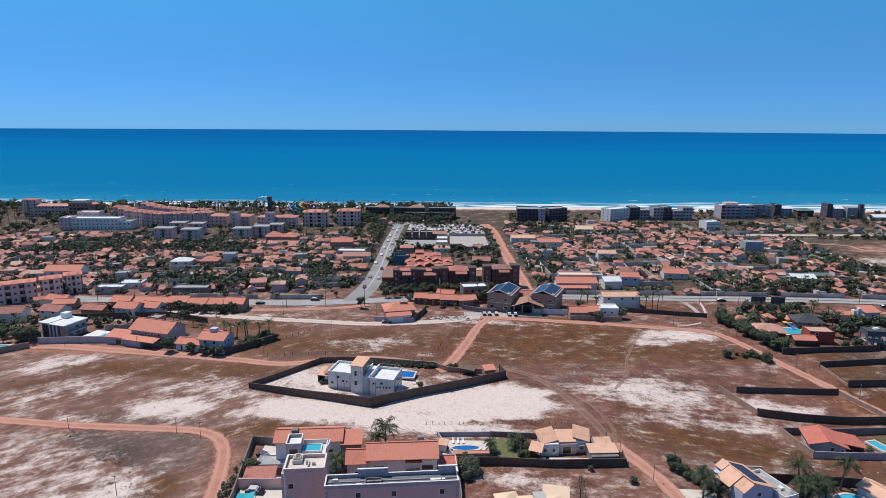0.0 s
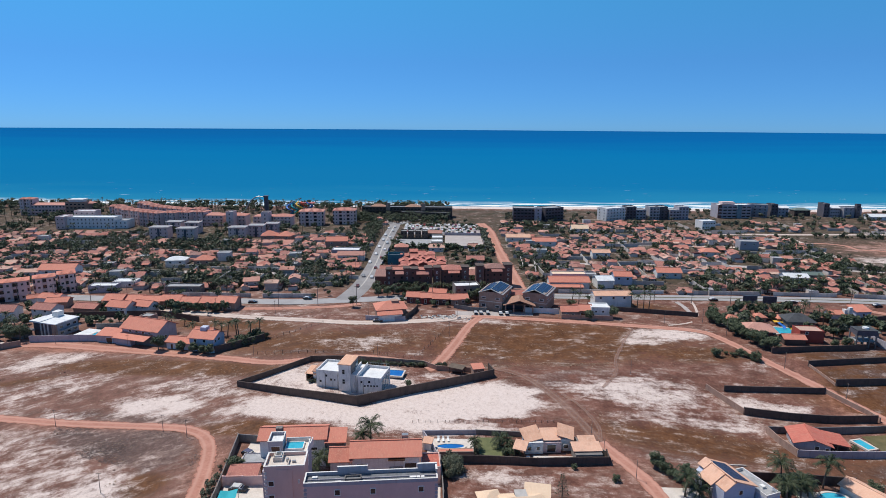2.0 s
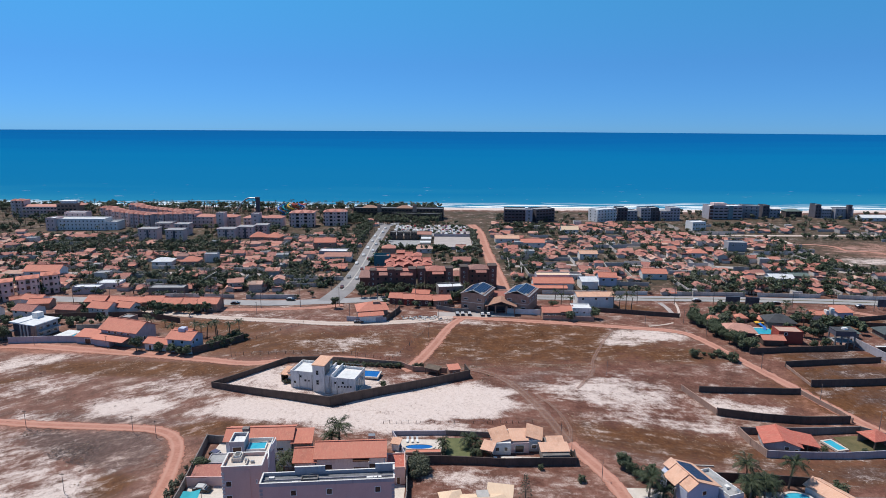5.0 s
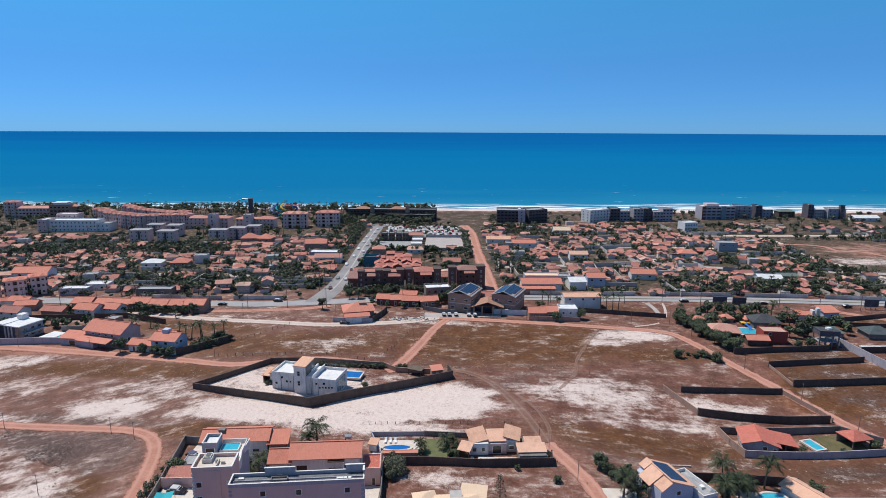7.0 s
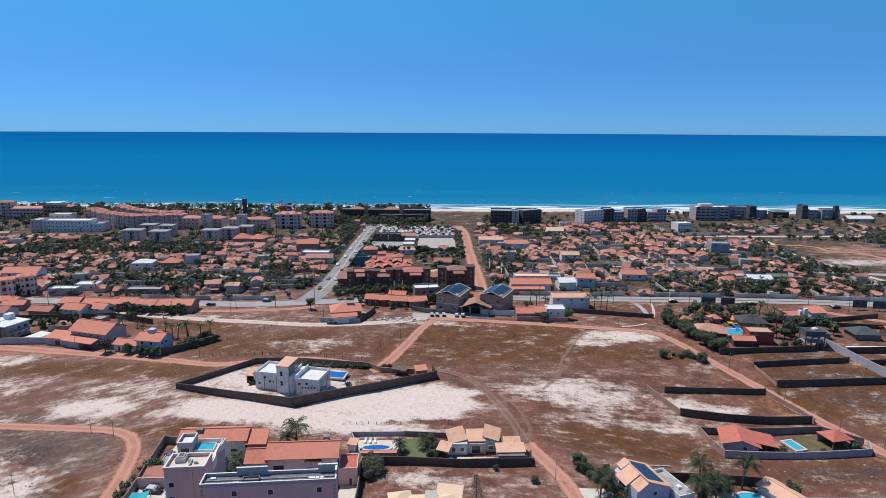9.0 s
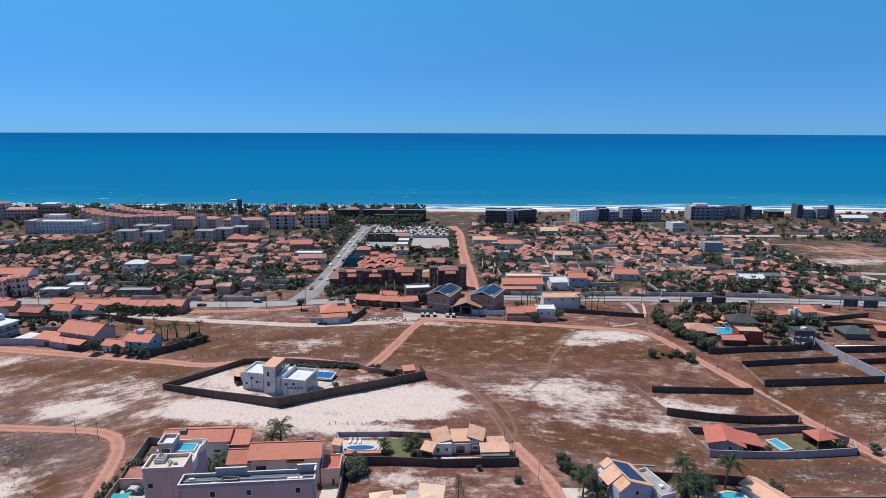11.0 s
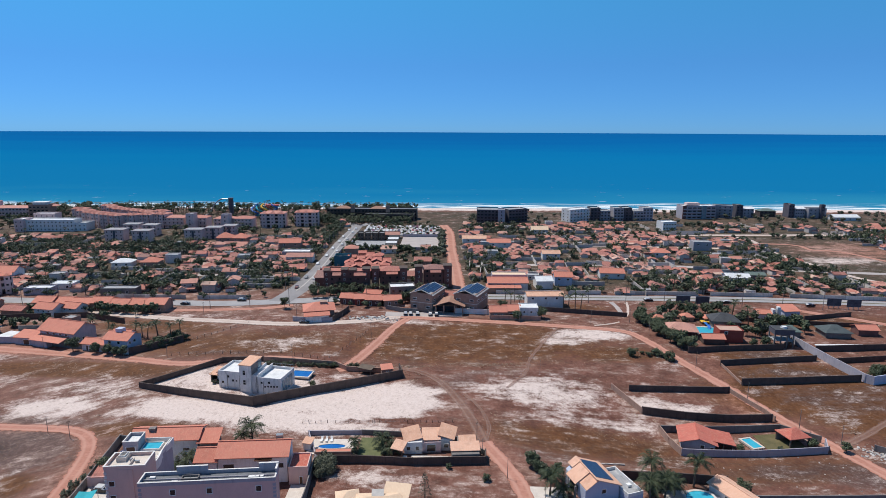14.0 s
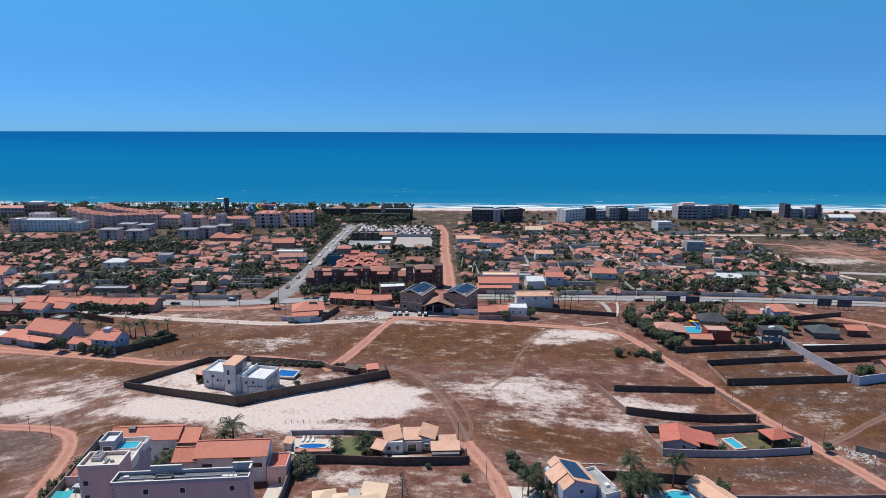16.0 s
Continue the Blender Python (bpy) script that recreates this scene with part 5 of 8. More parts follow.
part("tank_box", boxes((-1.2, 1.2, 0.2, 2.6, 3.0, 4.4)), GREYWALL, cr, "grey rendered water tank box")
part("tank_lid", boxes((-1.3, 1.3, 0.1, 2.7, 4.4, 4.5)), KERB, cr)

# ---- house with the solar roof ----


def solar_house():
    # walls take the shaded blue plaster, so their shade is partly colour
    o = thing("house", "house in a shaded pale blue with peach tiles and solar panels", "house", 67.4, 121.8, -74, -1.4)
    # local x runs along the ridge; the long slope lies on local +y
    bm = bmesh.new()
    extrude_x(bm, [(-4.0, -1), (4.4, -1), (4.4, 4.0), (-1.4, 6.0), (-3.6, 4.2), (-4.0, 3.9)], -4.6, 4.6)
    part("wall", bm, BLUEWALL, o)
    bm = bmesh.new()
    extrude_x(bm, [(-1.5, 6.14), (-1.5, 6.32), (-1.4, 6.36), (5.0, 3.98), (5.0, 3.8), (-1.4, 6.18)], -5.0, 5.0)
    part("roof", bm, PEACH, o)
    for x0, x1, yl, dz in ((-5.0, -2.7, -3.4, 0.22), (-2.7, 1.7, -5.0, 0.0), (1.7, 5.0, -4.0, -0.34)):
        bm = bmesh.new()
        zl = 6.36 + dz - 0.66 * (-1.4 - yl)
        extrude_x(bm, [(yl, zl - 0.16), (yl, zl), (-1.4, 6.36 + dz), (-1.0, 6.2 + dz), (-1.4, 6.18 + dz)], x0, x1)
        part("roof_step", bm, PEACH, o, "stepped peach tile slope")
        part("step_gable", boxes((x0 + 0.1, x0 + 0.3, yl + 0.6, -1.5, 3.0, zl + 0.1)), BLUEWALL, o)
    part("ridge", boxes((-5.0, 5.0, -1.56, -1.24, 6.28, 6.48)), PEACH, o)
    # dark sheet on the left wall imitates the shade below the overhang
    part("side_door", boxes((-2.2, 1.2, -4.08, -3.99, 0.2, 3.0)), GLASS, o, "dark sheet for the shade under the eave")
    part("pier", boxes((-2.4, -2.0, -4.9, -4.5, -1, 3.6)), WHITE, o)
    a = math.degrees(math.atan2(2.38, 6.4))
    for i in range(7):
        for j in range(3):
            bm = bmesh.new()
            box(bm, 0.02, 1.06, 0.02, 1.60, 0, 0.06)
            bmesh.ops.transform(bm, matrix=pose(-4.0 + 1.09 * i, -1.05 + 1.53 * j, 6.36 - 0.13 - 0.57 * j + 0.04, -a), verts=bm.verts)
            part("solar_panel", bm, SOLAR, o, "dark blue solar panel")
    for sd, u, zz in (("f", -3, 1), ("f", 0.5, 1), ("r", 0.6, 2.4)):
        opening(o, "window", sd, u, zz, 1.2, 1.2, 9.2, 8.0)
    part("pier", boxes((2.0, 2.4, -5.4, -5.0, -1, 3.8)), GREYWALL, o)
    b = thing("terrace_block", "white flat-roofed terrace block with low parapet", "building", 75.6, 122.0, -70, -1.6)
    part("wall", boxes((-5.5, 5.0, -3.2, 0.8, -1, 2.6)), BLUEWALL, b)
    bm = bmesh.new()
    parapet(bm, -5.5, 5.0, -3.2, 0.8, 2.6, 0.8, 0.2)
    part("parapet", bm, WHITE, b)
    part("roof", boxes((-5.3, 4.8, -3.0, 0.6, 2.6, 2.66)), CONCRETE, b)
    part("roof_unit", boxes((1.0, 2.0, -1, 0, 2.66, 3.2)), FRAME, b)


solar_house()
house("pool house with a long peach tile roof", 100.0, 120.0, -66, 10.0, 5.2, 2.6, "gable", 1.0, 0.5, WHITE, PEACH, [("window", "f", 0, 0.8, 1.4, 1.2)], z=-2.6)
swimming_pool("round turquoise pool among palms", 91.8, 119.6, 10, 6.4, 5.0, POOL, 0.6, -1.42, True)
slab("pavement", "pale pool paving among palms", "pavement", 84, 97, 112.5, 123, PAVING, 0.12)
slab("pavement", "pale paved drive beside the solar house", "pavement", 53.5, 61.5, 112, 122.6, PAVING, 0.10)
wall_run("dark garden wall behind the palms", [(76.5, 127.6), (90, 127.4), (101, 126.2)], 2.3, 0.25, BROWNWALL)
wall_run("low grey wall with piers along the plot", [(104, 118.6), (122, 118.4), (141, 118.2)], 1.6, 0.25, GREYWALL, step=3.2)
tk = thing("timber_stack", "weathered timber beams lying in the field", "timber", 75.6, 134.6, -6)
for k in range(3):
    part("beam", boxes((-3.2 + 2.0 * k, -0.4 + 2.0 * k, -0.2 + 0.12 * k, 0.1 + 0.12 * k, -0.05, 0.28)), RUBBLE, tk)

# ---- red-roofed house with the narrow pool ----
rh = house("house with a broad red tile roof and shaded veranda", 102.8, 147.6, 74, 8.2, 8.4, 2.8, "gable", 1.3, 0.7, LILAC, REDTILE,
           [("window", "l", -1.0, 1.2, 1.2, 1.2), ("window", "b", 0, 1.0, 1.2, 1.2), ("window", "f", 2.0, 1.2, 1.2, 1.2), ("door", "l", -3.4, 0, 1.0, 2.1)])
vr = thing("veranda", "open veranda with a low red tile roof", "veranda", 109.2, 147.0, -12)
part("roof", shed(6.6, 5.4, 2.2, 2.9, 0.4), REDTILE, vr).matrix_local = pose(0, 0, 0, 0, 0, 90)
for px in (-2.4, 0.0, 2.4):
    part("post", boxes((px - 0.13, px + 0.13, -3.2, -2.94, -0.8, 2.3)), WOOD, vr)
part("back_wall", boxes((-2.6, 2.6, 2.6, 2.9, -0.8, 2.2)), LILAC, vr)

# blue-grey front, reddish side: shade and sun are put into the wall colours
wall_run("front wall of the pool plot in a shaded blue-grey", [(96.4, 141.4), (116, 140.4), (134.2, 140.6), (136.2, 144.6)], 2.0, 0.25, LILAC, step=6)
wall_run("side wall of the plot in a sunlit reddish tone", [(96.4, 141.4), (95.4, 148), (95.2, 154.4)], 2.1, 0.25, ROUGHWALL)
wall_run("grey back wall of the pool plot", [(95.2, 154.4), (117, 154), (129, 153.6), (135.8, 146)], 2.1, 0.25, GREYWALL)
swimming_pool("narrow turquoise lap pool", 117.8, 147.0, 14, 2.7, 4.8, POOL, 0.5, float(land(117.6, 146.8)) + 0.4)
slab("lawn", "green lawn beside the lap pool", "lawn", 120.6, 131, 142.4, 152.0, DULL_LAWN, 0.12)
ph = thing("pavilion", "open pavilion with a red tile roof", "pavilion", 129.0, 147.4, 12)
part("roof", hip(5.8, 4.8, 2.7, 1.2, 0.5), REDTILE, ph)
for px in (-2.9, 2.9):
    for py in (-2.5, 2.5):
        part("post", boxes((px - 0.15, px + 0.15, py - 0.15, py + 0.15, -0.6, 2.7)), WOOD, ph)
part("back_wall", boxes((-3.0, 3.0, 2.3, 2.5, -0.6, 2.7)), GREYWALL, ph)
bush(113.4, 144.6, 0.6), bush(123.5, 143.4, 0.45), bush(132.6, 144.2, 0.8), tree(133.4, 145.0, 4, 2.0, True, s=0.55), tree(139.0, 140.4, 4, 2.2, True, s=0.7)

# ---- empty walled plots ----
wall_run("dark low wall of an empty plot", [(93.8, 177.8), (108, 177.4), (125.2, 176.2)], 2.0, 0.25, BROWNWALL)
wall_run("dark block wall of an empty plot", [(93.6, 164.4), (105, 161.8), (118, 159.6), (129.6, 158.8)], 2.4, 0.25, BROWNWALL)
wall_run("low weathered wall at the plot's edge", [(88.2, 178.8), (93.6, 164.4)], 1.9, 0.25, ROUGHWALL, False)
wall_run("rough wall beside the red road", [(125.4, 176.2), (130, 163), (130.6, 159)], 1.6, 0.25, ROUGHWALL, False)
wall_run("dark block wall of an empty plot", [(131.2, 195.0), (148, 196.6), (166.7, 198.4)], 2.1, 0.25, BROWNWALL)
wall_run("dark block wall of an empty plot", [(131.6, 180.6), (150, 180.4), (170.6, 181.0)], 2.4, 0.25, BROWNWALL)
wall_run("rough side wall of an empty plot", [(131.2, 195), (131.6, 180.6)], 1.0, 0.2, ROUGHWALL, False)
wall_run("long pale grey plot wall", [(168.6, 217.4), (169.6, 198), (171.6, 180.4), (173.0, 178.4)], 3.0, 0.3, LILAC)
wall_run("pale blue-grey plot wall", [(173.0, 178.4), (186, 181.6), (205, 186)], 3.0, 0.3, BLUEWALL)
wall_run("dark wall below the resort", [(124.4, 206.4), (144.3, 208), (161.0, 209.4), (168.4, 216.6)], 2.2, 0.25, BROWNWALL)
wall_run("dark wall round a grassy plot", [(172.0, 207), (192, 208.5), (214, 210)], 2.4, 0.25, BROWNWALL)
wall_run("dark wall round a grassy plot", [(172.0, 196), (196, 199), (214, 201)], 2.0, 0.25, BROWNWALL)
slab("pavement", "pale concrete bays inside the plot", "pavement", 176, 204, 209.8, 210.8, LIGHTROOF, 0.3)
slab("pavement", "pale concrete bays inside the plot", "pavement", 176, 206, 213.0, 214.2, LIGHTROOF, 0.3)
house("low house with a red tile roof and pool", 192.5, 189.6, 6, 10, 6, 2.8, "gable", 1.4, 0.5, ROUGHWALL, ORANGE, [("window", "f", 0, 1, 1.2, 1.1)])
wall_run("rough low wall along the red road", [(146.5, 140.5), (156, 131), (166, 122)], 1.8, 0.25, GREYWALL)

# ---- the white villa in its walled yard ----
wall_run("dark wall rising towards the villa yard's corner", [(-62.2, 173.6), (-52, 170.3), (-43, 167.4), (-33, 164.6), (-23, 161.7)], (1.9, 3.0), 0.3, BROWNWALL)
wall_run("tall dark wall round the villa yard", [(-22.8, 161.6), (-2, 173.2), (19.7, 185.6), (18.4, 191.2)], (3.1, 2.7), 0.32, BROWNWALL)
wall_run("dark back wall of the villa yard", [(-62.2, 173.8), (-52, 185), (-43.8, 195.0), (-30, 196.6)], 1.9, 0.3, BROWNWALL)
wall_run("low back wall of the villa yard", [(-30, 196.6), (-4.2, 194.6), (0.5, 190.5), (12, 189.5)], 1.8, 0.3, ROUGHWALL)


def villa():
    o = thing("villa", "white cubic villa with a tall stair tower", "house", -23.4, 170.2, -12, 0)
    part("left_block", boxes((-14.6, -5.9, 1.2, 10.0, -1, 4.9)), VILLAWALL, o)
    bm = bmesh.new()
    parapet(bm, -14.65, -5.85, 1.15, 10.05, 4.9, 0.8, 0.25)
    part("parapet", bm, VILLAWALL, o)
    part("roof", boxes((-14.4, -6.1, 1.4, 9.8, 4.9, 4.98)), LIGHTROOF, o, "bright flat roof")
    part("tower", boxes((-6.5, -2.7, -0.1, 6.8, -1, 8.6)), VILLAWALL, o, "tall white stair tower")
    bm = shed(3.9, 7.0, 8.9, 9.2, 0.22, 0.2)
    part("tower_roof", bm, PEACH, o, "dusty peach tile tower roof").matrix_local = pose(-4.6, 3.35, -0.25)
    # grey sheet on the tower's right face: its shade, put in as colour
    part("tower_side", boxes((-2.69, -2.6, 0.5, 6.7, 5.4, 8.5)), GREYWALL, o, "added dark sheet for the tower's shaded side")
    part("tower_window", boxes((-2.6, -2.55, 4.4, 6.2, 5.6, 8.0)), GREENGLASS, o, "tall tinted side window")
    for k, (x, y, h) in enumerate(((-11.6, 1.2, 4.6), (-7.4, 1.2, 4.6), (-1.2, 0.6, 5.0), (1.4, 0.0, 4.2))):
        part("downpipe", boxes((x, x + 0.12, y - 0.1, y, -0.5, h)), GREYWALL, o)
    part("annexe", boxes((-17.2, -14.6, 4.5, 9.6, -1, 3.3)), VILLAWALL, o)
    part("annexe_roof", shed(2.8, 5.2, 3.35, 3.7, 0.2), BROWNTILE, o).matrix_local = pose(-15.9, 7.0, 0)
    part("link", boxes((-2.7, -0.4, 0.6, 9.0, -1, 5.4)), VILLAWALL, o)
    part("right_block", boxes((-0.4, 7.2, 0.0, 9.4, -1, 4.5)), VILLAWALL, o)
    bm = bmesh.new()
    parapet(bm, -0.45, 7.25, -0.05, 9.45, 4.5, 0.8, 0.25)
    part("parapet", bm, VILLAWALL, o)
    part("roof", boxes((0.3, 7.0, 0.2, 7.0, 4.5, 4.58)), LIGHTROOF, o, "bright flat roof")
    part("roof_wall", boxes((-0.4, -0.1, 0.2, 9.2, 5.3, 6.1), (-2.6, -2.3, 4, 9.2, 5.4, 6.2)), VILLAWALL, o)
    bm = bmesh.new()
    for k in range(9):
        box(bm, -0.2 + 0.9 * k, -0.14 + 0.9 * k, 9.2, 9.26, 5.3, 6.2)
    box(bm, -0.2, 7.1, 9.19, 9.27, 6.2, 6.26)
    part("railing", bm, METAL, o)
    part("glazing", boxes((7.2, 7.28, 1.2, 7.8, 0.3, 4.2)), GREENGLASS, o, "tall tinted side glazing")
    for yy in (2.4, 4.2, 6.0):
        part("mullion", boxes((7.28, 7.34, yy, yy + 0.15, 0.3, 4.2)), FRAME, o)
    for u, zz in ((-4.9, 5.6), (-4.9, 2.4)):
        for dz in (0, 0.75):
            w = opening(o, "window", "f", 0, 0, 0.75, 0.65, 1, 1, GLASS)
            w.matrix_local = pose(u, -0.1, zz + dz)
    for x, y, zz, s in ((-11.2, 1.2, 3.6, 0.6), (-9.6, 1.2, 2.4, 0.6), (-8.4, 1.2, 2.5, 0.4), (-13.2, 1.2, 1.6, 0.6), (3.4, 0, 3.4, 0.6), (2.0, 0, 2.0, 0.45), (3.0, 0, 2.2, 0.45), (4.0, 0, 2.2, 0.45), (5.0, 0, 2.3, 0.45), (6.0, 0, 2.4, 0.45), (0.9, 0, 3.2, 0.5)):
        w = opening(o, "window", "f", 0, 0, s + 0.06, s + 0.06, 1, 1, GLASS)
        w.matrix_local = pose(x, y, zz)
    part("pipe", boxes((-0.5, -0.4, -0.08, 0.0, 0, 5.2)), METAL, o)
    p = thing("pergola", "garden shelter with an orange tile roof beside the villa", "shelter", -39.4, 180.4, -12)
    part("roof", shed(3.6, 5.0, 2.7, 3.3, 0.3), PEACH, p)
    for px in (-1.7, 1.7):
        for py in (-2.1, 2.1):
            part("post", boxes((px - 0.15, px + 0.15, py - 0.15, py + 0.15, -0.6, 3.0)), WOOD, p)
    part("shelter_wall", boxes((-1.8, 1.8, 2.0, 2.2, -0.6, 3.0)), GREYWALL, p)
    part("lattice", boxes((-1.9, -1.8, -2.1, 2.1, -0.6, 2.4)), WOOD, p, "dark slatted side screen")


villa()
swimming_pool("deep blue pool behind the white villa", -13.8, 184.6, -8, 6.2, 4.6, POOLBLUE, 0.5, 0.1)
gh = house("small gatehouse with an orange tile roof", 14.4, 187.6, 14, 3.6, 3.0, 2.6, "shed", 0.6, 0.3, ROUGHWALL, ORANGE, [("door", "f", 0, 0, 0.9, 2.0)])
pg = thing("pergola", "timber shelter by the gate", "shelter", 7.4, 188.6, -26)
part("roof", shed(5.0, 2.6, 2.2, 2.5, 0.2, 0.14), WOOD, pg)
for px in (-2.3, 2.3):
    for py in (-1.1, 1.1):
        part("post", boxes((px - 0.1, px + 0.1, py - 0.1, py + 0.1, -0.6, 2.3)), WOOD, pg)
for k in range(34):
    bush(-28 + k * 0.95 + random.uniform(-0.4, 0.4), 193.6 + random.uniform(-0.6, 0.6), random.uniform(0.35, 0.65), k % 4 != 0)
for k in range(4):
    bush(-40 + 1.4 * k, 177.0 + 0.4 * k, 0.5, True)
bush(-8.4, 176.6, 0.7), bush(-26.6, 165.0, 0.5, True)

# ---- houses along the lane on the left ----


def modern_house():
    o = thing("house", "modern grey house with dark glazed front and white flat roof", "house", -150.6, 222.0, -17)
    part("wall", boxes((-5.8, 5.8, -4.4, 4.8, -1, 5.4)), HOTELGREY, o)
    part("roof", boxes((-6.6, 6.4, -5.6, 5.2, 5.4, 5.75)), LIGHTROOF, o, "broad white flat roof")
    part("roof_step", boxes((-6.6, -1.5, -5.6, 1.0, 5.75, 6.0)), LIGHTROOF, o, "raised white roof slab")
    part("dark_front", boxes((-5.6, 3.8, -4.9, -4.42, 0, 5.2)), DARKFACADE, o, "dark panelled front")
    part("tank_box", boxes((-3.2, -0.4, 1.4, 4.2, 5.75, 7.9)), WHITE, o)
    part("brick_panel", boxes((3.9, 5.9, -5.2, -4.42, 0, 5.0)), ROUGHWALL, o)
    part("canopy", boxes((-7.6, -3.4, -6.6, -4.9, 2.4, 2.65)), DARKFACADE, o)
    for u in (-1.6, 0.2, 2.0):
        part("column", boxes((u - 0.18, u + 0.18, -5.3, -4.92, -0.5, 5.4)), COPING, o)
    for u in (-2.6, 0.4, 3.2):
        opening(o, "window", "r", u, 3.2, 1.6, 1.1, 11.6, 9.2, HOTELGREY)
        opening(o, "window", "r", u, 0.9, 1.6, 1.1, 11.6, 9.2, HOTELGREY)
    part("side_ledge", boxes((5.8, 7.4, -3.8, 4.8, 2.6, 2.85)), CONCRETE, o, "grey ledge along the side")
    g = thing("garage", "low grey garage beside the modern house", "garage", -162.0, 216.8, -12)
    part("wall", boxes((-4, 4, -2, 2.2, -0.6, 2.4)), GREYWALL, g)
    part("roof", boxes((-4.2, 4.2, -2.3, 2.4, 2.4, 2.6)), BLACKROOF, g)
    slab("pavement", "white terrace paving by the pool", "pavement", -141.5, -124, 215.5, 224, LIGHTROOF, 0.3, turn=-14)


modern_house()
swimming_pool("blue pool behind the modern house", -131.6, 218.4, -12, 5.4, 3.2, POOL, 0.8, 0.5)
wall_run("pale lilac street wall", [(-153.5, 210.6), (-136.5, 212.4), (-124.6, 212.4)], 2.6, 0.25, LILAC)
wall_run("grey street wall with brown gates", [(-124.6, 212.4), (-112, 209.6), (-99.6, 206.6)], 2.5, 0.25, GREYWALL)
wall_run("white street wall beside clipped trees", [(-97.6, 206.4), (-88, 203.8), (-80.4, 201.8)], 2.3, 0.25, WHITE)
wall_run("dark hedge-lined garden wall", [(-80.0, 201.6), (-73, 208.0), (-66.3, 215.2)], 2.6, 0.3, BROWNWALL)
wall_run("grey yard wall between houses", [(-137.0, 226), (-112, 227.6), (-104, 222)], 2.4, 0.25, GREYWALL)
wall_run("grey back wall behind the gardens", [(-160, 240), (-120, 244), (-100, 236)], 2.4, 0.25, BROWNWALL)
wall_run("brown wall round a garden pool", [(-170, 198.2), (-161.4, 201.2), (-154.4, 206.6)], 2.3, 0.25, ROUGHWALL)
swimming_pool("small blue garden pool", -165.6, 207.4, 8, 5.0, 2.4, POOL, 0.8)
for px, py in ((-168, 212), (-163, 213.5), (-160, 210), (-171, 217), (-158, 214)):
    tree(px, py, 6, 3.0, True)
palm(-162, 216, 7), palm(-170, 222, 8), palm(-157.5, 211, 6), palm(-166, 219, 7)
g1 = house("grey house with a large orange gable roof", -110.4, 215.6, -17, 16.6, 9.6, 5.6, "gable", 2.6, 0.8, LILAC, ORANGE,
           [("window", "f", -4.5, 3.8, 1.4, 1.0), ("window", "f", -1.5, 3.8, 1.4, 1.0), ("window", "f", 1.5, 3.8, 1.4, 1.0), ("window", "f", 4.5, 3.8, 1.4, 1.0), ("window", "r", -1, 1.4, 1.2, 1.6)])
part("lean_to_roof", shed(14.0, 4.0, 2.7, 3.6, 0.4), ORANGE, g1).matrix_local = pose(-1.5, -7.0, 0)
part("lean_to_wall", boxes((-8.0, -1.0, -8.6, -5.1, -1, 2.6)), LILAC, g1)
house("square brown water tank house", -117.0, 228.4, -14, 5.0, 4.4, 5.2, "flat", 0.5, 0.2, ROUGHWALL, CONCRETE, [])
house("low garage wing with an orange tile roof", -124.2, 213.4, -8, 8.0, 5.0, 2.8, "shed", 1.2, 0.4, LILAC, ORANGE, [("door", "f", 1, 0, 2.6, 2.2)])
g2 = house("white two-storey house with an orange tile roof", -84.8, 206.8, -10, 9.4, 7.6, 5.2, "gable", 1.6, 0.7, BLUEWALL, ORANGE,
           [("window", "f", -2.4, 3.4, 1.3, 1.2), ("window", "f", 1.2, 3.4, 1.3, 1.2), ("window", "r", 0, 3.2, 1.4, 1.2), ("window", "r", -2.4, 3.2, 1.0, 1.2)])
part("tank_box", boxes((-2.2, 0.2, -0.6, 1.8, 6.3, 8.0)), BLUEWALL, g2, "white rooftop water tank")
house("street front garage with a wide orange roof", -94.2, 207.4, -10, 9.6, 5.6, 2.8, "gable", 1.2, 0.5, WHITE, ORANGE, [("door", "f", 1.0, 0, 2.8, 2.2), ("door", "f", -2.6, 0, 1.0, 2.1)])
house("rear wing with an orange tile roof", -88.6, 214.6, -10, 7.0, 5.0, 3.6, "gable", 1.4, 0.5, WHITE, ORANGE, [])
for k, (px, py) in enumerate(((-101.6, 203.6), (-92.6, 202.4), (-87.6, 201.0), (-84.0, 200.2), (-81.4, 199.6))):
    tree(px, py, 4 if k else 5, 2.2 if k else 2.6, True)
for px, py in ((-75.6, 206.6), (-72.4, 210), (-70, 212.2), (-68, 214.6), (-74, 212), (-77, 210), (-72, 216), (-70, 218), (-66.6, 217.4)):
    bush(px, py, random.uniform(0.9, 1.3))
for px, py, h in ((-81.2, 217.6, 6), (-76.4, 216.4, 7), (-72.4, 218, 6), (-69.0, 219, 7), (-104.6, 223, 6), (-87.6, 221, 5), (-95, 219, 5), (-79, 221, 6), (-84, 219, 5)):
    palm(px, py, h)
house("white house with a terracotta roof", -137.6, 246.6, -12, 9.6, 7, 4.2, "gable", 1.7, 0.6, WHITE, ORANGE, [("window", "f", -2.6, 2.6, 1.0, 0.9), ("window", "f", 0, 2.6, 1.0, 0.9), ("window", "f", 2.6, 2.6, 1.0, 0.9)])
house("white house with stepped terracotta roofs", -128.6, 249.0, -14, 8, 6.4, 3.8, "gable", 1.5, 0.6, WHITE, ORANGE, [("window", "f", -2, 2.6, 1.0, 1.0), ("window", "f", 1, 2.6, 1.0, 1.0), ("window", "r", 0, 2.4, 1.0, 1.0)])
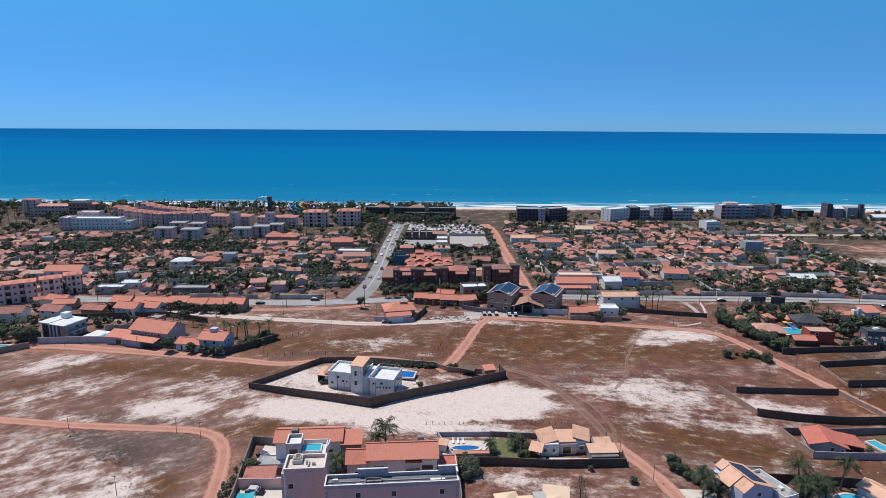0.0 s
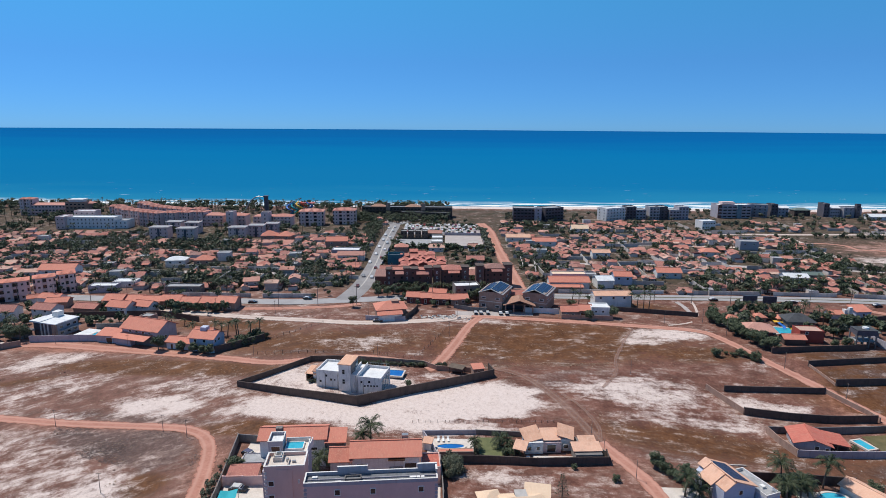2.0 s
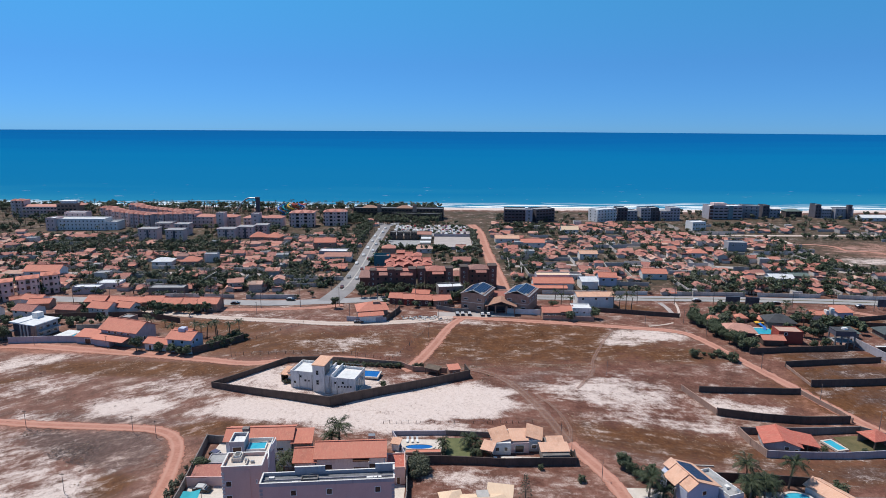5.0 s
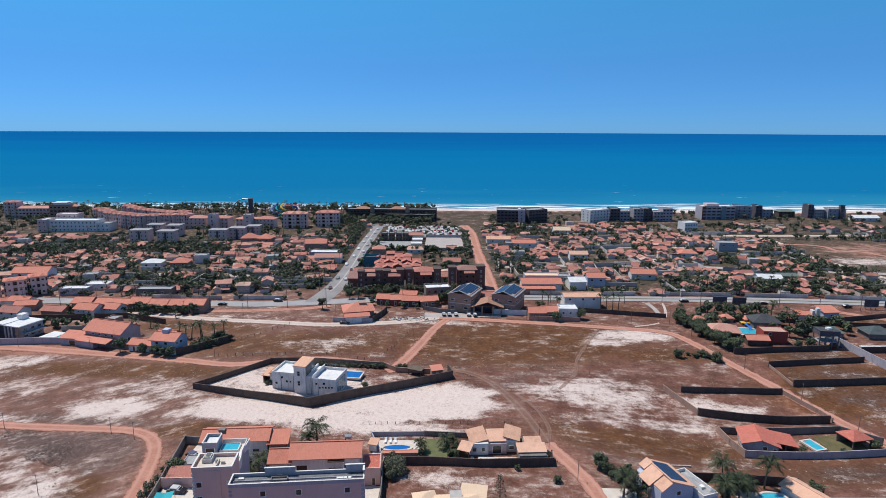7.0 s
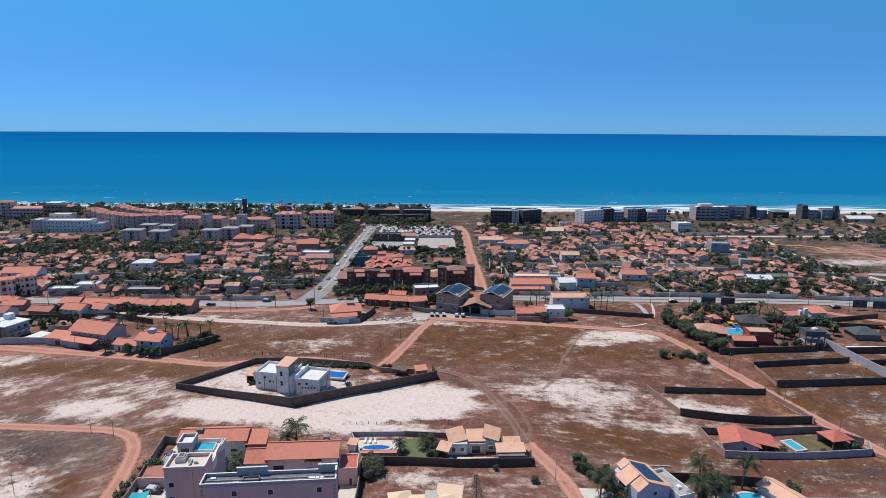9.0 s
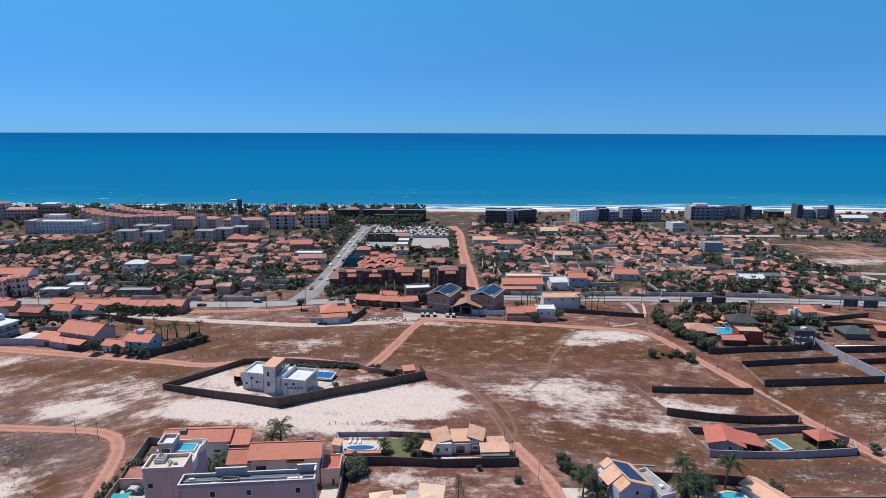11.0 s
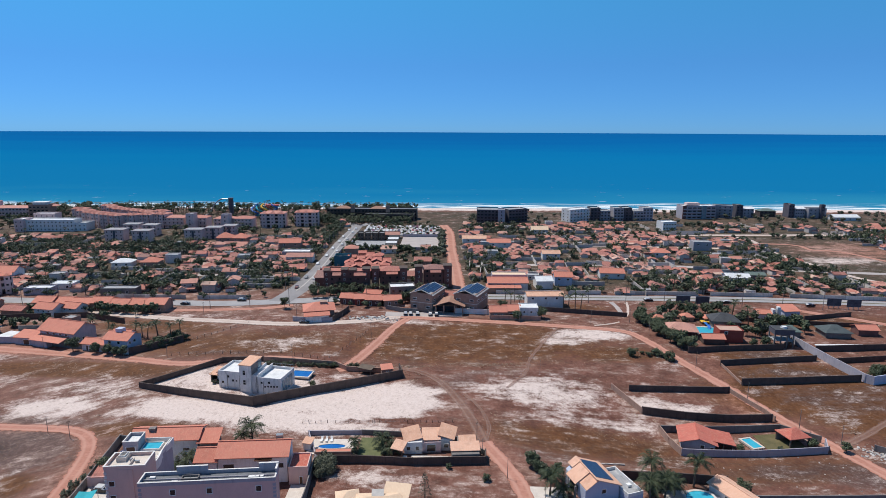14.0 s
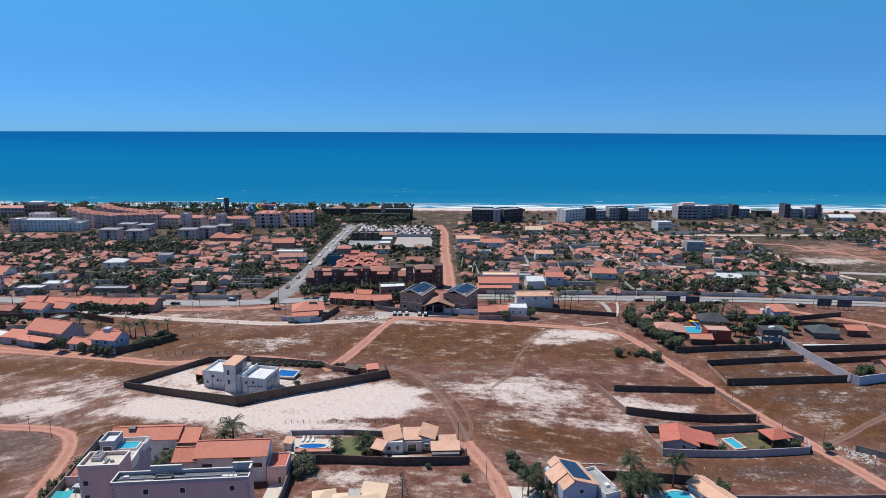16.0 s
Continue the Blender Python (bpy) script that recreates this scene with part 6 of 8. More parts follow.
house("white house with a terracotta roof", -166.4, 241.0, -10, 9.4, 7, 4.6, "gable", 1.6, 0.6, WHITE, TERRACOTTA, [("window", "f", -3, 3.2, 1.2, 1.1), ("window", "f", 2, 3.2, 1.2, 1.1)])
house("low house with a dusty tile roof", -153.0, 247.6, -8, 10, 6, 3.0, "gable", 1.3, 0.6, ROUGHWALL, TERRACOTTA, [])
house("white house with a terracotta roof", -182.0, 238.0, 6, 9.4, 7, 4.4, "gable", 1.8, 0.6, WHITE, TERRACOTTA, [("window", "f", 2, 3.0, 1.2, 1.1)])
for k in range(7):
    x = -146 + 8.6 * k
    house("terraced house in a row with an orange roof", x, 258.0 - 0.35 * k + (0.8 if k % 2 else 0), -2, 8.4, 8.0, 3.2 + (0.5 if k % 3 == 0 else 0), "gable", 1.7, 0.5, ROUGHWALL, ORANGE, [("door", "f", -2, 0, 1.2, 2.2), ("window", "f", 1.6, 0.9, 1.4, 1.1)], "row of terraced houses")
for k in range(18):
    tree(-152 + 3.4 * k + random.uniform(-1, 1), 250 + random.uniform(-1.2, 1.0), random.choice((4, 5)), 2.2, False, k % 3 == 0)


def block(label, x, y, turn, w, d, floors, fh=2.9, wall=None, tile=None, cols=6, roof="gable", rise=1.4, sides="f", bal=False, stub=0.8, z=None, ww=1.3, group=""):
    """A block of flats: body, floor bands, windows in rows, roof."""
    wall = wall or MAUVE
    o = thing("apartment_block", label, "building", x, y, turn, z, group)
    H = floors * fh
    part("wall", shell(w, d, H, rise * 0.97 if roof == "gable" else 0), wall, o)
    if roof == "gable":
        part("roof", gable(w, d, H, rise, 0.5), tile or TERRACOTTA, o)
    elif roof == "hip":
        part("roof", hip(w, d, H, rise, 0.5), tile or TERRACOTTA, o)
    else:
        bm = bmesh.new()
        parapet(bm, -w / 2, w / 2, -d / 2, d / 2, H, stub)
        part("parapet", bm, wall, o)
        part("roof", boxes((-w / 2 + 0.2, w / 2 - 0.2, -d / 2 + 0.2, d / 2 - 0.2, H, H + 0.1)), tile or CONCRETE, o)
    for f in range(floors):
        for k in range(cols):
            u = -w / 2 + w * (k + 0.5) / cols
            opening(o, "window", "f", u, f * fh + 0.9, ww, 1.3, w, d, wall)
        if "l" in sides or "r" in sides:
            for sd in sides.replace("f", ""):
                for k in range(max(1, int(d / 5))):
                    opening(o, "window", sd, -d / 2 + d * (k + 0.5) / max(1, int(d / 5)), f * fh + 0.9, 1.2, 1.3, w, d, wall)
        if bal and f:
            part("balcony", boxes((-w / 2 + 0.3, w / 2 - 0.3, -d / 2 - 1.2, -d / 2, f * fh - 0.12, f * fh + 0.02), (-w / 2 + 0.3, w / 2 - 0.3, -d / 2 - 1.2, -d / 2 - 1.1, f * fh + 0.02, f * fh + 0.9)), wall, o)
    return o


rng = random.Random(31)
for k in range(70):
    x = rng.uniform(-196, -98)
    y = rng.uniform(228, 236) if k % 2 else rng.uniform(251, 254) if k % 4 else rng.uniform(240, 246)
    if not any(abs(x - a) < 7 and abs(y - b) < 6 for a, b in ((-137.6, 246.6), (-128.6, 249), (-166.4, 241), (-153, 247.6), (-182, 238), (-117, 228.4), (-150.6, 224), (-178, 262), (-171.6, 256.6))):
        (palm if rng.random() < 0.2 else tree)(x, y, 4, s=rng.uniform(0.5, 0.95))


def balcony_flats(label, x, y, turn, w, d, floors, bays, fh=2.9, wall=None, tile=None, rise=1.5, group="", deep=1.5):
    """Flats with projecting bays, each under its own hipped roof, and dark balconies set back between them."""
    wall, tile = wall or MAUVE, tile or PINKTILE
    o = thing("apartment_block", label, "building", x, y, turn, None, group)
    H, step = floors * fh, w / bays
    part("wall", boxes((-w / 2, w / 2, -d / 2 + deep, d / 2, -0.8, H)), wall, o)
    part("roof", hip(w, d - deep, H, rise * 0.85, 0.3), tile, o).matrix_local = pose(0, deep / 2, 0)
    for i in range(bays):
        c, half = -w / 2 + step * (i + 0.5), step * 0.3
        part("bay", boxes((c - half, c + half, -d / 2, -d / 2 + deep - 0.004, -0.8, H + 0.25)), wall, o)
        bm = hip(d * 0.55, half * 2, H + 0.25, rise * 0.8, 0.35)
        bmesh.ops.rotate(bm, verts=bm.verts, cent=(0, 0, 0), matrix=Matrix.Rotation(radians(90), 3, "Z"))
        part("bay_roof", bm, tile, o).matrix_local = pose(c, -d / 2 + d * 0.275, 0)
        for f in range(floors):
            opening(o, "window", "f", c, f * fh + 1.0, min(1.2, half * 1.1), 1.2, w, d, wall)
    for i in range(bays + 1):
        x0, x1 = max(-w / 2, -w / 2 + step * (i - 0.2)), min(w / 2, -w / 2 + step * (i + 0.2))
        for f in range(floors):
            part("balcony_door", boxes((x0 + 0.15, x1 - 0.15, -d / 2 + deep - 0.06, -d / 2 + deep - 0.004, f * fh + 0.1, f * fh + 2.3)), GLASS, o, "dark balcony glazing")
            if f:
                part("balcony", boxes((x0, x1, -d / 2 + 0.3, -d / 2 + deep - 0.07, f * fh - 0.1, f * fh + 0.05), (x0, x1, -d / 2 + 0.3, -d / 2 + 0.42, f * fh + 0.05, f * fh + 0.85)), wall, o)
    for f in range(floors):
        opening(o, "window", "l", 0.5, f * fh + 1.0, 1.2, 1.2, w, d, wall)
    return o


for x, y, w, bays in ((-203.4, 264.6, 22, 4), (-190.4, 275.6, 9.0, 2), (-184.6, 283.4, 7.6, 2)):
    balcony_flats("pink three-storey flats with balconies and orange roof", x, y, 34, w, 9, 3, bays, 3.0, MAUVE, ORANGE, 1.0, "stepped flats", 1.2)
house("low tiled porch in front of the flats", -186.0, 262.6, 34, 7, 4, 2.6, "gable", 1.1, 0.4, WHITE, ORANGE, [])
house("low house with a terracotta roof below the flats", -178.0, 262.0, -10, 10, 6, 3.0, "gable", 1.4, 0.5, WHITE, ORANGE, [])
house("low house with a terracotta roof below the flats", -171.6, 256.6, 8, 9, 6, 2.8, "gable", 1.3, 0.5, ROUGHWALL, ORANGE, [])


# ---- middle of the view: halls, corner house, flats ----


def hall(x, y, turn, label):
    o = thing("hall", label, "building", x, y, turn)
    w, d, h = 10.8, 15.0, 8.2
    part("wall", boxes((-w / 2, w / 2, -d / 2, d / 2, -1, h)), ROUGHWALL, o)
    bm = gable(d, w, h - 0.2, 1.9, 0.5)
    bmesh.ops.rotate(bm, verts=bm.verts, cent=(0, 0, 0), matrix=Matrix.Rotation(radians(90), 3, "Z"))
    part("roof", bm, CONCRETE, o, "grey sheet gable roof")
    part("gable_wall", boxes((-w / 2 + 0.4, w / 2 - 0.4, -d / 2 + 0.02, d / 2 - 0.02, h, h + 0.35)), ROUGHWALL, o)
    a = math.degrees(math.atan2(1.9, w / 2))
    for sd in (-1, 1):
        for i in range(3):
            for j in range(6):
                if (i, j, sd) in ((2, 0, 1), (0, 5, -1)):
                    continue
                u = 0.15 + 1.72 * i
                bm = bmesh.new()
                box(bm, 0, 1.66, 0, 2.26, 0, 0.06)
                if sd < 0:
                    bmesh.ops.translate(bm, verts=bm.verts, vec=(-1.66, 0, 0))
                bmesh.ops.transform(bm, matrix=pose(sd * u, -d / 2 + 0.4 + 2.36 * j, h + 1.9 + 0.02 - 0.352 * u, 0, sd * a, 0), verts=bm.verts)
                part("solar_panel", bm, SOLAR, o, "blue solar panel")
    for u in (-3.2, 3.2):
        opening(o, "window", "f", u, 5.2, 2.0, 1.0, w, d)
        opening(o, "window", "f", u, 1.6, 2.0, 1.2, w, d)
    for u in (-5, 0, 5):
        opening(o, "window", "r", u, 5.0, 2.0, 1.0, w, d)
    part("band", boxes((-w / 2 - 0.06, w / 2 + 0.06, -d / 2 - 0.06, d / 2 + 0.06, 4.0, 4.3)), PAVING, o)


hall(26.6, 261.8, -22, "tall brick hall with a curved solar-panelled roof")
hall(46.4, 260.6, -24, "tall brick hall with a curved solar-panelled roof")
po = thing("porch", "entrance porch with a wide brown gable roof", "porch", 36.6, 254.8, -5)
bm = gable(9.0, 13.0, 3.9, 2.1, 0.6)
bmesh.ops.rotate(bm, verts=bm.verts, cent=(0, 0, 0), matrix=Matrix.Rotation(radians(90), 3, "Z"))
part("roof", bm, BROWNTILE, po)
for px in (-6.0, -2.4, 2.4, 6.0):
    part("pillar", boxes((px - 0.3, px + 0.3, -4.2, -3.6, -0.6, 4.0)), ROUGHWALL, po)
part("back_wall", boxes((-6.0, 6.0, 2.0, 3.0, -0.6, 4.0)), DARKFACADE, po)
part("low_wall", boxes((-9.5, -3.0, -3.9, -3.6, -0.6, 1.3)), GREYWALL, po)
part("pediment", boxes((-5.4, 5.4, -3.6, -3.3, 3.6, 4.1)), WOOD, po)
house("link roof between the halls", 36.6, 268.0, -5, 9.0, 6.0, 4.6, "gable", 1.5, 0.4, ROUGHWALL, TERRACOTTA, [])
wall_run("white forecourt wall", [(38.6, 252.2), (54.0, 250.4)], 2.4, 0.25, WHITE)
wall_run("grey wall beside the hall steps", [(7.6, 258), (15.6, 253.4), (22, 252.6)], 2.0, 0.25, GREYWALL)
for k, (px, py) in enumerate(((16.9, 249.6), (19.2, 249.6), (22.2, 249.7), (27.9, 249.0), (30.6, 249.1))):
    car(px, py, 180 + random.uniform(-6, 6), z=0.16).scale = (0.88, 0.88, 0.88)
hm = house("corner house with a terracotta hipped roof", -20.6, 247.0, 14, 12.5, 10.0, 4.4, "hip", 2.2, 0.7, ROUGHWALL, ORANGE, [("window", "f", -2, 1, 1.3, 1.2), ("window", "r", 0, 1, 1.3, 1.2)])
part("front_roof", shed(10.0, 4.6, 3.0, 4.3, 0.5), ORANGE, hm).matrix_local = pose(-1.2, -6.0, 0)
part("front_wall", boxes((-6.0, 3.8, -8.0, -5.1, -0.8, 2.9)), WHITE, hm)
part("attic", boxes((0.4, 3.6, -1.6, 1.6, 4.6, 6.9)), ROUGHWALL, hm)
wall_run("dark wall beside the corner house", [(-13.6, 240.0), (-10.0, 250.6), (-9.0, 256)], 2.4, 0.25, BROWNWALL)
wall_run("white front wall of the corner house", [(-30.4, 240.6), (-21, 239.2), (-13.6, 240.0)], 2.0, 0.25, LILAC)
car(-25.0, 237.8, 92, "silver car parked by the pale road")
for px, py, w, d, t, m in ((-10.6, 268.6, 7.4, 6.0, -8, BRICKRED), (-4.6, 267.6, 6.6, 6.0, 6, REDPAINT), (1.6, 266.0, 7.4, 6.2, -4, BRICKRED), (9.6, 265.6, 8.0, 6.2, 12, ROUGHWALL), (0.2, 274.4, 8.0, 5.6, -14, BRICKRED)):
    house("small brick house with a terracotta gable roof", px, py, t, w, d, 3.0, "gable", 1.5, 0.5, m, ORANGE, [("window", "f", 1.5, 1, 1.2, 1.1), ("door", "f", -1.5, 0, 1.0, 2.1)], "brick houses near the halls")
for px, py, h, s in ((-15.6, 271, 5, 0.8), (-13.4, 276, 6, 0.9), (-6.6, 273, 5, 0.7), (5.4, 271.6, 5, 0.8), (-19.4, 277, 6, 0.8), (-24.6, 276, 5, 0.9), (-29, 275, 6, 0.9), (-22.0, 281, 5, 0.9), (-16.4, 282, 5, 0.8), (-10.0, 281, 6, 0.8), (-4.6, 280.6, 5, 0.8), (13.6, 263, 4, 0.8), (-16.6, 265, 4, 0.8), (-2.0, 260.6, 4, 0.7), (4.6, 259.6, 4, 0.7), (-9.4, 262, 4, 0.7), (-31, 283, 5, 0.9), (-27.6, 286, 5, 0.8)):
    tree(px, py, h, 3.0, True, False, s)
block("grey flat-roofed two-storey building", 13.6, 277.0, 10, 12, 8, 2, 2.9, GREYWALL, LIGHTROOF, 4, "flat", 0.7, "f")
tree(18.6, 272, 6, 3.4, True), tree(-38.6, 258.6, 6, 3.2, True), tree(15.6, 268.6, 5, 3.0, True), tree(20.6, 276, 6, 3.2)
wb = house("long white two-storey house with an orange roof", 80.6, 264.6, 2, 17.0, 7.6, 5.6, "gable", 1.1, 0.4, WHITE, PEACH, [("window", "f", -6, 4, 1.2, 1.1), ("window", "f", 0, 4, 1.2, 1.1), ("window", "f", 5, 4, 1.2, 1.1), ("window", "r", 0, 4, 1.2, 1.1)])
s1 = house("small ochre house with an orange tile roof", 57.4, 247.6, 0, 7.0, 6.0, 3.2, "gable", 1.6, 0.5, ROUGHWALL, ORANGE, [("window", "f", 1.4, 1, 1.2, 1.1), ("door", "f", -1.2, 0, 1, 2.1)])
house("small ochre house with an orange tile roof", 63.4, 248.6, 0, 7.4, 6.4, 3.4, "gable", 1.6, 0.5, ROUGHWALL, ORANGE, [("door", "f", 0, 0, 2.4, 2.2)])
house("white flat-roofed house beside palms", 70.8, 248.0, -2, 8.0, 7.0, 4.6, "flat", 0.5, 0.2, WHITE, LIGHTROOF, [("window", "f", -2, 2.6, 1, 1), ("window", "f", 1, 2.6, 1, 1)])
wall_run("peach front wall of the small houses", [(53.8, 243.6), (64, 243.0), (75.2, 242.0)], 2.0, 0.22, ROUGHWALL)
wall_run("dark wall along a grassy plot", [(75.9, 256.6), (92, 253), (114.1, 247.6)], 2.0, 0.25, BROWNWALL)
tree(76.4, 245.4, 5, 2.6, True), tree(65.4, 242.4, 4, 2.2, True), tree(60.4, 256, 6, 3.2, True)
for px, py, h in ((62.0, 262, 8), (64.6, 259.6, 7), (68.0, 257.0, 6), (90.4, 256.6, 7), (93.6, 257.4, 8), (96.4, 258.4, 7), (88.6, 259, 7)):
    palm(px, py, h)
house("long house with orange and cream roofs", 66.4, 293.0, 0, 20.0, 9.0, 4.6, "gable", 1.8, 0.5, WHITE, ORANGE, [("window", "f", -5, 2, 1.4, 1.1), ("window", "f", 3, 2, 1.4, 1.1)])
house("terrace roof in front of the long house", 64.0, 287.0, 0, 17.0, 4.0, 2.8, "shed", 0.9, 0.4, ROUGHWALL, ORANGE, [])
house("white shed with a pale gable roof", 85.6, 298.0, 4, 8.4, 9.0, 4.2, "gable", 1.5, 0.4, WHITE, LIGHTROOF, [])
house("two-storey house with a peach roof", 68.0, 301.0, 0, 18.0, 7.0, 6.0, "flat", 0.6, 0.4, LILAC, CREAM, [("window", "f", -4, 4, 1.4, 1.1), ("window", "f", 4, 4, 1.4, 1.1)])

# brick flats: wide bodies under hipped roofs between taller square stair towers
for x, y, w, n, cap in ((-20.6, 291.4, 7.6, 2, "flat"), (-9.4, 291.4, 11.0, 3, "flat"), (6.4, 294.6, 10.6, 3, "hip"), (28.4, 298.6, 10.0, 3, "hip")):
    b = block("four-storey dark brick flats with red tile roofs", x, y, 4, w, 9, 4, 2.55, BRICKRED, TERRACOTTA, n, cap, 1.5, "fr", False, 0.5, None, 1.1, "brick flats")
    part("low_roof", shed(w * 0.5, 2.4, 9.0, 10.0, 0.3), TERRACOTTA, b).matrix_local = pose(w * 0.1, -5.6, 0)
for x, y, h, w in ((-25.0, 289.0, 10.6, 2.8), (-16.0, 289.0, 11.2, 3.2), (-12.0, 289.4, 10.8, 3.0), (-5.2, 289.6, 11.4, 3.6), (-0.8, 290.6, 11.4, 3.4), (13.4, 291.8, 11.4, 3.6), (21.0, 294.6, 11.6, 3.8), (35.8, 298.0, 11.4, 4.2)):
    b = thing("stair_tower", "square dark brick stair tower of the flats", "tower", x, y, 4, group="stair towers")
    part("shaft", boxes((-w / 2, w / 2, -2.4, 3.2, -0.8, h)), BRICKRED, b)
    part("cornice", boxes((-w / 2 - 0.25, w / 2 + 0.25, -2.65, 3.45, h, h + 0.4)), BROWNWALL, b)
    for f in range(4):
        opening(b, "window", "f", 0, 0.9 + 2.55 * f, 0.8, 1.1, w, 4.8)
for j in range(6):
    for i in range(5):
        x, y = -19.0 + 5.2 * i - 0.5 * j + random.uniform(-0.6, 0.6), 316 + 7.6 * j + (i % 2) * 2.4 + random.uniform(-0.6, 0.6)
        if (i, j) in ((4, 4), (4, 5), (0, 5)):
            continue
        w, h = random.uniform(4.0, 4.8), random.choice((4.6, 5.2, 5.8))
        house("red-roofed brick terrace house", x, y, random.choice((0, 90)) + 4, w, 5.4, h, random.choice(("gable", "hip", "gable")), 1.1, 0.35, BRICKRED, REDROOF, [("window", "f", 0.4, h - 2.0, 1.0, 1.0)], "red-roofed terraces")
for x, y, w, d, h, m, roof in ((-26.0, 343, 9, 8, 5.6, TEALWALL, "flat"), (-27.6, 316, 9, 8, 4.4, BRICKRED, "gable"), (-20.6, 314, 8, 8, 4.4, BRICKRED, "gable"), (-29.2, 300, 7, 9, 5.0, BRICKRED, "shed"), (-24.2, 366, 8, 7, 7.0, ROUGHWALL, "hip"), (21.6, 347, 10, 8, 3.4, ROUGHWALL, "gable"), (15.4, 311, 8, 8, 3.4, ROUGHWALL, "gable"), (19.4, 318, 9, 8, 3.4, ROUGHWALL, "hip"), (-2.4, 385, 10, 8, 3.0, WHITE, "gable"), (22.0, 388, 6, 5, 2.8, WHITE, "gable"), (-4.4, 437, 11, 6, 3.2, ROUGHWALL, "gable")):
    house("low town building beside the avenue", x, y, random.uniform(-5, 5), w, d, h, roof, 1.6, 0.5, m, CONCRETE if roof == "flat" else TERRACOTTA, [("window", "f", -w * 0.25, 1.0, 1.3, 1.2), ("window", "f", w * 0.25, 1.0, 1.3, 1.2)])
for x in (-27.0, -21.8, -16.4, -11.6):
    block("small brown flats beside the car park", x, 430, 2, 4.4, 7, 2, 2.6, BROWNWALL, CONCRETE, 2, "flat", 0.5, "f", group="small brown flats")
for k in range(5):
    o = thing("shelter", "long open shelter with a pale sheet roof", "shelter", -2.2, 396 + 7.4 * k, 2, group="long shelters")
    part("roof", shed(7.4, 3.4, 3.0, 3.6, 0.1), LIGHTROOF if k % 2 else BLACKROOF, o)
    for px in (-3.4, 3.4):
        for py in (-1.5, 1.5):
            part("post", boxes((px - 0.1, px + 0.1, py - 0.1, py + 0.1, -0.4, 3.1)), METAL, o)
for pts in ([(-31, 391), (-6, 391)], [(-31.4, 427), (-31, 391)], [(3.4, 391.6), (31, 391.8)], [(31, 391.8), (31, 442)], [(3.0, 442), (31, 442)], [(-34, 306), (-34, 388)], [(12, 304), (35, 307)], [(12.4, 322), (32, 324)]):
    wall_run("pale plot wall inside the town", pts, 2.2, 0.22, LILAC, False)

# ---- resort beside the red road ----
rr = thing("pavilion", "large open pavilion with a dusty red roof", "pavilion", 128.6, 225.6, -12)
part("roof", hip(11.4, 8.6, 3.2, 1.9, 0.8), TERRACOTTA, rr)
for px in (-5.4, -1.8, 1.8, 5.4):
    for py in (-4.0, 4.0):
        part("post", boxes((px - 0.2, px + 0.2, py - 0.2, py + 0.2, -0.6, 3.2)), WOOD, rr)
part("back_wall", boxes((-5.5, 5.5, 3.8, 4.1, -0.6, 3.0)), ROUGHWALL, rr)
house("low bar with a red tile roof", 137.6, 216.6, -4, 7.8, 4.6, 2.4, "gable", 1.1, 0.5, BROWNWALL, ORANGE, [])
dr = house("dark red two-storey resort building", 145.2, 219.6, -6, 9.0, 6.6, 4.6, "flat", 0.4, 0.3, REDPAINT, TERRACOTTA, [("window", "f", -2, 3.4, 1.2, 1.1)])
house("dark slate-roofed resort hall", 151.4, 237.2, -8, 10.6, 8.4, 3.2, "hip", 2.2, 0.7, GREYWALL, BLACKROOF, [])
house("palm-shaded hut with a red tile roof", 125.4, 241.2, 10, 5.2, 4.2, 2.2, "hip", 1.2, 0.4, ROUGHWALL, ORANGE, [])
house("small garden hut with a red tile roof", 148.2, 241.8, 0, 6.6, 4.4, 2.2, "hip", 1.2, 0.4, ROUGHWALL, ORANGE, [])
house("small garden hut with a red tile roof", 138.6, 243.4, 0, 4.6, 4.0, 2.2, "hip", 1.2, 0.4, ROUGHWALL, ORANGE, [])
swimming_pool("bright blue resort pool", 142.4, 229.6, -8, 9.6, 8.0, POOL, 1.0)
ws = thing("water_slide", "yellow and blue water slides on a deck", "water slide", 147.0, 236.0, -8)
for k in range(3):
    bm = bmesh.new()
    P = smooth([(-3 + 2.8 * k, 2.0), (-3.4 + 2.8 * k, 0), (-2.6 + 2.8 * k, -2.4), (-3.2 + 2.8 * k, -5.0)], 0.8)
    prev = None
    for q, p in enumerate(P):
        t = q / (len(P) - 1)
        ring = [bm.verts.new((p.x + u, p.y, 0.8 * (1 - t) ** 1.3 + 0.3 + v)) for u, v in ((-0.6, 0.45), (-0.45, 0), (0.45, 0), (0.6, 0.45))]
        if prev:
            for i in range(3):
                bm.faces.new((prev[i], prev[i + 1], ring[i + 1], ring[i]))
        prev = ring
    part("chute", bm, (BLUEPLASTIC, YELLOW, BLUEPLASTIC)[k], ws)
part("deck", boxes((-4.5, 5.0, 1.6, 4.0, 0.9, 1.1)), YELLOW, ws)
for px in (-4.2, 0, 4.6):
    for py in (1.8, 3.8):
        part("post", boxes((px - 0.12, px + 0.12, py - 0.12, py + 0.12, -0.6, 0.9)), METAL, ws)
wt = thing("lookout_tower", "blue-grey steel frame house with open lower storey", "building", 162.6, 213.8, -6)
part("upper_floor", boxes((-3.6, 3.6, -2.6, 2.6, 5.0, 6.9)), DARKFACADE, wt)
part("roof", boxes((-3.7, 3.7, -2.7, 2.7, 6.9, 7.0)), BLACKROOF, wt)
bm = bmesh.new()
limb(bm, (0.6, 0, 7.05), (0.6, 0, 7.6), 1.2, 1.1, 14)
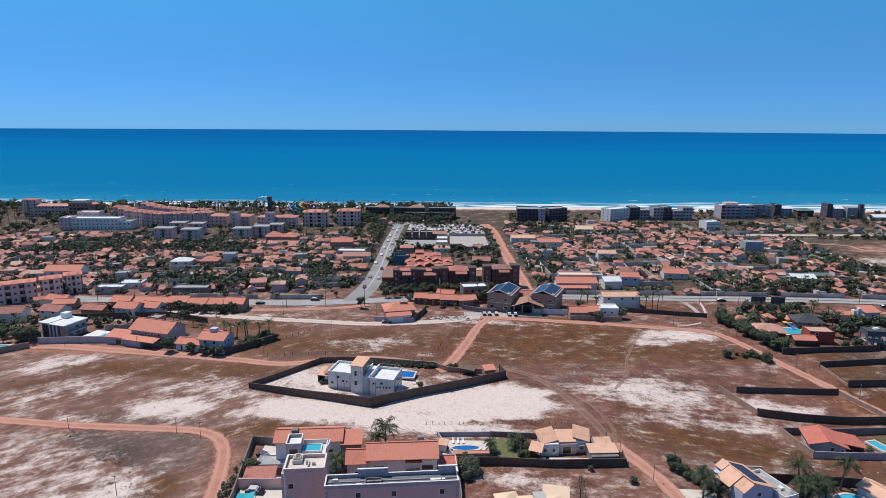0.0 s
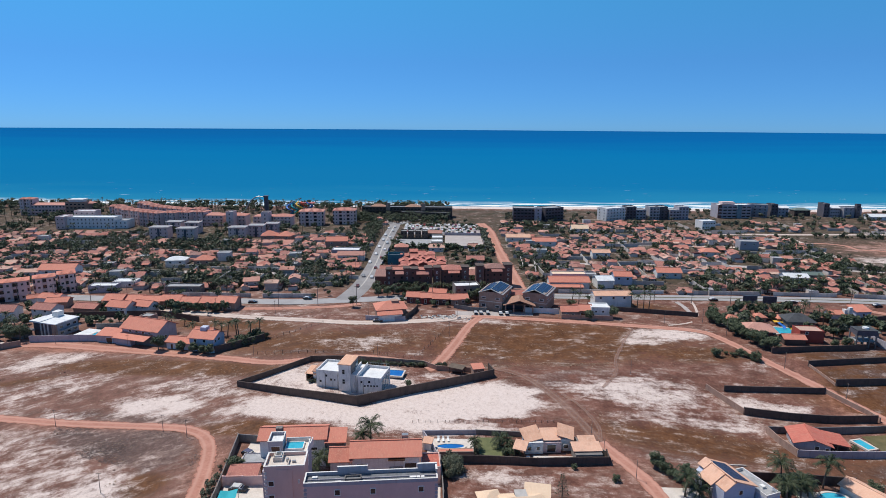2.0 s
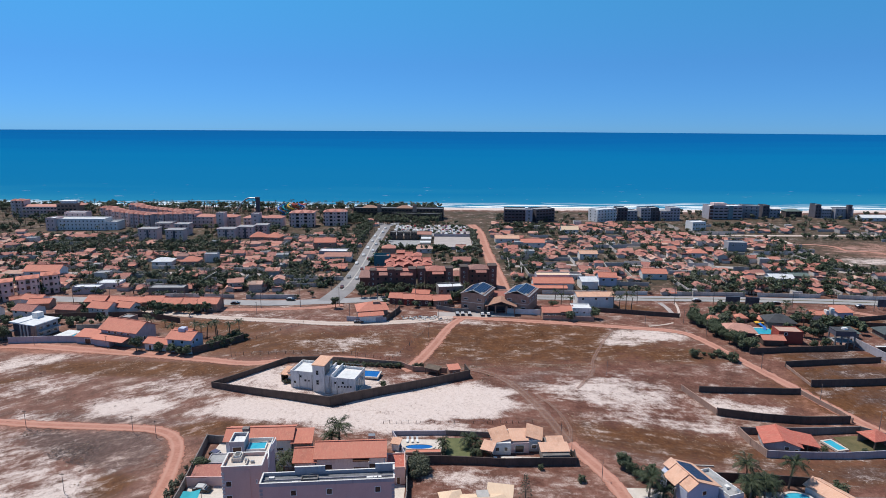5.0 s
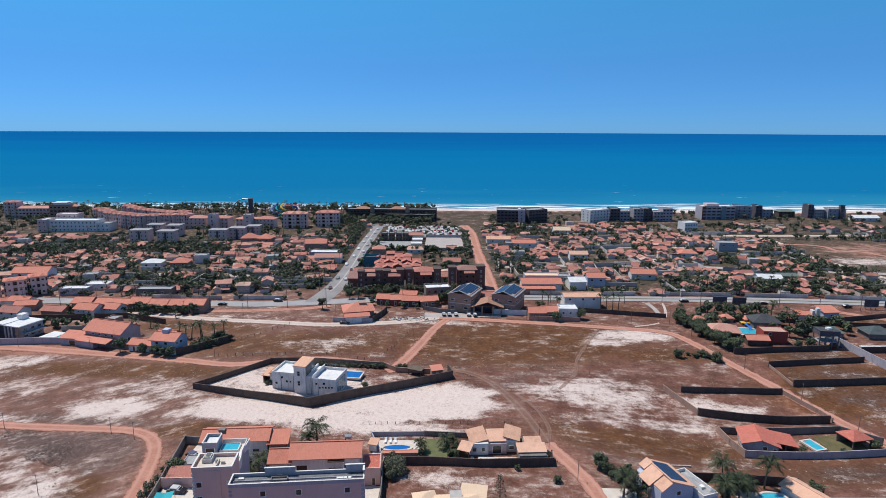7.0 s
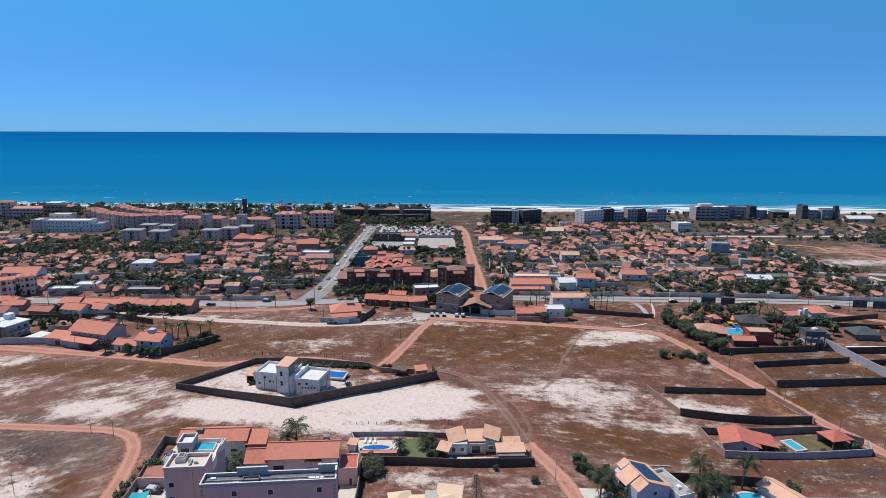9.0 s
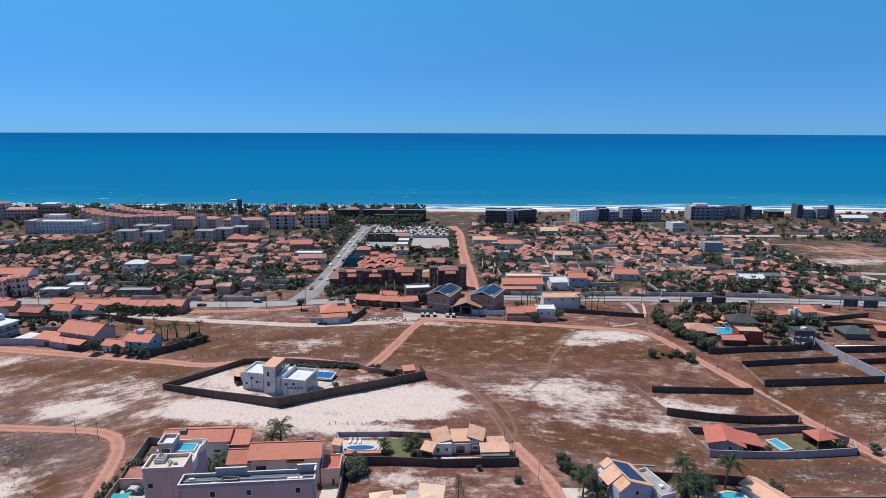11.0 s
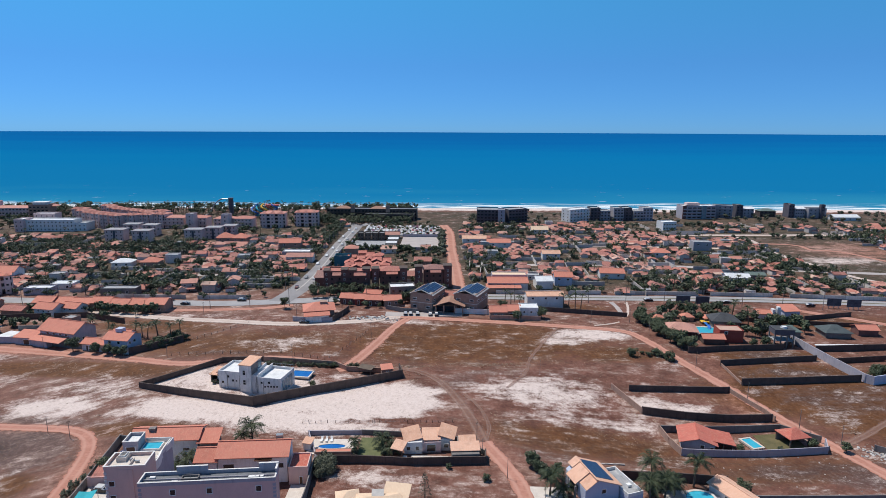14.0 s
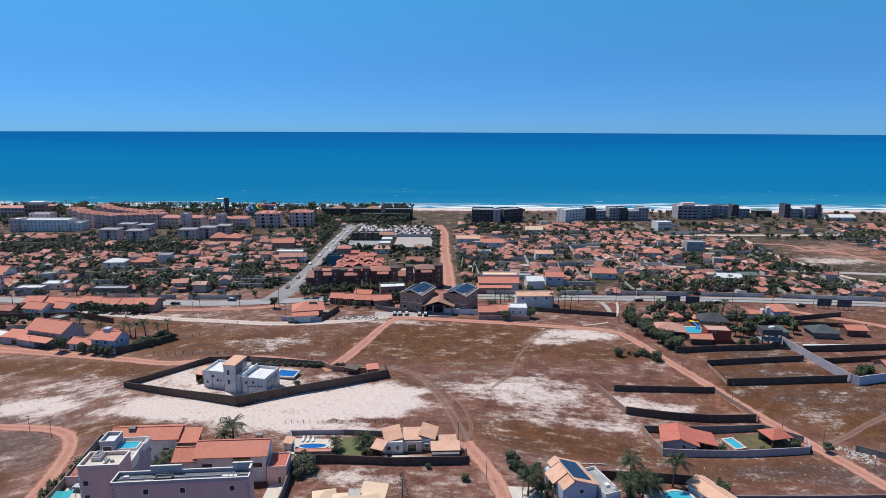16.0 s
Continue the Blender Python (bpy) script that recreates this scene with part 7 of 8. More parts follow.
box(bm, -0.2, 1.4, -0.8, 0.8, 7.5, 7.62)
part("tank", bm, FRAME, wt, "white round water tank")
for px in (-3.4, -1.1, 1.1, 3.4):
    for py in (-2.4, 2.4):
        part("column", boxes((px - 0.2, px + 0.2, py - 0.2, py + 0.2, -0.6, 5.0)), GREYWALL, wt)
part("middle_deck", boxes((-3.6, 3.6, -2.6, 2.6, 2.5, 2.7)), CONCRETE, wt)
house("white chapel-like wing with an orange roof", 174.6, 248.2, -8, 6.8, 4.8, 2.4, "gable", 1.2, 0.5, WHITE, ORANGE, [])
tw = thing("water_tower", "white round water tower by the house", "tower", 179.6, 246.4)
bm = bmesh.new()
limb(bm, (0, 0, -0.6), (0, 0, 4.4), 1.2, 1.2, 16)
box(bm, -0.7, 0.7, -0.7, 0.7, 4.3, 5.3)
part("shaft", bm, WHITE, tw)
part("bell_box", boxes((-2.8, -1.7, -1, 1, -0.6, 4.4)), WHITE, tw)
house("pale blue house with a rising red tile roof", 185.8, 249.4, 6, 7.0, 5.4, 3.2, "shed", 1.3, 0.5, BLUEWALL, ORANGE, [("window", "f", 0, 1.2, 1.2, 1.1)])
wall_run("dark wall beside the red lane", [(190, 244), (206, 248), (214, 250)], 2.0, 0.25, BROWNWALL)
wall_run("dark wall beside the red lane", [(152, 246), (172, 240), (200, 236), (214, 234)], 1.8, 0.25, BROWNWALL)
house("hipped grey-green roofed house", 190.0, 225.0, -4, 9.6, 7.6, 2.6, "hip", 1.9, 0.7, GREYWALL, SLATEROOF, [])
house("open hut with a grey-green roof", 172.0, 225.0, -4, 7.0, 5.0, 2.6, "hip", 1.6, 0.6, GREYWALL, GREENROOF, [])
house("low house with red tile roof beside palms", 204.0, 227.0, -6, 7.4, 5.6, 2.6, "gable", 1.2, 0.5, BRICKRED, ORANGE, [])
strip("road_25", "red lane on the far side of the resort", [(190, 262), (206, 250), (222, 238), (236, 222), (262, 204)], 5, RED_DIRT, 0.1)
rng = random.Random(5)
for k in range(30):
    t = k / 29
    tree(117.0 + 7.6 * t + rng.uniform(-1.2, 2.2), 243.5 - 34.5 * t + rng.uniform(-1, 1), 5, 2.6, True, s=rng.uniform(0.75, 1.05))
for k in range(110):
    x, y = rng.uniform(118, 186), rng.uniform(222, 256)
    if not any(abs(x - a) < 7 and abs(y - b) < 6 for a, b in ((128.6, 225.6), (137, 217), (144, 219), (151, 237), (140.6, 229), (144.6, 234), (163, 214), (173, 248), (187, 250), (188, 225), (180, 246), (172, 225), (201, 226), (142, 230), (147, 236))):
        if rng.random() < 0.35:
            palm(x, y, rng.choice((5, 6)))
        else:
            tree(x, y, rng.choice((4, 5)), 2.6, False, rng.random() < 0.3)
for px, py, s in ((102.4, 203.2, 1.15), (108.6, 203.0, 0.7), (111.4, 203.6, 1.0), (113.4, 202.0, 0.8), (115.0, 199.6, 1.2), (106.8, 205.0, 0.5), (180.0, 186.8, 1.2), (183, 188, 1.0), (177.6, 184.4, 1.1), (157.0, 213.6, 1.2), (152, 213, 1.0), (161, 225, 1.4), (170, 224, 1.3)):
    bush(px, py, s)

for x, y, w in ((145.6, 265.0, 6.4), (154.2, 264.0, 6.2), (214.0, 261.6, 6.2), (222.0, 259.8, 6.2)):
    b = thing("billboard", "faded roadside billboard on steel posts", "billboard", x, y, -5, group="billboards")
    part("panel", boxes((-w / 2, w / 2, -0.12, 0.12, 1.4, 4.8)), POSTER, b)
    part("panel_frame", boxes((-w / 2 - 0.1, w / 2 + 0.1, -0.16, 0.16, 4.8, 4.95), (-w / 2 - 0.1, w / 2 + 0.1, -0.16, 0.16, 1.25, 1.4)), METAL, b)
    for u in (-0.35, 0.0, 0.35):
        part("post", boxes((u * w - 0.12, u * w + 0.12, 0.13, 0.37, -0.5, 4.6)), METAL, b)

# ---- seafront ----

balcony_flats("tall pink seafront hotel wing with tiled roof", -375, 533, 4, 11, 12, 5, 2, 2.9)
block("long pinkish seafront hotel with tiled roof", -355, 534, 4, 30, 12, 3, 3.1, MAUVE, PINKTILE, 10, "gable", 1.5, "f", True, ww=2.0)
rw = block("rounded brown hotel wing with a pale cap", -327, 529, 4, 17, 13, 4, 3.1, ROUGHWALL, CONCRETE, 5, "flat", 0.8, "f", True, ww=2.2)
part("cap", boxes((-6, 5, -4, 4, 12.4, 14.6), (-7, 6, -5, 5, 14.6, 15.1)), LIGHTROOF, rw, "pale roof lantern")
part("side_roof", hip(8, 8, 12.4, 1.6, 0.3), PINKTILE, rw).matrix_local = pose(9, 2, -1.2)
block("long white three-storey building", -279, 466, 1, 42, 12, 3, 2.8, WHITE, LIGHTROOF, 14, "flat", 0.7, "f", ww=1.1)
block("pink end wing of the long building", -298.5, 462.5, 1, 7, 12, 3, 3.1, MAUVE, LIGHTROOF, 2, "flat", 0.7, "f", ww=1.1)
block("stepped upper wing of the long building", -289, 478, 1, 17, 9, 4, 2.9, MAUVE, LIGHTROOF, 4, "flat", 0.7, "f", ww=1.1)
block("low east wing of the long building", -254, 468, 1, 10, 12, 2, 2.9, WHITE, CONCRETE, 3, "flat", 0.6, "f", ww=1.1)
for k in range(9):
    x = -282 + 10.6 * k
    y = float(np.interp(x, (-290, -263, -230, -192), (520, 492, 474, 484)))
    balcony_flats("pale pink seafront flats with hipped red roofs", x, y, -16, 9.6, 12, 4, 2, 2.85, group="seafront flats")
    if k < 7:
        balcony_flats("pale pink seafront flats with hipped red roofs", x + 15, y + 17, -16, 9.6, 10, 4, 2, 3.0, group="seafront flats")
for x, y, w in ((-186.4, 483, 17), (-167.6, 483, 16), (-144.6, 479, 15), (-128.6, 479, 15)):
    block("pale seafront flats with a red hipped roof", x, y, -2, w, 11, 3, 2.9, MAUVE, PINKTILE, 5, "hip", 1.6, "f", True, group="hipped seafront flats")
for x, y in ((-169.6, 473), (-140.6, 471)):
    block("tall plain stair block of the flats", x, y, -2, 6, 8, 4, 3.1, MAUVE, CONCRETE, 1, "flat", 0.8)
balcony_flats("pink seafront flats with hipped roofs", -107.6, 488, 4, 20, 13, 4, 3, 2.9, rise=2.0)
balcony_flats("pink seafront flats with hipped roofs", -81.6, 496, 4, 19, 13, 4, 3, 2.9, rise=2.0)
for x, y, w in ((-204, 424, 13), (-183, 420, 12), (-204.6, 449, 11), (-189, 446, 10), (-148, 426, 12), (-137, 435, 11), (-128, 444, 9)):
    g = block("grey-pink three-storey flats with flat roofs", x, y, 3, w, 9, 3, 2.6, MAUVE, CONCRETE, 4, "flat", 0.3, "f", group="grey flats", ww=1.0)
    part("roof_edge", boxes((-w / 2 - 0.6, w / 2 + 0.6, -5.1, 5.1, 8.1, 8.45)), CONCRETE, g, "projecting grey roof slab")
    part("recess", boxes((-0.8, 0.8, -4.56, -4.5, 0, 7.6)), DARKFACADE, g, "dark stairwell glazing")
lh = block("long low seafront hotel with brown roof", -31.0, 538, -2, 82, 12, 3, 2.9, BROWNWALL, ROOFGREY, 26, "flat", 0.5, "f", True, ww=2.2)
for u in (-17, 15):
    part("stair_tower", boxes((u - 1.8, u + 1.8, -7.2, -6.0, -0.8, 13.0)), ROUGHWALL, lh)
    part("hip_roof", hip(15, 10, 8.7, 2.6, 0.4), BROWNTILE, lh).matrix_local = pose(u - 9.6, 0, 0)
block("long low front wing of the hotel", -14.0, 526, -4, 44, 8, 2, 2.7, BROWNWALL, ROOFGREY, 14, "flat", 0.4, "f", ww=2.2)
block("dark modern seafront hotel", 73.4, 522, -4, 19, 16, 4, 2.7, DARKFACADE, CONCRETE, 6, "flat", 0.8, "f", True, ww=2.2)
block("pale stair block of the dark hotel", 85.0, 516, -4, 6, 10, 4, 2.8, LILAC, CONCRETE, 1, "flat", 0.8)
block("dark modern seafront hotel", 97.4, 525, 24, 19, 14, 4, 2.7, DARKFACADE, CONCRETE, 6, "flat", 0.8, "f", True, ww=2.2)
block("white terraced seafront flats", 153.0, 528, 28, 22, 12, 4, 2.6, WHITE, LIGHTROOF, 6, "flat", 0.8, "fl", True)
for k, (x, m) in enumerate(((171.0, DARKFACADE), (180.6, HOTELGREY), (192.0, HOTELGREY), (200.0, DARKFACADE), (210.0, HOTELGREY), (219.0, LILAC))):
    block("grey modern seafront flats", x, 534 + (k % 2) * 2, 2, 9, 12, 4 - (k % 3 == 1), 2.7, m, CONCRETE, 3, "flat", 0.8, "f", k % 2 == 0, ww=1.8, group="pale grey modern seafront flats")
wh = block("long white seafront hotel with ribbon windows", 270.0, 548, 2, 31, 14, 4, 2.9, LILAC, LIGHTROOF, 7, "flat", 0.8, "f", True, ww=3.6)
part("roof_house", boxes((-10, 2, -3, 4, 12.3, 14.4)), MAUVE, wh)
part("brick_end", boxes((-15.6, -12.4, -7.6, -7.02, -0.8, 12.5)), BRICKRED, wh, "dark red brick end bay")
part("centre_bay", boxes((2, 6, -8.4, -7.0, -0.8, 12.6)), GREENGLASS, wh, "blue glazed centre bay")
block("grey seafront flats with two towers", 297.0, 553, -22, 17, 10, 4, 2.8, HOTELGREY, CONCRETE, 4, "flat", 0.8, "f", True)
block("grey seafront flats with dark end", 312.6, 556, 0, 6, 10, 4, 2.8, DARKFACADE, CONCRETE, 2, "flat", 0.8)
block("grey seafront flats with pale gable", 321.0, 556, 0, 10, 10, 3, 2.8, HOTELGREY, LIGHTROOF, 3, "gable", 1.5)
block("low beach house with a dark roof", 343.0, 562, 0, 15, 9, 2, 2.8, BROWNWALL, GREENROOF, 4, "hip", 1.8)
block("dark grey four-storey seafront flats", 362.0, 557, 0, 5, 10, 4, 3.0, DARKFACADE, CONCRETE, 2, "flat", 0.8)
block("pale gabled seafront flats", 369.6, 556, 0, 9, 10, 3, 2.9, HOTELGREY, LIGHTROOF, 4, "gable", 1.6)
block("pale grey modern seafront flats", 384.0, 553, 2, 17, 10, 3, 3.0, HOTELGREY, CONCRETE, 4, "flat", 0.8)
block("dark grey stair block of the flats", 388.0, 548, 2, 4, 3, 4, 3.1, DARKFACADE, CONCRETE, 1, "flat", 0.8)
block("long white marquee hall by the beach", 403.0, 539, 0, 23, 10, 1, 3.2, LIGHTROOF, LIGHTROOF, 4, "gable", 2.0)
block("white block inside the town", 219.0, 484, 12, 12, 10, 2, 3.0, WHITE, LIGHTROOF, 5, "flat", 0.7, "f")

tower = thing("slide_tower", "dark water park tower with a long slide", "tower", -161, 540)
part("shaft", boxes((-1.6, 1.6, -1.6, 1.6, -0.6, 17.5), (-2.0, 2.0, -2.0, 2.0, 17.5, 17.9)), DARKFACADE, tower)
bm = bmesh.new()
P = smooth([(-2, 17), (-9, 16.6), (-15, 12), (-21, 3), (-27, 1.0)], 1.5)
rings = []
for k, p in enumerate(P):
    d = (P[min(k + 1, len(P) - 1)] - P[max(k - 1, 0)]).normalized()
    rings.append([bm.verts.new((p.x - d.y * 0.55 * math.cos(q * math.pi / 3), 0.55 * math.sin(q * math.pi / 3), p.y + d.x * 0.55 * math.cos(q * math.pi / 3))) for q in range(6)])
for A, B in zip(rings, rings[1:]):
    for q in range(6):
        bm.faces.new((A[q], A[(q + 1) % 6], B[(q + 1) % 6], B[q]))
part("slide", bm, METAL, tower)
wp = thing("water_park", "coloured water park slides on a frame", "water slide", -128, 538)
for k, m in enumerate((BLUEPLASTIC, TEAL, YELLOW, REDPLASTIC, BLUEPLASTIC)):
    bm = bmesh.new()
    pts = [(4.5 * k - 11 + 3.0 * math.cos(q * 0.9 + k), 3.0 * math.sin(q * 0.9 + k), 12.5 - 1.25 * q) for q in range(10)]
    for a, b in zip(pts, pts[1:]):
        limb(bm, a, b, 0.8, 0.8, 6)
    part("flume", bm, m, wp)
    part("mast", boxes((4.5 * k - 11.2, 4.5 * k - 10.8, -0.2, 0.2, -0.6, 12.6)), METAL, wp)
part("platform", boxes((0, 12, -3, 3, 11.4, 12.0)), REDPLASTIC, wp)

# ---- the town: plots of red-roofed houses among trees ----
STREETS = [(-39, 13), (40, 12)]
KEEP = [(-33, 38, 278, 352), (-36, 32, 352, 560), (52, 96, 282, 306), (-205, -160, 250, 280), (258, 336, 342, 436), (236, 330, 448, 464), (268, 310, 310, 345), (208, 232, 474, 494), (-214, -174, 412, 456), (-158, -122, 418, 450)]


def free(x, y, r=6.0):
    if y < 285.5 or any(a - r < x < b + r and c - r < y < d + r for a, b, c, d in KEEP):
        return False
    if any(abs(x - sx) < w / 2 + r for sx, w in STREETS) and y < 520:
        return False
    if x < -60 and y > 446 - r or x > 40 and y > 506 or x < -235 and y > 440:
        return False
    if abs(y - (322 - 0.0004 * (x + 150) ** 2)) < r * 0.9 and -240 < x < -45:
        return False
    return not any(abs(x - a) < 9 and abs(y - b) < 8 for a, b in STANDING)


STANDING = [(-203, 308), (-156, 342), (-140, 342), (-122, 417), (-111, 417), (-54, 357), (-60, 372), (-160, 292), (-165, 281), (-125, 280), (-70, 395), (97, 304), (193, 311), (206, 317), (127, 319), (110, 463), (56, 422), (72, 406), (102, 367), (211, 398), (175, 375)]
TYPES = [(8.4, 6, 2.5, "gable", 1.15), (7, 5.6, 2.4, "gable", 1.0), (9, 6.6, 2.6, "hip", 1.3), (7, 7, 2.6, "hip", 1.3), (7.6, 6, 4.8, "gable", 1.2), (7, 6.4, 4.8, "hip", 1.3), (10.4, 5.2, 2.5, "gable", 1.1), (7, 5.4, 2.8, "flat", 0.45), (6, 5.4, 2.5, "shed", 1.0), (8, 6.6, 5.2, "flat", 0.5)]
KINDS = ["low plastered house with a weathered terracotta roof", "two-storey plastered house with a terracotta roof", "plain house with a flat concrete roof"]


def joined(bm, other, m):
    me = bpy.data.meshes.new("piece")
    other.to_mesh(me)
    other.free()
    me.transform(m)
    bm.from_mesh(me)
    return bm


def town_house(k, x, y, turn, s):
    w, d, h, roof, rise = TYPES[k]
    near = y < 345

    def make():
        wins = [("window", "f", -w * 0.28, h - 2.0, 1.3, 1.2), ("window", "f", w * 0.26, h - 2.0, 1.3, 1.2), ("door", "f", 0.2, 0, 1.1, 2.1)][: 3 if near else 1]
        label = KINDS[2] if roof == "flat" else KINDS[1 if h > 5 else 0]
        o = thing("house", label, "house", 0, 0, 0, 0, "town houses")
        walls = shell(w, d, h, rise * 0.97 if roof == "gable" else 0.0)
        if roof != "flat":
            # each house has a cross wing and a lean-to, at heights of their own
            sd = 1 if k % 2 else -1
            wing = pose(sd * w * 0.42, -d * 0.36, 0, 0, 0, 90)
            joined(walls, shell(d * 0.8, w * 0.46, 2.2, 0.8), wing)
            top = {"gable": gable(w, d, h, rise, 0.6), "hip": hip(w, d, h, rise, 0.6), "shed": shed(w, d, h + 0.05, h + rise, 0.4)}[roof]
            joined(top, gable(d * 0.8, w * 0.46, 2.2, 0.85, 0.5), wing)
            joined(top, gable(w * 0.5, d * 0.5, h + 0.35, rise * 0.8, 0.4), pose(-sd * w * 0.24, d * 0.2, 0))
            joined(top, shed(w * 0.5, 2.8, 1.9, 2.5, 0.2), pose(-sd * w * 0.2, -d / 2 - 1.5, 0))
            part("roof", top, TERRACOTTA, o)
        else:
            bm = bmesh.new()
            parapet(bm, -w / 2, w / 2, -d / 2, d / 2, h, rise)
            part("parapet", bm, TOWN, o)
            part("roof", boxes((-w / 2 + 0.2, w / 2 - 0.2, -d / 2 + 0.2, d / 2 - 0.2, h, h + 0.1)), CONCRETE, o)
        part("wall", walls, TOWN, o)
        for kind, side, u, zz, ww, hh in wins:
            opening(o, kind, side, u, zz, ww, hh, w, d)
        return o
    return planted(("house", k, near), make, x, y, turn, s)


# larger houses that stand out in the town
hm2 = house("white two-storey house with twin orange gables", -203.4, 308.0, 4, 18, 9, 5.4, "gable", 2.2, 0.6, WHITE, ORANGE, [("window", "f", -5, 3.4, 1.6, 1.2), ("window", "f", 0, 3.4, 1.6, 1.2), ("window", "f", 5, 3.4, 1.6, 1.2)])
for x, y, t, w, d, h, roof, rise, wall, tile in (
        (-155.9, 342, 6, 11, 8, 3.0, "hip", 1.6, WHITE, LIGHTROOF), (-139.8, 342.5, 4, 10, 8, 3.2, "hip", 2.2, ROUGHWALL, ORANGE), (-122.5, 417, 8, 11, 9, 4.4, "hip", 2.8, ROUGHWALL, ORANGE),
        (-111.1, 417, -6, 10, 9, 4.2, "hip", 2.6, ROUGHWALL, ORANGE), (-54.5, 357, 2, 16, 9, 3.6, "gable", 1.6, WHITE, TERRACOTTA), (-60, 372, 0, 18, 8, 3.2, "flat", 0.6, LILAC, LIGHTROOF),
        (-159.5, 292, 4, 11, 7, 2.8, "flat", 0.4, WHITE, LIGHTROOF), (-165, 281.5, 4, 13, 6, 3.2, "flat", 0.5, LILAC, LIGHTROOF), (-124.9, 280.5, 2, 17, 6, 3.4, "flat", 0.5, GREYWALL, CONCRETE), (-70, 395, 4, 14, 9, 5.0, "gable", 2.2, ROUGHWALL, ORANGE)):
    house("larger town house with its own walled plot", x, y, t, w, d, h, roof, rise, 0.5, wall, tile, [("window", "f", -w * 0.25, h - 2.0, 1.4, 1.2), ("window", "f", w * 0.25, h - 2.0, 1.4, 1.2)])
for x, y, t, w, d, h, roof, rise, wall, tile in (
        (97, 303.6, -4, 9, 8, 5.0, "gable", 1.6, BLUEWALL, ORANGE), (193, 311.5, -6, 12, 8, 3.0, "gable", 1.4, WHITE, LIGHTROOF), (205.6, 317, -4, 10, 6, 2.8, "gable", 1.0, GREYWALL, GREENROOF), (127, 319, -4, 13, 8, 3.4, "gable", 1.8, WHITE, ORANGE),
        (110, 463, 0, 13, 8, 3.2, "gable", 2.2, WHITE, CREAM), (56.2, 422, 0, 17, 8, 3.4, "gable", 1.6, WHITE, PEACH), (72.4, 406, 0, 16, 8, 3.6, "gable", 1.8, WHITE, ORANGE), (101.9, 367, 0, 11, 7, 4.0, "gable", 1.4, WHITE, PEACH),
        (210.6, 398, -6, 12, 9, 5.6, "flat", 0.6, HOTELGREY, CONCRETE), (174.6, 375, -6, 11, 8, 3.4, "hip", 1.8, WHITE, ORANGE)):
    house("larger town house with its own walled plot", x, y, t, w, d, h, roof, rise, 0.5, wall, tile, [("window", "f", -w * 0.25, h - 2.0, 1.4, 1.2), ("window", "f", w * 0.25, h - 2.0, 1.4, 1.2)])

rng = random.Random(11)
random.seed(4)
count = 0


def greenery(px, py, n, reach):
    for _ in range(n):
        qx, qy = px + rng.uniform(-reach, reach), py + rng.uniform(-reach, reach)
        if free(qx, qy, 2):
            if rng.random() < 0.26:
                palm(qx, qy, rng.choice((5, 6)), s=rng.uniform(0.6, 0.9))
            else:
                tree(qx, qy, rng.choice((4, 5, 6)), 3.0, False, rng.random() < 0.5, rng.uniform(0.4, 0.85))


def wooded(px, py):
    """How thickly a part of the town is planted."""
    k = noise.noise((px * 0.016, py * 0.024, 5.1)) + 0.4 * noise.noise((px * 0.06, py * 0.07, 1.7))
    if px < -45:
        k += 0.12
    if -280 < px < -128 and 338 < py < 418:
        k += 0.22
    if 186 < px < 262 and 318 < py < 372 or 66 < px < 112 and 318 < py < 345:
        k += 0.20
    return k


y = 287.5
while y < 522:
    x = -0.80 * y - 34 + rng.uniform(0, 8)
    while x < 0.80 * y + 76:
        px, py = x + rng.uniform(-1.2, 1.2), y + rng.uniform(-2.0, 2.0)
        left = px < -45
        x += rng.uniform(8.2, 12.6)
        if not free(px, py, 3.6):
            continue
        if px > 185 and py > 452 and rng.random() < 0.55:
            if rng.random() < 0.35:
                greenery(px, py, 3, 6)
            continue
        green = wooded(px, py)
        bare = noise.noise((px * 0.018, py * 0.03, 3.3))
        if green > 0.25:
            greenery(px, py, rng.randint(5, 8), 6)
            if rng.random() < 0.75:
                continue
        elif bare > (0.40 if left else 0.26):
            if rng.random() < 0.3:
                greenery(px, py, 2, 5)
            continue
        k = rng.choices(range(10), (16, 17, 12, 12, 5, 5, 14, 4, 9, 2))[0]
        turn = rng.choice((0, 0, 0, 90, 180)) + rng.uniform(-6, 6) + (6 if left else -5)
        town_house(k, px, py, turn, rng.uniform(0.64, 0.94))
        count += 1
        if rng.random() < (0.8 if left else 0.62):
            greenery(px + rng.choice((-1, 1)) * 5.0, py + rng.uniform(-5.0, -1), rng.randint(2, 5) if left else rng.randint(1, 4), 4.0)
    y += rng.uniform(8.6, 10.8)


def build_lot_wall(L, h):
    o = thing("garden_wall", "pale weathered garden wall between town plots", "wall", 0, 0, 0, 0, "garden walls")
    part("panel", boxes((-L / 2, L / 2, -0.12, 0.12, -0.4, h)), TOWN, o)
    part("coping", boxes((-L / 2 - 0.05, L / 2 + 0.05, -0.17, 0.17, h, h + 0.1)), KERB, o)
    return o


for _ in range(360):
    yy = rng.uniform(290, 500)
    xx = rng.uniform(-0.78 * yy, 0.78 * yy + 60)
    if free(xx, yy, 3):
        k = rng.randrange(3)
        planted(("lotwall", k), lambda: build_lot_wall((14, 20, 28)[k], (1.8, 2.0, 2.2)[k]), xx, yy, rng.choice((0, 0, 90)) + rng.uniform(-6, 6))

def build_scrub(k):
    return build_tree(90 + k, 2.2, 2.0, 5, 10, 0.6, LEAF_DULL if k % 2 else LEAF, "low dense shrub between the houses", 0.1)


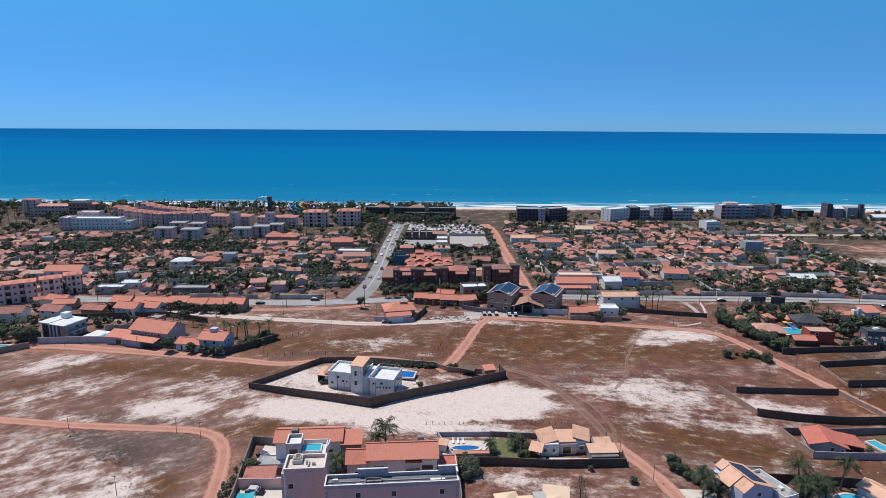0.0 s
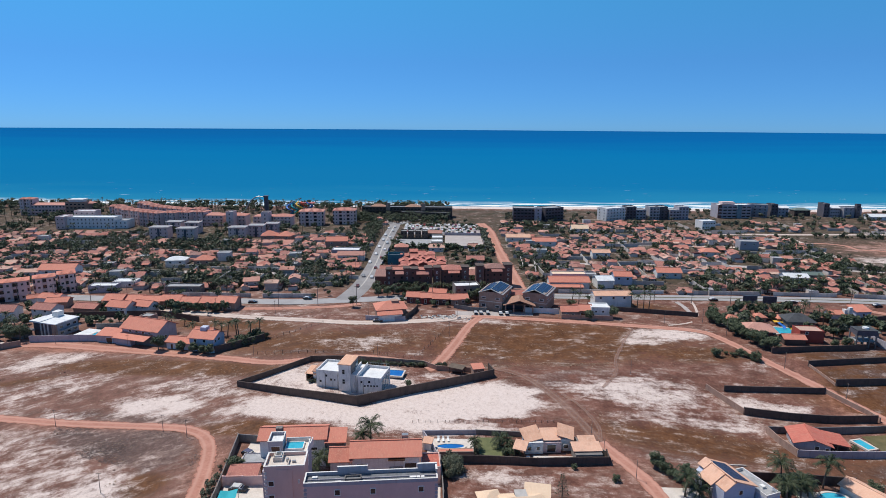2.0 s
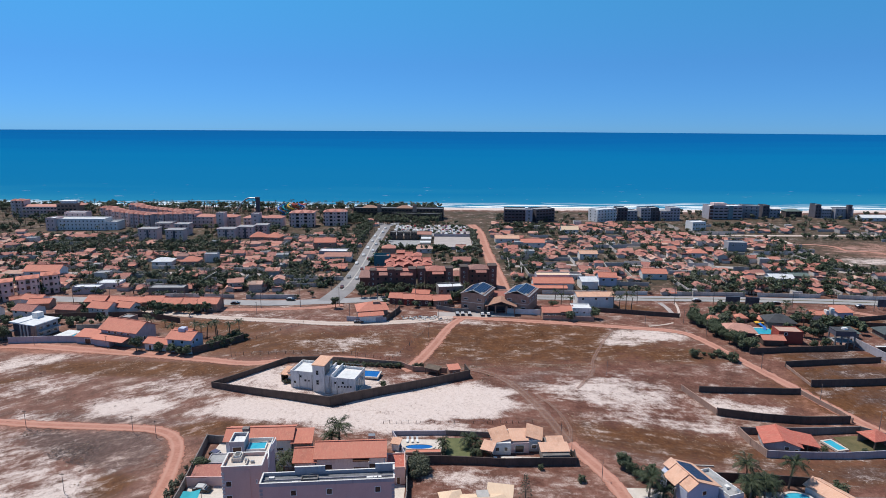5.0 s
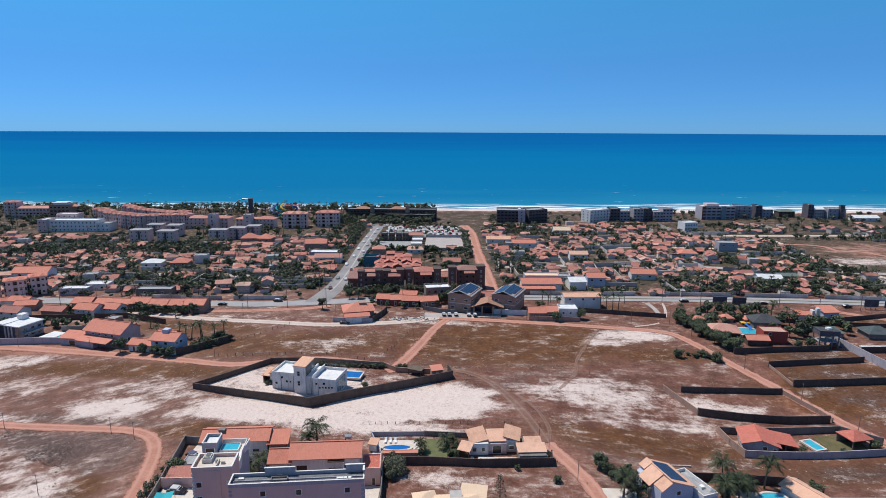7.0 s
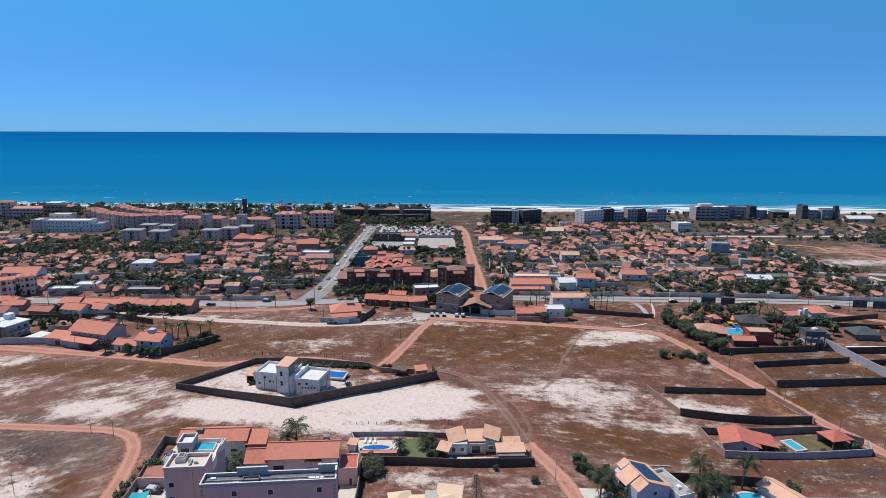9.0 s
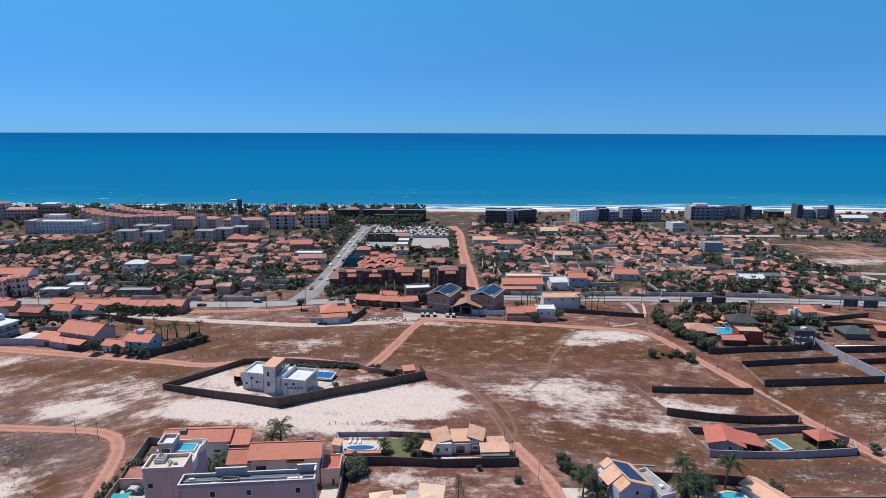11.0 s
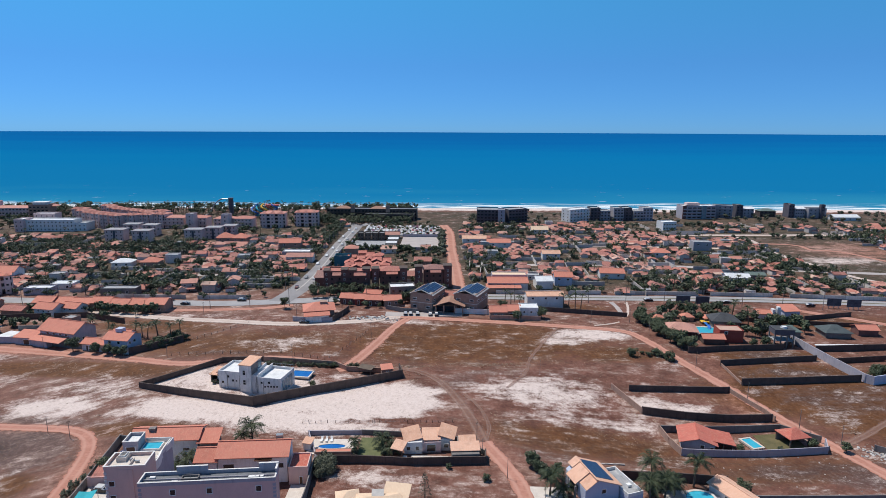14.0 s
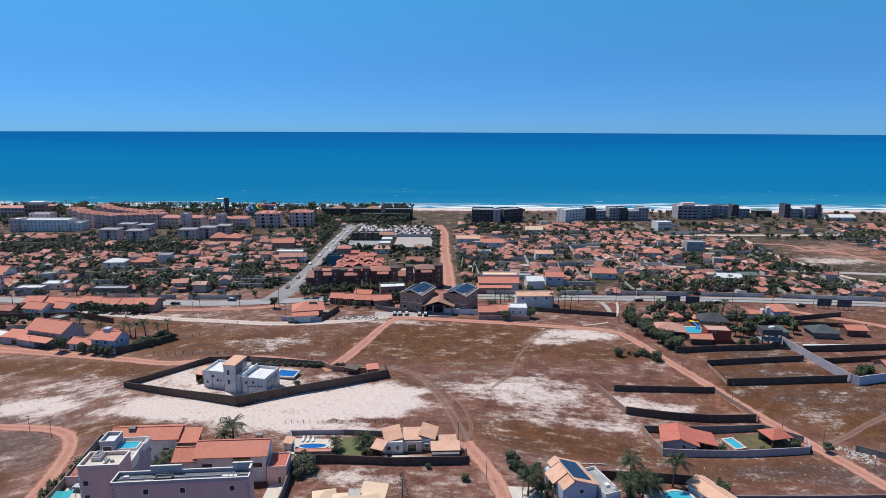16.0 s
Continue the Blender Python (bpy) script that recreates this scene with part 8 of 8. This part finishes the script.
for _ in range(4200):
    yy = rng.uniform(289, 508)
    xx = rng.uniform(-0.8 * yy, 0.8 * yy + 60)
    wild = noise.noise((xx * 0.03, yy * 0.04, 8.1))
    if free(xx, yy, 1.2) and wild > (-0.35 if xx < -45 else 0.1):
        k = rng.randrange(4)
        planted(("scrub", k), lambda: build_scrub(k), xx, yy, rng.uniform(0, 360), rng.uniform(0.6, 1.5))

# trees and palms round the flats, along the avenue and the coast
for _ in range(330):
    xx, yy = rng.uniform(-440, -50), rng.uniform(436, 540)
    if not (-312 < xx < -245 and 448 < yy < 485 or -260 < xx < -60 and 470 < yy < 512 or -400 < xx < -320 and 525 < yy < 556):
        (palm if rng.random() < 0.35 else tree)(xx, yy, rng.choice((5, 6, 7)))
for _ in range(330):
    xx = rng.uniform(-480, 6)
    tree(xx, rng.uniform(556, 604), rng.choice((5, 6)), s=rng.uniform(0.8, 1.3))
for _ in range(900):
    xx = rng.uniform(-480, 6)
    palm(xx, rng.uniform(546, 606) - (10 if xx < -350 else 0), rng.choice((7, 8, 9)), s=rng.uniform(0.6, 0.85))
for _ in range(150):
    palm(rng.uniform(-78, 8), rng.uniform(496, 540), rng.choice((6, 7, 8)), s=rng.uniform(0.55, 0.9))
for _ in range(300):
    tree(rng.uniform(-96, 6), rng.uniform(498, 545), rng.choice((4, 5)), s=rng.uniform(0.6, 1.0))
for _ in range(70):
    tree(rng.uniform(-29, 30), rng.uniform(446, 500), rng.choice((4, 5)), s=rng.uniform(0.4, 0.7))
for _ in range(36):
    tree(rng.uniform(-30, 33), rng.uniform(382, 391), rng.choice((4, 5, 6)), s=rng.uniform(0.7, 1.0))
for _ in range(60):
    (palm if rng.random() < 0.4 else tree)(rng.uniform(2, 34), rng.uniform(322, 384), rng.choice((4, 5)), s=rng.uniform(0.5, 0.9))
for _ in range(40):
    (palm if rng.random() < 0.5 else tree)(rng.uniform(2, 35), rng.uniform(302, 322), rng.choice((4, 5)), s=rng.uniform(0.6, 0.9))
for _ in range(26):
    tree(rng.uniform(-34, -28), rng.uniform(294, 440), rng.choice((4, 5)), s=rng.uniform(0.5, 0.9))
for _ in range(70):
    tree(-49 - abs(rng.gauss(0, 3)), rng.uniform(292, 500), rng.choice((4, 5)), s=rng.uniform(0.5, 0.9))
for _ in range(30):
    palm(rng.uniform(-30, 36), rng.uniform(280, 286), rng.choice((4, 5)))
for k in range(26):
    tree(33.4 + rng.uniform(-2, 1), 372 + 3.4 * k, 5, 2.6, False, True, 0.9)
for _ in range(170):
    xx = rng.uniform(45, 470)
    tree(xx, rng.uniform(515, 582), rng.choice((4, 5)), 2.6, False, True, 0.8)
for _ in range(26):
    (palm if rng.random() < 0.4 else tree)(rng.uniform(150, 215), rng.uniform(286, 300), 6)
for _ in range(36):
    tree(rng.uniform(188, 250), rng.uniform(322, 372), rng.choice((5, 6)), 3.4, False, False, 0.85)
for _ in range(20):
    (palm if rng.random() < 0.6 else tree)(rng.uniform(-230, -60), rng.uniform(279, 288), rng.choice((5, 6)))


def build_far_car():
    o = tagged(new("car"), "small car in the distant car park", "car", "parked cars")
    bm = bmesh.new()
    extrude_x(bm, [(-2.05, 0.25), (-2.1, 0.72), (-1.15, 0.9), (-0.45, 1.42), (1.2, 1.45), (1.9, 0.92), (2.05, 0.6), (2.0, 0.25)], -0.85, 0.85)
    part("body", bm, CAR, o)
    part("window", boxes((-0.87, 0.87, -0.6, 1.3, 0.95, 1.3)), GLASS, o)
    return o


for j in range(7):
    for i in range(20):
        if rng.random() < 0.72 and abs(i - 9.5 + rng.uniform(-2, 2)) > 0.8:
            planted(("farcar",), build_far_car, -28 + 2.9 * i + rng.uniform(-0.3, 0.3), 447 + 6.6 * j + rng.uniform(-0.6, 0.6), rng.choice((0, 180)) + rng.uniform(-4, 4), z=0.16)
for k in range(16):
    planted(("farcar",), build_far_car, -41.6 + (4.8 if k % 2 else 0) + rng.uniform(-0.6, 0.6), 294 + 12.4 * k + rng.uniform(-5, 5), 180 if k % 2 else 0, 0.88, z=0.18)
for xx in (-190, -128, -96, -86, -62, 74, 132, 168, 205):
    yy = np.interp(xx, (-230, -160, -105, -70, -38, 17, 59, 115, 167, 209), (273, 269, 267, 265.5, 270, 279.5, 278.5, 277, 272, 267))
    car(xx, yy + rng.choice((-3, 3)), 92, z=0.14)

for _ in range(120):
    xx = rng.uniform(-240, 260)
    yy = np.interp(xx, (-230, -160, -105, -70, -38, 17, 59, 115, 167, 209, 300), (279, 275, 273, 272, 276, 286, 285, 284, 283, 280, 270)) + rng.uniform(0, 4)
    if not -48 < xx < 52:
        (palm if rng.random() < 0.25 else tree)(xx, float(yy), rng.choice((4, 5)), s=rng.uniform(0.45, 0.8))
for a, b in (((60, 284.5), (92, 284.0)), ((96, 284.0), (112, 283.6)), ((124, 283.4), (160, 282.4)), ((166, 282.0), (196, 280.4)), ((204, 279.4), (250, 274)), ((-60, 273.4), (-84, 272.6)), ((-90, 273.0), (-130, 274.6))):
    wall_run("pale plot wall along the highway", [a, b], 2.0, 0.22, TOWN, False)

# ---- poles ----
for x, y, t in ((-103.0, 147.4, 0), (-72.5, 145.0, 4), (-65.0, 142.4, 40), (-74, 118, 0), (-142.9, 209.2, 0), (-114.2, 206.4, 0), (-65.2, 199.0, 0), (-21, 201, 0), (-46.8, 122.0, 80), (42.5, 144.3, 70), (43.4, 135.2, 70), (48.7, 125.8, 80), (66.3, 187.4, 70), (55.6, 114, 80)):
    pole(x, y, t, 0.58)
for x, y, t in ((-98, 250, 80), (-71, 247, 80), (-30, 245, 80), (-10, 244, 80), (8.6, 243, 80), (52.6, 244, 0), (66, 239.6, 0), (96, 238, 0), (116, 224.6, 60), (113, 240, 60), (121.6, 193, 70), (128.6, 171, 70), (134.4, 153.4, 70), (139.6, 143.4, 70), (143.6, 130, 70), (5, 222, 70)):
    pole(x, y, t, 0.72)
for k in range(26):
    x = -230 + 17.5 * k
    pole(x, float(np.interp(x, (-230, -160, -105, -70, -38, 17, 59, 115, 167, 209), (265, 261, 259, 258, 262, 271, 270, 269, 264, 259))), 5, 1.05)
for k in range(14):
    pole(-46.5 + 0.2 * k, 290 + 14 * k, 90, 1.0)

# ---- plants near the camera's side ----
palm(-16.0, 139.8, 5, True, s=1.15), palm(-17.6, 138.8, 4, True, s=0.8)
palm(-26.4, 124.4, 6, True, s=0.9), palm(-27.6, 123.0, 5, True, s=0.8)
tree(-46.4, 126.6, 5, 2.2, True, s=0.85), bush(-45.6, 129.0, 0.7), tree(4.2, 127.4, 4, 2.6, True, True, 0.75), bush(4.6, 129.4, 1.3, True), bush(6.2, 128.6, 1.2, True), bush(6.4, 126.6, 1.0, True), bush(4.6, 125.0, 0.9, True)
for px, py, s in ((-49.6, 123, 0.55), (-49.8, 119.6, 0.75), (-49.6, 116.4, 0.7), (-48.8, 112.5, 0.8), (-50.6, 127.6, 0.35)):
    planted(("shrub", 0), lambda: build_tree(5, 3.6, 2.2, 10, 34, 0.34, LEAF_DULL, "sparse dull green roadside shrub", 0.15), px, py, random.uniform(0, 360), s)
palm(10.8, 138.0, 5, True, s=0.55), palm(11.4, 136.6, 4, True, s=0.5), palm(17.6, 139.4, 3, True, s=0.85), palm(19.6, 138.4, 3, True, s=0.7), bush(11.0, 135.6, 0.6, True), palm(20.4, 136.0, 2, True, s=0.7), bush(18.6, 135.4, 0.6), bush(34.8, 129.6, 0.45)
bush(43.6, 124.6, 0.6)
bush(56.6, 129.8, 1.1), bush(57.8, 127.6, 0.9), tree(55.4, 131.4, 4, 1.8, True, False, 1.0), bush(58.6, 125.6, 0.7)
palm(57.6, 119.2, 5, True), palm(60.6, 118.6, 3, True, s=0.8), tree(61.0, 127.0, 6, 1.5, True, s=0.8), palm(60.0, 124.0, 5, True, s=0.7)
palm(82.8, 125.4, 6, True), palm(83.4, 118.6, 5, True), palm(86.6, 121.0, 4, True, s=0.8), palm(92.6, 125.0, 7, True), palm(79.6, 117.6, 5, True), bush(84, 122.8, 0.9, True), bush(88, 124.6, 0.9), bush(81, 120.4, 1.0), bush(103.0, 122.4, 1.1), palm(85.4, 124.4, 4, True, s=0.8)


def build_conifer():
    o = tagged(new("tree"), "slender tiered conifer with bare branches", "tree", "trees")
    r = random.Random(9)
    bm, cr = bmesh.new(), bmesh.new()
    limb(bm, (0, 0, -0.4), (0, 0, 6.4), 0.14, 0.03)
    for k in range(10):
        z, L = 0.9 + 0.55 * k, 1.5 - 0.13 * k
        for j in range(7):
            a = j * 0.9 + k * 0.5
            e = (math.cos(a) * L, math.sin(a) * L, z + 0.15)
            limb(bm, (0, 0, z), e, 0.03, 0.015, 4)
            leafy(cr, e, 0.22, 4, 0.16, r)
    part("trunk", bm, BARK, o)
    part("crown", cr, LEAF_DULL, o)
    return o


planted("conifer", build_conifer, 29.4, 117.2)


# ---- small ground cover ----
def dry_tufts(name, label, count, seed, where, mat, size, area=(-150, 190, 108, 256)):
    r = np.random.default_rng(seed)
    verts, faces = [], []
    while len(faces) < count * 3:
        x, y = r.uniform(area[0], area[1]), r.uniform(area[2], area[3])
        k = where(x, y)
        if noise.noise((x * 0.06, y * 0.09, seed)) + 0.35 * noise.noise((x * 0.4, y * 0.4, seed)) < k:
            continue
        z = float(land(x, y)) - 0.05
        s = size * r.uniform(0.5, 1.5)
        for _ in range(3):
            a = r.uniform(0, 6.28)
            dx, dy = math.cos(a) * s, math.sin(a) * s
            ox, oy = r.uniform(-s, s), r.uniform(-s, s)
            b = len(verts)
            verts += [(x + ox - dx * 0.5, y + oy - dy * 0.5, z), (x + ox + dx * 0.5, y + oy + dy * 0.5, z), (x + ox + dx * 0.4 - dy * 0.9, y + oy + dy * 0.4 + dx * 0.9, z + s * 0.5), (x + ox - dx * 0.4 - dy * 0.9, y + oy - dy * 0.4 + dx * 0.9, z + s * 0.55)]
            faces.append((b, b + 1, b + 2, b + 3))
    me = bpy.data.meshes.new(name)
    me.from_pydata(verts, [], faces)
    me.materials.append(mat)
    tagged(new(name, me), label, "grass", kind="stuff")


OFF = [(-48, 4, 96, 146), (4, 46, 128, 147), (44, 56, 95, 145), (53, 104, 108, 128), (94, 137, 139, 156), (-60, 20, 163, 196), (-60, -50, 100, 146), (-180, -66, 199, 256), (116, 172, 206, 256), (8, 78, 240, 256), (-34, 4, 234, 256), (118, 146, 100, 230), (-130, -56, 144, 151)]


def open_field(x, y):
    if any(a < x < b and c < y < d for a, b, c, d in OFF):
        return 9.0
    sandy = abs(x + 5) < 45 and 146 < y < 170
    return 0.30 if sandy else -0.05


dry_tufts("dry_grass", "tufts of dry brown grass scattered over the field", 9000, 3, lambda x, y: open_field(x, y) + 0.12, DRYGRASS, 0.15)
dry_tufts("low_scrub", "dark low scrub scattered over the field", 500, 8, lambda x, y: open_field(x, y) + 0.2, DRYGRASS, 0.3)


SCRUB = foliage("dark_dry_scrub", (0.075, 0.052, 0.048), (0.13, 0.095, 0.088), (0.27, 0.21, 0.195))
dry_tufts("dark_scrub", "dark dry scrub on the burnt field", 6000, 21, lambda x, y: 2.2 * (((x + 80) / 21) ** 2 + ((y - 138.5 + 0.3 * (x + 80)) / 8.5) ** 2) - 2.3, SCRUB, 0.13, (-103, -58, 124, 149))
dry_tufts("straw_grass", "pale straw grass along the yard wall", 1500, 23, lambda x, y: 0.5 * abs(y - 195) - 0.7, DRYGRASS, 0.16, (-2, 62, 192, 198))
dry_tufts("straw_grass", "dry brown grass on the empty plots", 700, 24, lambda x, y: -0.3, SCRUB, 0.13, (133, 168, 183, 206))


def rubble(name, label, x, y, rx, ry, n, seed, size=0.5):
    r = random.Random(seed)
    bm = bmesh.new()
    for _ in range(n):
        px, py = x + r.gauss(0, rx), y + r.gauss(0, ry)
        s = size * r.uniform(0.4, 1.4)
        m = pose(px, py, float(land(px, py)) + s * 0.2, r.uniform(-30, 30), r.uniform(-30, 30), r.uniform(0, 360))
        box(bm, -s, s, -s * 0.6, s * 0.6, -s * 0.5, s * 0.5, m=m)
    tagged(new(name, mesh_of(name, bm, RUBBLE)), label, "rubble", kind="stuff")


rubble("rubble", "pale builders' rubble heaped beside the red road", 146.4, 138.4, 1.6, 1.8, 70, 2, 0.3)
rubble("rubble", "pale rubble by the road junction", 3.0, 244.6, 5, 1.2, 50, 3, 0.6)
rubble("rubble", "scattered stones at the edge of the lane", -84, 211, 3, 1.5, 20, 4, 0.4)
rubble("rubble", "scattered stones on the sand", 118, 128, 12, 5, 40, 5, 0.14)


def post_fence(label, pts, gap, height):
    """A line of thin posts along points of the plan, joined by two wires."""
    o = thing("post_fence", label, "fence", pts[0][0], pts[0][1])
    inv = o.matrix_world.inverted()
    wire = bmesh.new()
    for (ax, ay), (bx, by) in zip(pts, pts[1:]):
        n = max(1, round(math.hypot(bx - ax, by - ay) / gap))
        last = None
        for k in range(n + 1):
            px, py = ax + (bx - ax) * k / n + random.uniform(-0.3, 0.3), ay + (by - ay) * k / n + random.uniform(-0.2, 0.2)
            z, h = float(land(px, py)), height * random.uniform(0.75, 1.1)
            bm = bmesh.new()
            box(bm, -0.06, 0.06, -0.06, 0.06, -0.3, h, m=inv @ pose(px, py, z, random.uniform(-5, 5), random.uniform(-5, 5)))
            part("post", bm, WOOD, o)
            top = inv @ Vector((px, py, z + h * 0.9))
            if last:
                for dz in (0, -0.4 * height):
                    limb(wire, last + Vector((0, 0, dz)), top + Vector((0, 0, dz)), 0.012, 0.012, 4)
            last = top
    part("wire", wire, METAL, o, "thin fence wires")


post_fence("row of thin fence posts on the sand", [(-6, 151.5), (14, 152.2), (36, 153.0)], 1.8, 0.9)
post_fence("weathered post fence beside the red dirt road", [(-8.5, 199), (-2, 214), (5, 234)], 2.6, 1.3)
post_fence("weathered post fence along the grass field", [(-64, 200.5), (-44, 203), (-26, 204.5), (-9, 199.5)], 2.8, 1.3)
post_fence("weathered post fence below the hedge", [(-64, 216), (-48, 236)], 2.8, 1.3)
finish_groves()
print("houses", count, "objects", len(bpy.data.objects), "triangles", sum(len(o.data.polygons) * 2 for o in bpy.data.objects if o.type == "MESH"))
